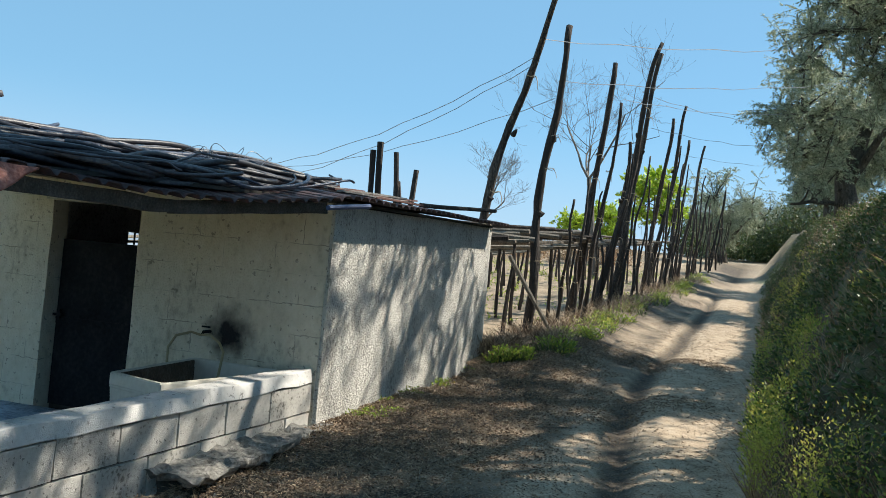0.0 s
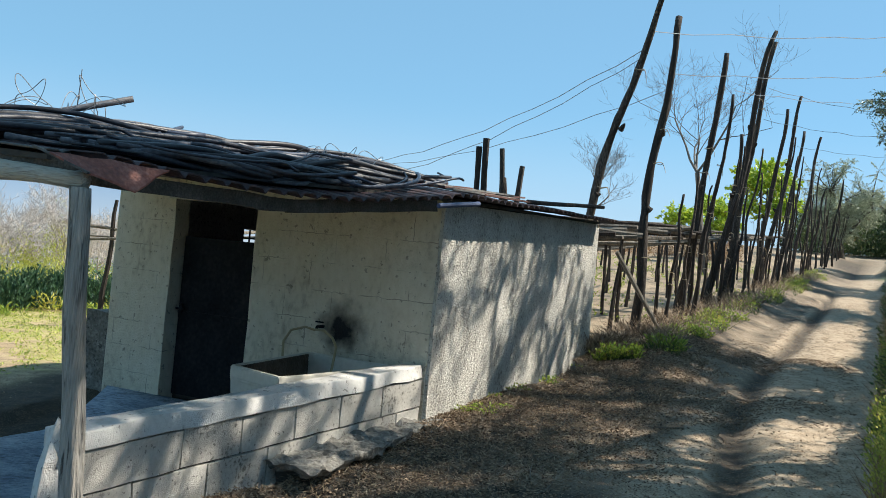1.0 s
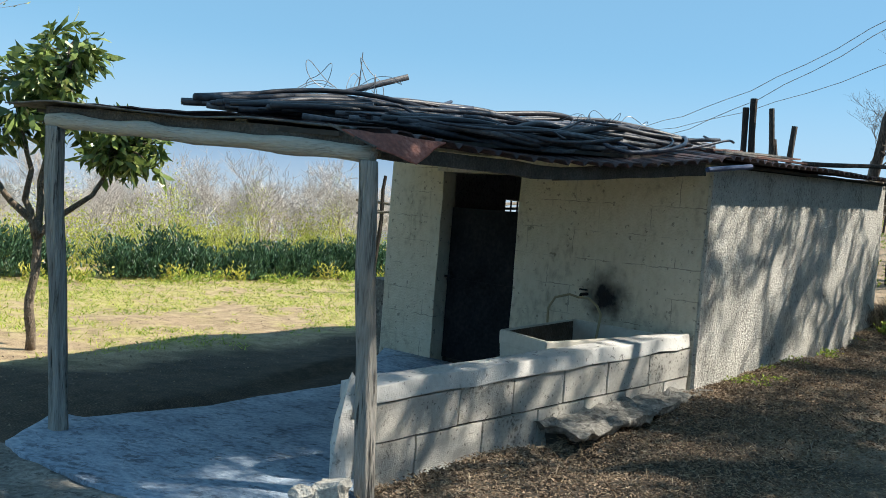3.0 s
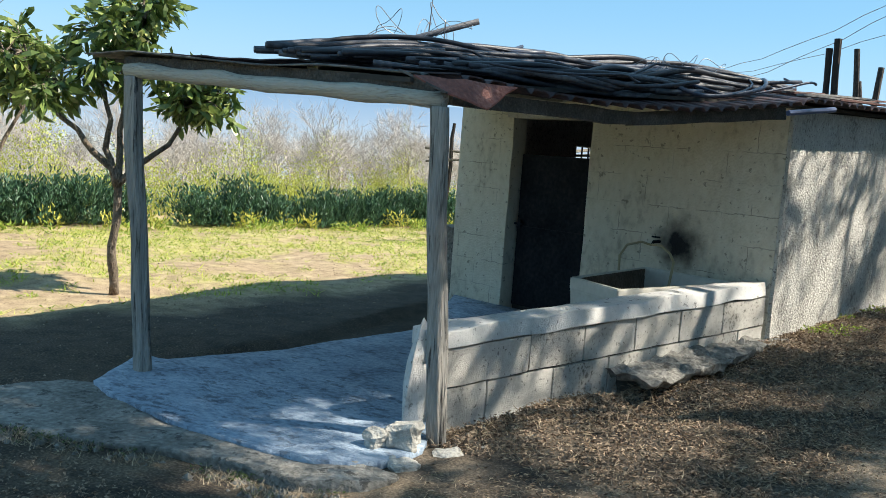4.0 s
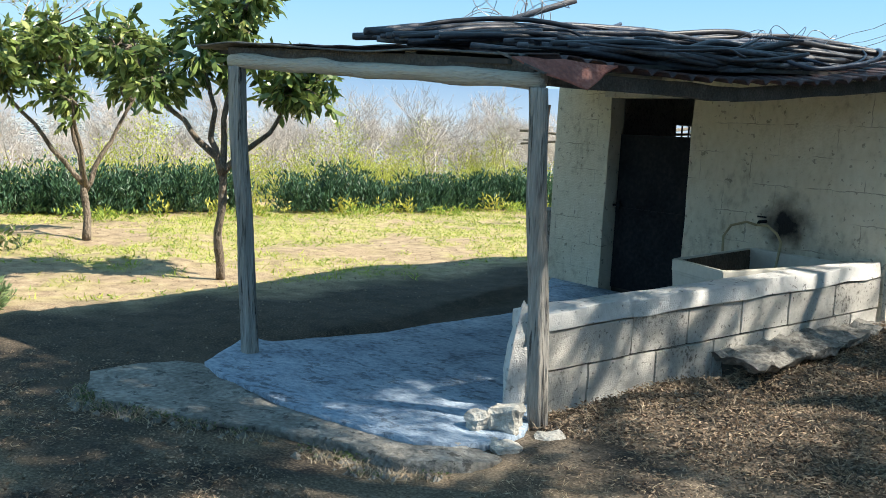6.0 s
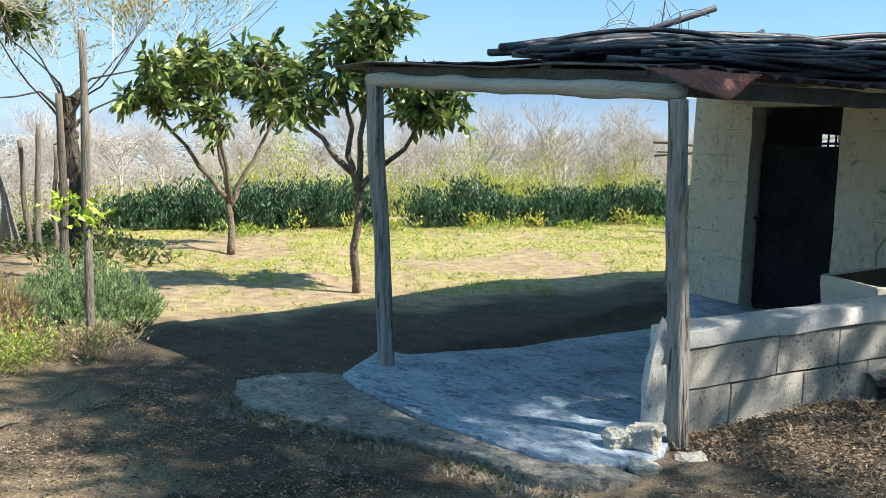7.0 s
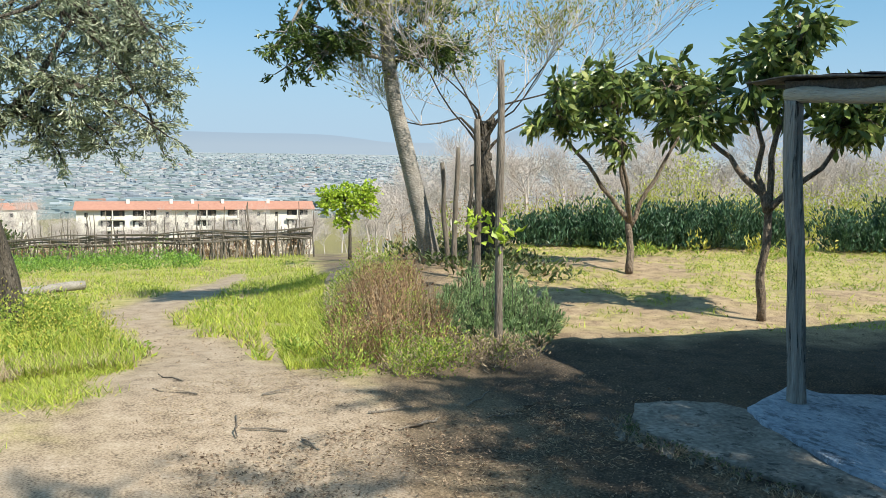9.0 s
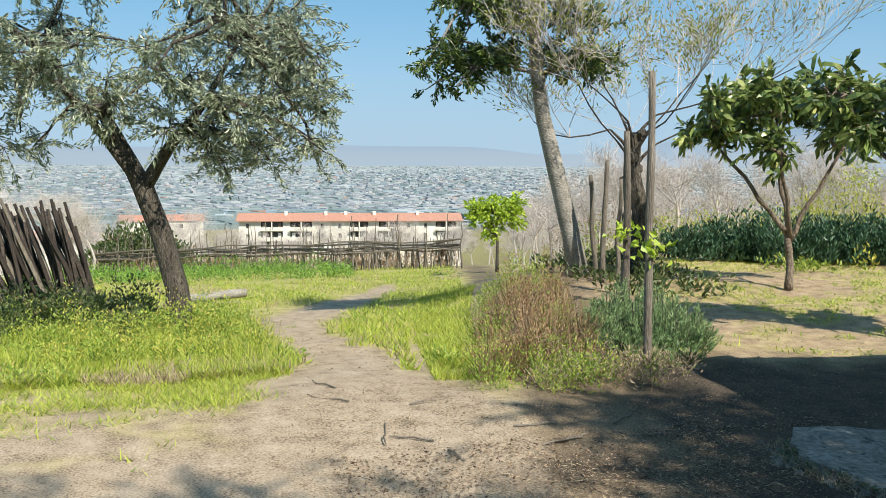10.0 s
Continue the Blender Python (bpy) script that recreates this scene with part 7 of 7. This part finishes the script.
tg = random.Random(5)
# walls, greenhouses and trees have distance haze mixed into their base colours
M["town"] = surf("hazed_town_walls", [(0.22, 0.25, 0.285), (0.30, 0.32, 0.345), (0.40, 0.405, 0.41)], 0.01, 0.9, 0.0, vary=0.9, island=True)
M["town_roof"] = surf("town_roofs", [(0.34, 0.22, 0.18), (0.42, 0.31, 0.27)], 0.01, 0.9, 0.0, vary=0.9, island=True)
M["glasshouse"] = surf("hazed_greenhouse_sheet", [(0.20, 0.26, 0.30), (0.28, 0.335, 0.37), (0.40, 0.44, 0.46)], 0.01, 0.6, 0.0, vary=0.9, island=True)
M["hazed_trees"] = surf("hazed_trees", [(0.165, 0.215, 0.22), (0.23, 0.28, 0.285)], 0.01, 0.95, 0.0, vary=0.8, island=True)
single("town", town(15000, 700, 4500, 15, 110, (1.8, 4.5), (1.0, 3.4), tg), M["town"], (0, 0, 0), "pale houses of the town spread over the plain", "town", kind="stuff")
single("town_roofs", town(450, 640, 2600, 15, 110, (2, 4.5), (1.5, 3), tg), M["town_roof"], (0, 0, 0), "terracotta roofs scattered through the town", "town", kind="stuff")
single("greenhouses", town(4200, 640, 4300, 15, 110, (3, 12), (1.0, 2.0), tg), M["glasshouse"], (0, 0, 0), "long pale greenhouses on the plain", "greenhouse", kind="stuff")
single("plain_trees", town(5000, 520, 4300, 10, 115, (2, 8), (1.5, 3.5), tg), M["hazed_trees"], (0, 0, 0), "blue-grey hazed trees scattered on the plain", "trees", kind="stuff")

# far hills, their haze painted into a glowing colour, paler at the foot


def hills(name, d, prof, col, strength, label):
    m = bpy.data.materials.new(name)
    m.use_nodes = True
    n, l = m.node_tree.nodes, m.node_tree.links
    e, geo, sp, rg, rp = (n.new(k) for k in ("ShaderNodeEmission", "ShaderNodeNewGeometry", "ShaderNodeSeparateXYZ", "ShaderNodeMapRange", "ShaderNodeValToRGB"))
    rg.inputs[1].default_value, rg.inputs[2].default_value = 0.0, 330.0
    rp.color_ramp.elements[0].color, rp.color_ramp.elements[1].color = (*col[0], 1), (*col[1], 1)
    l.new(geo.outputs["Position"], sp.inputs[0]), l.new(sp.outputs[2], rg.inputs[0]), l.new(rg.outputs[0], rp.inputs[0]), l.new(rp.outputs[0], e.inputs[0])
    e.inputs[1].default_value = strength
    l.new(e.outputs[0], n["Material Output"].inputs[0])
    vs, fs = [], []
    steps = 160
    for k in range(steps + 1):
        az = 5 + 115 * k / steps
        h = 0.0
        for (a0, h0), (a1, h1) in zip(prof, prof[1:]):
            if a0 <= az <= a1:
                t = (az - a0) / (a1 - a0)
                h = h0 + (h1 - h0) * t * t * (3 - 2 * t)
        h += 0.06 * noise.noise(Vector((az * 0.35, d * 0.01, 0)))
        x, y = -math.sin(radians(az)) * d, math.cos(radians(az)) * d
        vs += [(x, y, -60), (x, y, d * math.tan(radians(max(h, 0.05))))]
        if k:
            i = 2 * k
            fs.append((i - 2, i, i + 1, i - 1))
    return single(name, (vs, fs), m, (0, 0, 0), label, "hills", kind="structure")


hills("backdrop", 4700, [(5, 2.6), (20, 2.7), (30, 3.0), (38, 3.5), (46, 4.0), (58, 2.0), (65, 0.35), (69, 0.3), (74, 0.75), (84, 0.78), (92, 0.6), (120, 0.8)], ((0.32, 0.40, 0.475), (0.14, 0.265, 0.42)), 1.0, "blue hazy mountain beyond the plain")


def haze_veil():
    """A glowing sheet painted as summer-like haze, thinning out upward over the horizon, in front of the sky."""
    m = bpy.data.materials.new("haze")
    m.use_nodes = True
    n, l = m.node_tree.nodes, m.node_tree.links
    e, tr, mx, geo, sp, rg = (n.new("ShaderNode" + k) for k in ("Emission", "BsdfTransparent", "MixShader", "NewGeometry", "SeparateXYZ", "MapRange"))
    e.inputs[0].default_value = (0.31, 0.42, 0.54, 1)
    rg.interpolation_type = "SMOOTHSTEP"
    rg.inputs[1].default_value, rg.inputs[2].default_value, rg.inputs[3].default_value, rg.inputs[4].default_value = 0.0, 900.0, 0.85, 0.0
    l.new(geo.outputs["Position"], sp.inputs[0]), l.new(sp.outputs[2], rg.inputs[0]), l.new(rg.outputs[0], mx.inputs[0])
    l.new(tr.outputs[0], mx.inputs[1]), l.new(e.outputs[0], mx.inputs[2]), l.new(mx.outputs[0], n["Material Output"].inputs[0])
    vs, fs = [], []
    for k in range(121):
        az = radians(-30 + 180 * k / 120)
        x, y = -math.sin(az) * 4850, math.cos(az) * 4850
        vs += [(x, y, -80), (x, y, 900)]
        if k:
            fs.append((2 * k - 2, 2 * k, 2 * k + 1, 2 * k - 1))
    return single("backdrop", (vs, fs), m, (0, 0, 0), "glowing see-through sheet painted as haze over the horizon", "haze", kind="structure")


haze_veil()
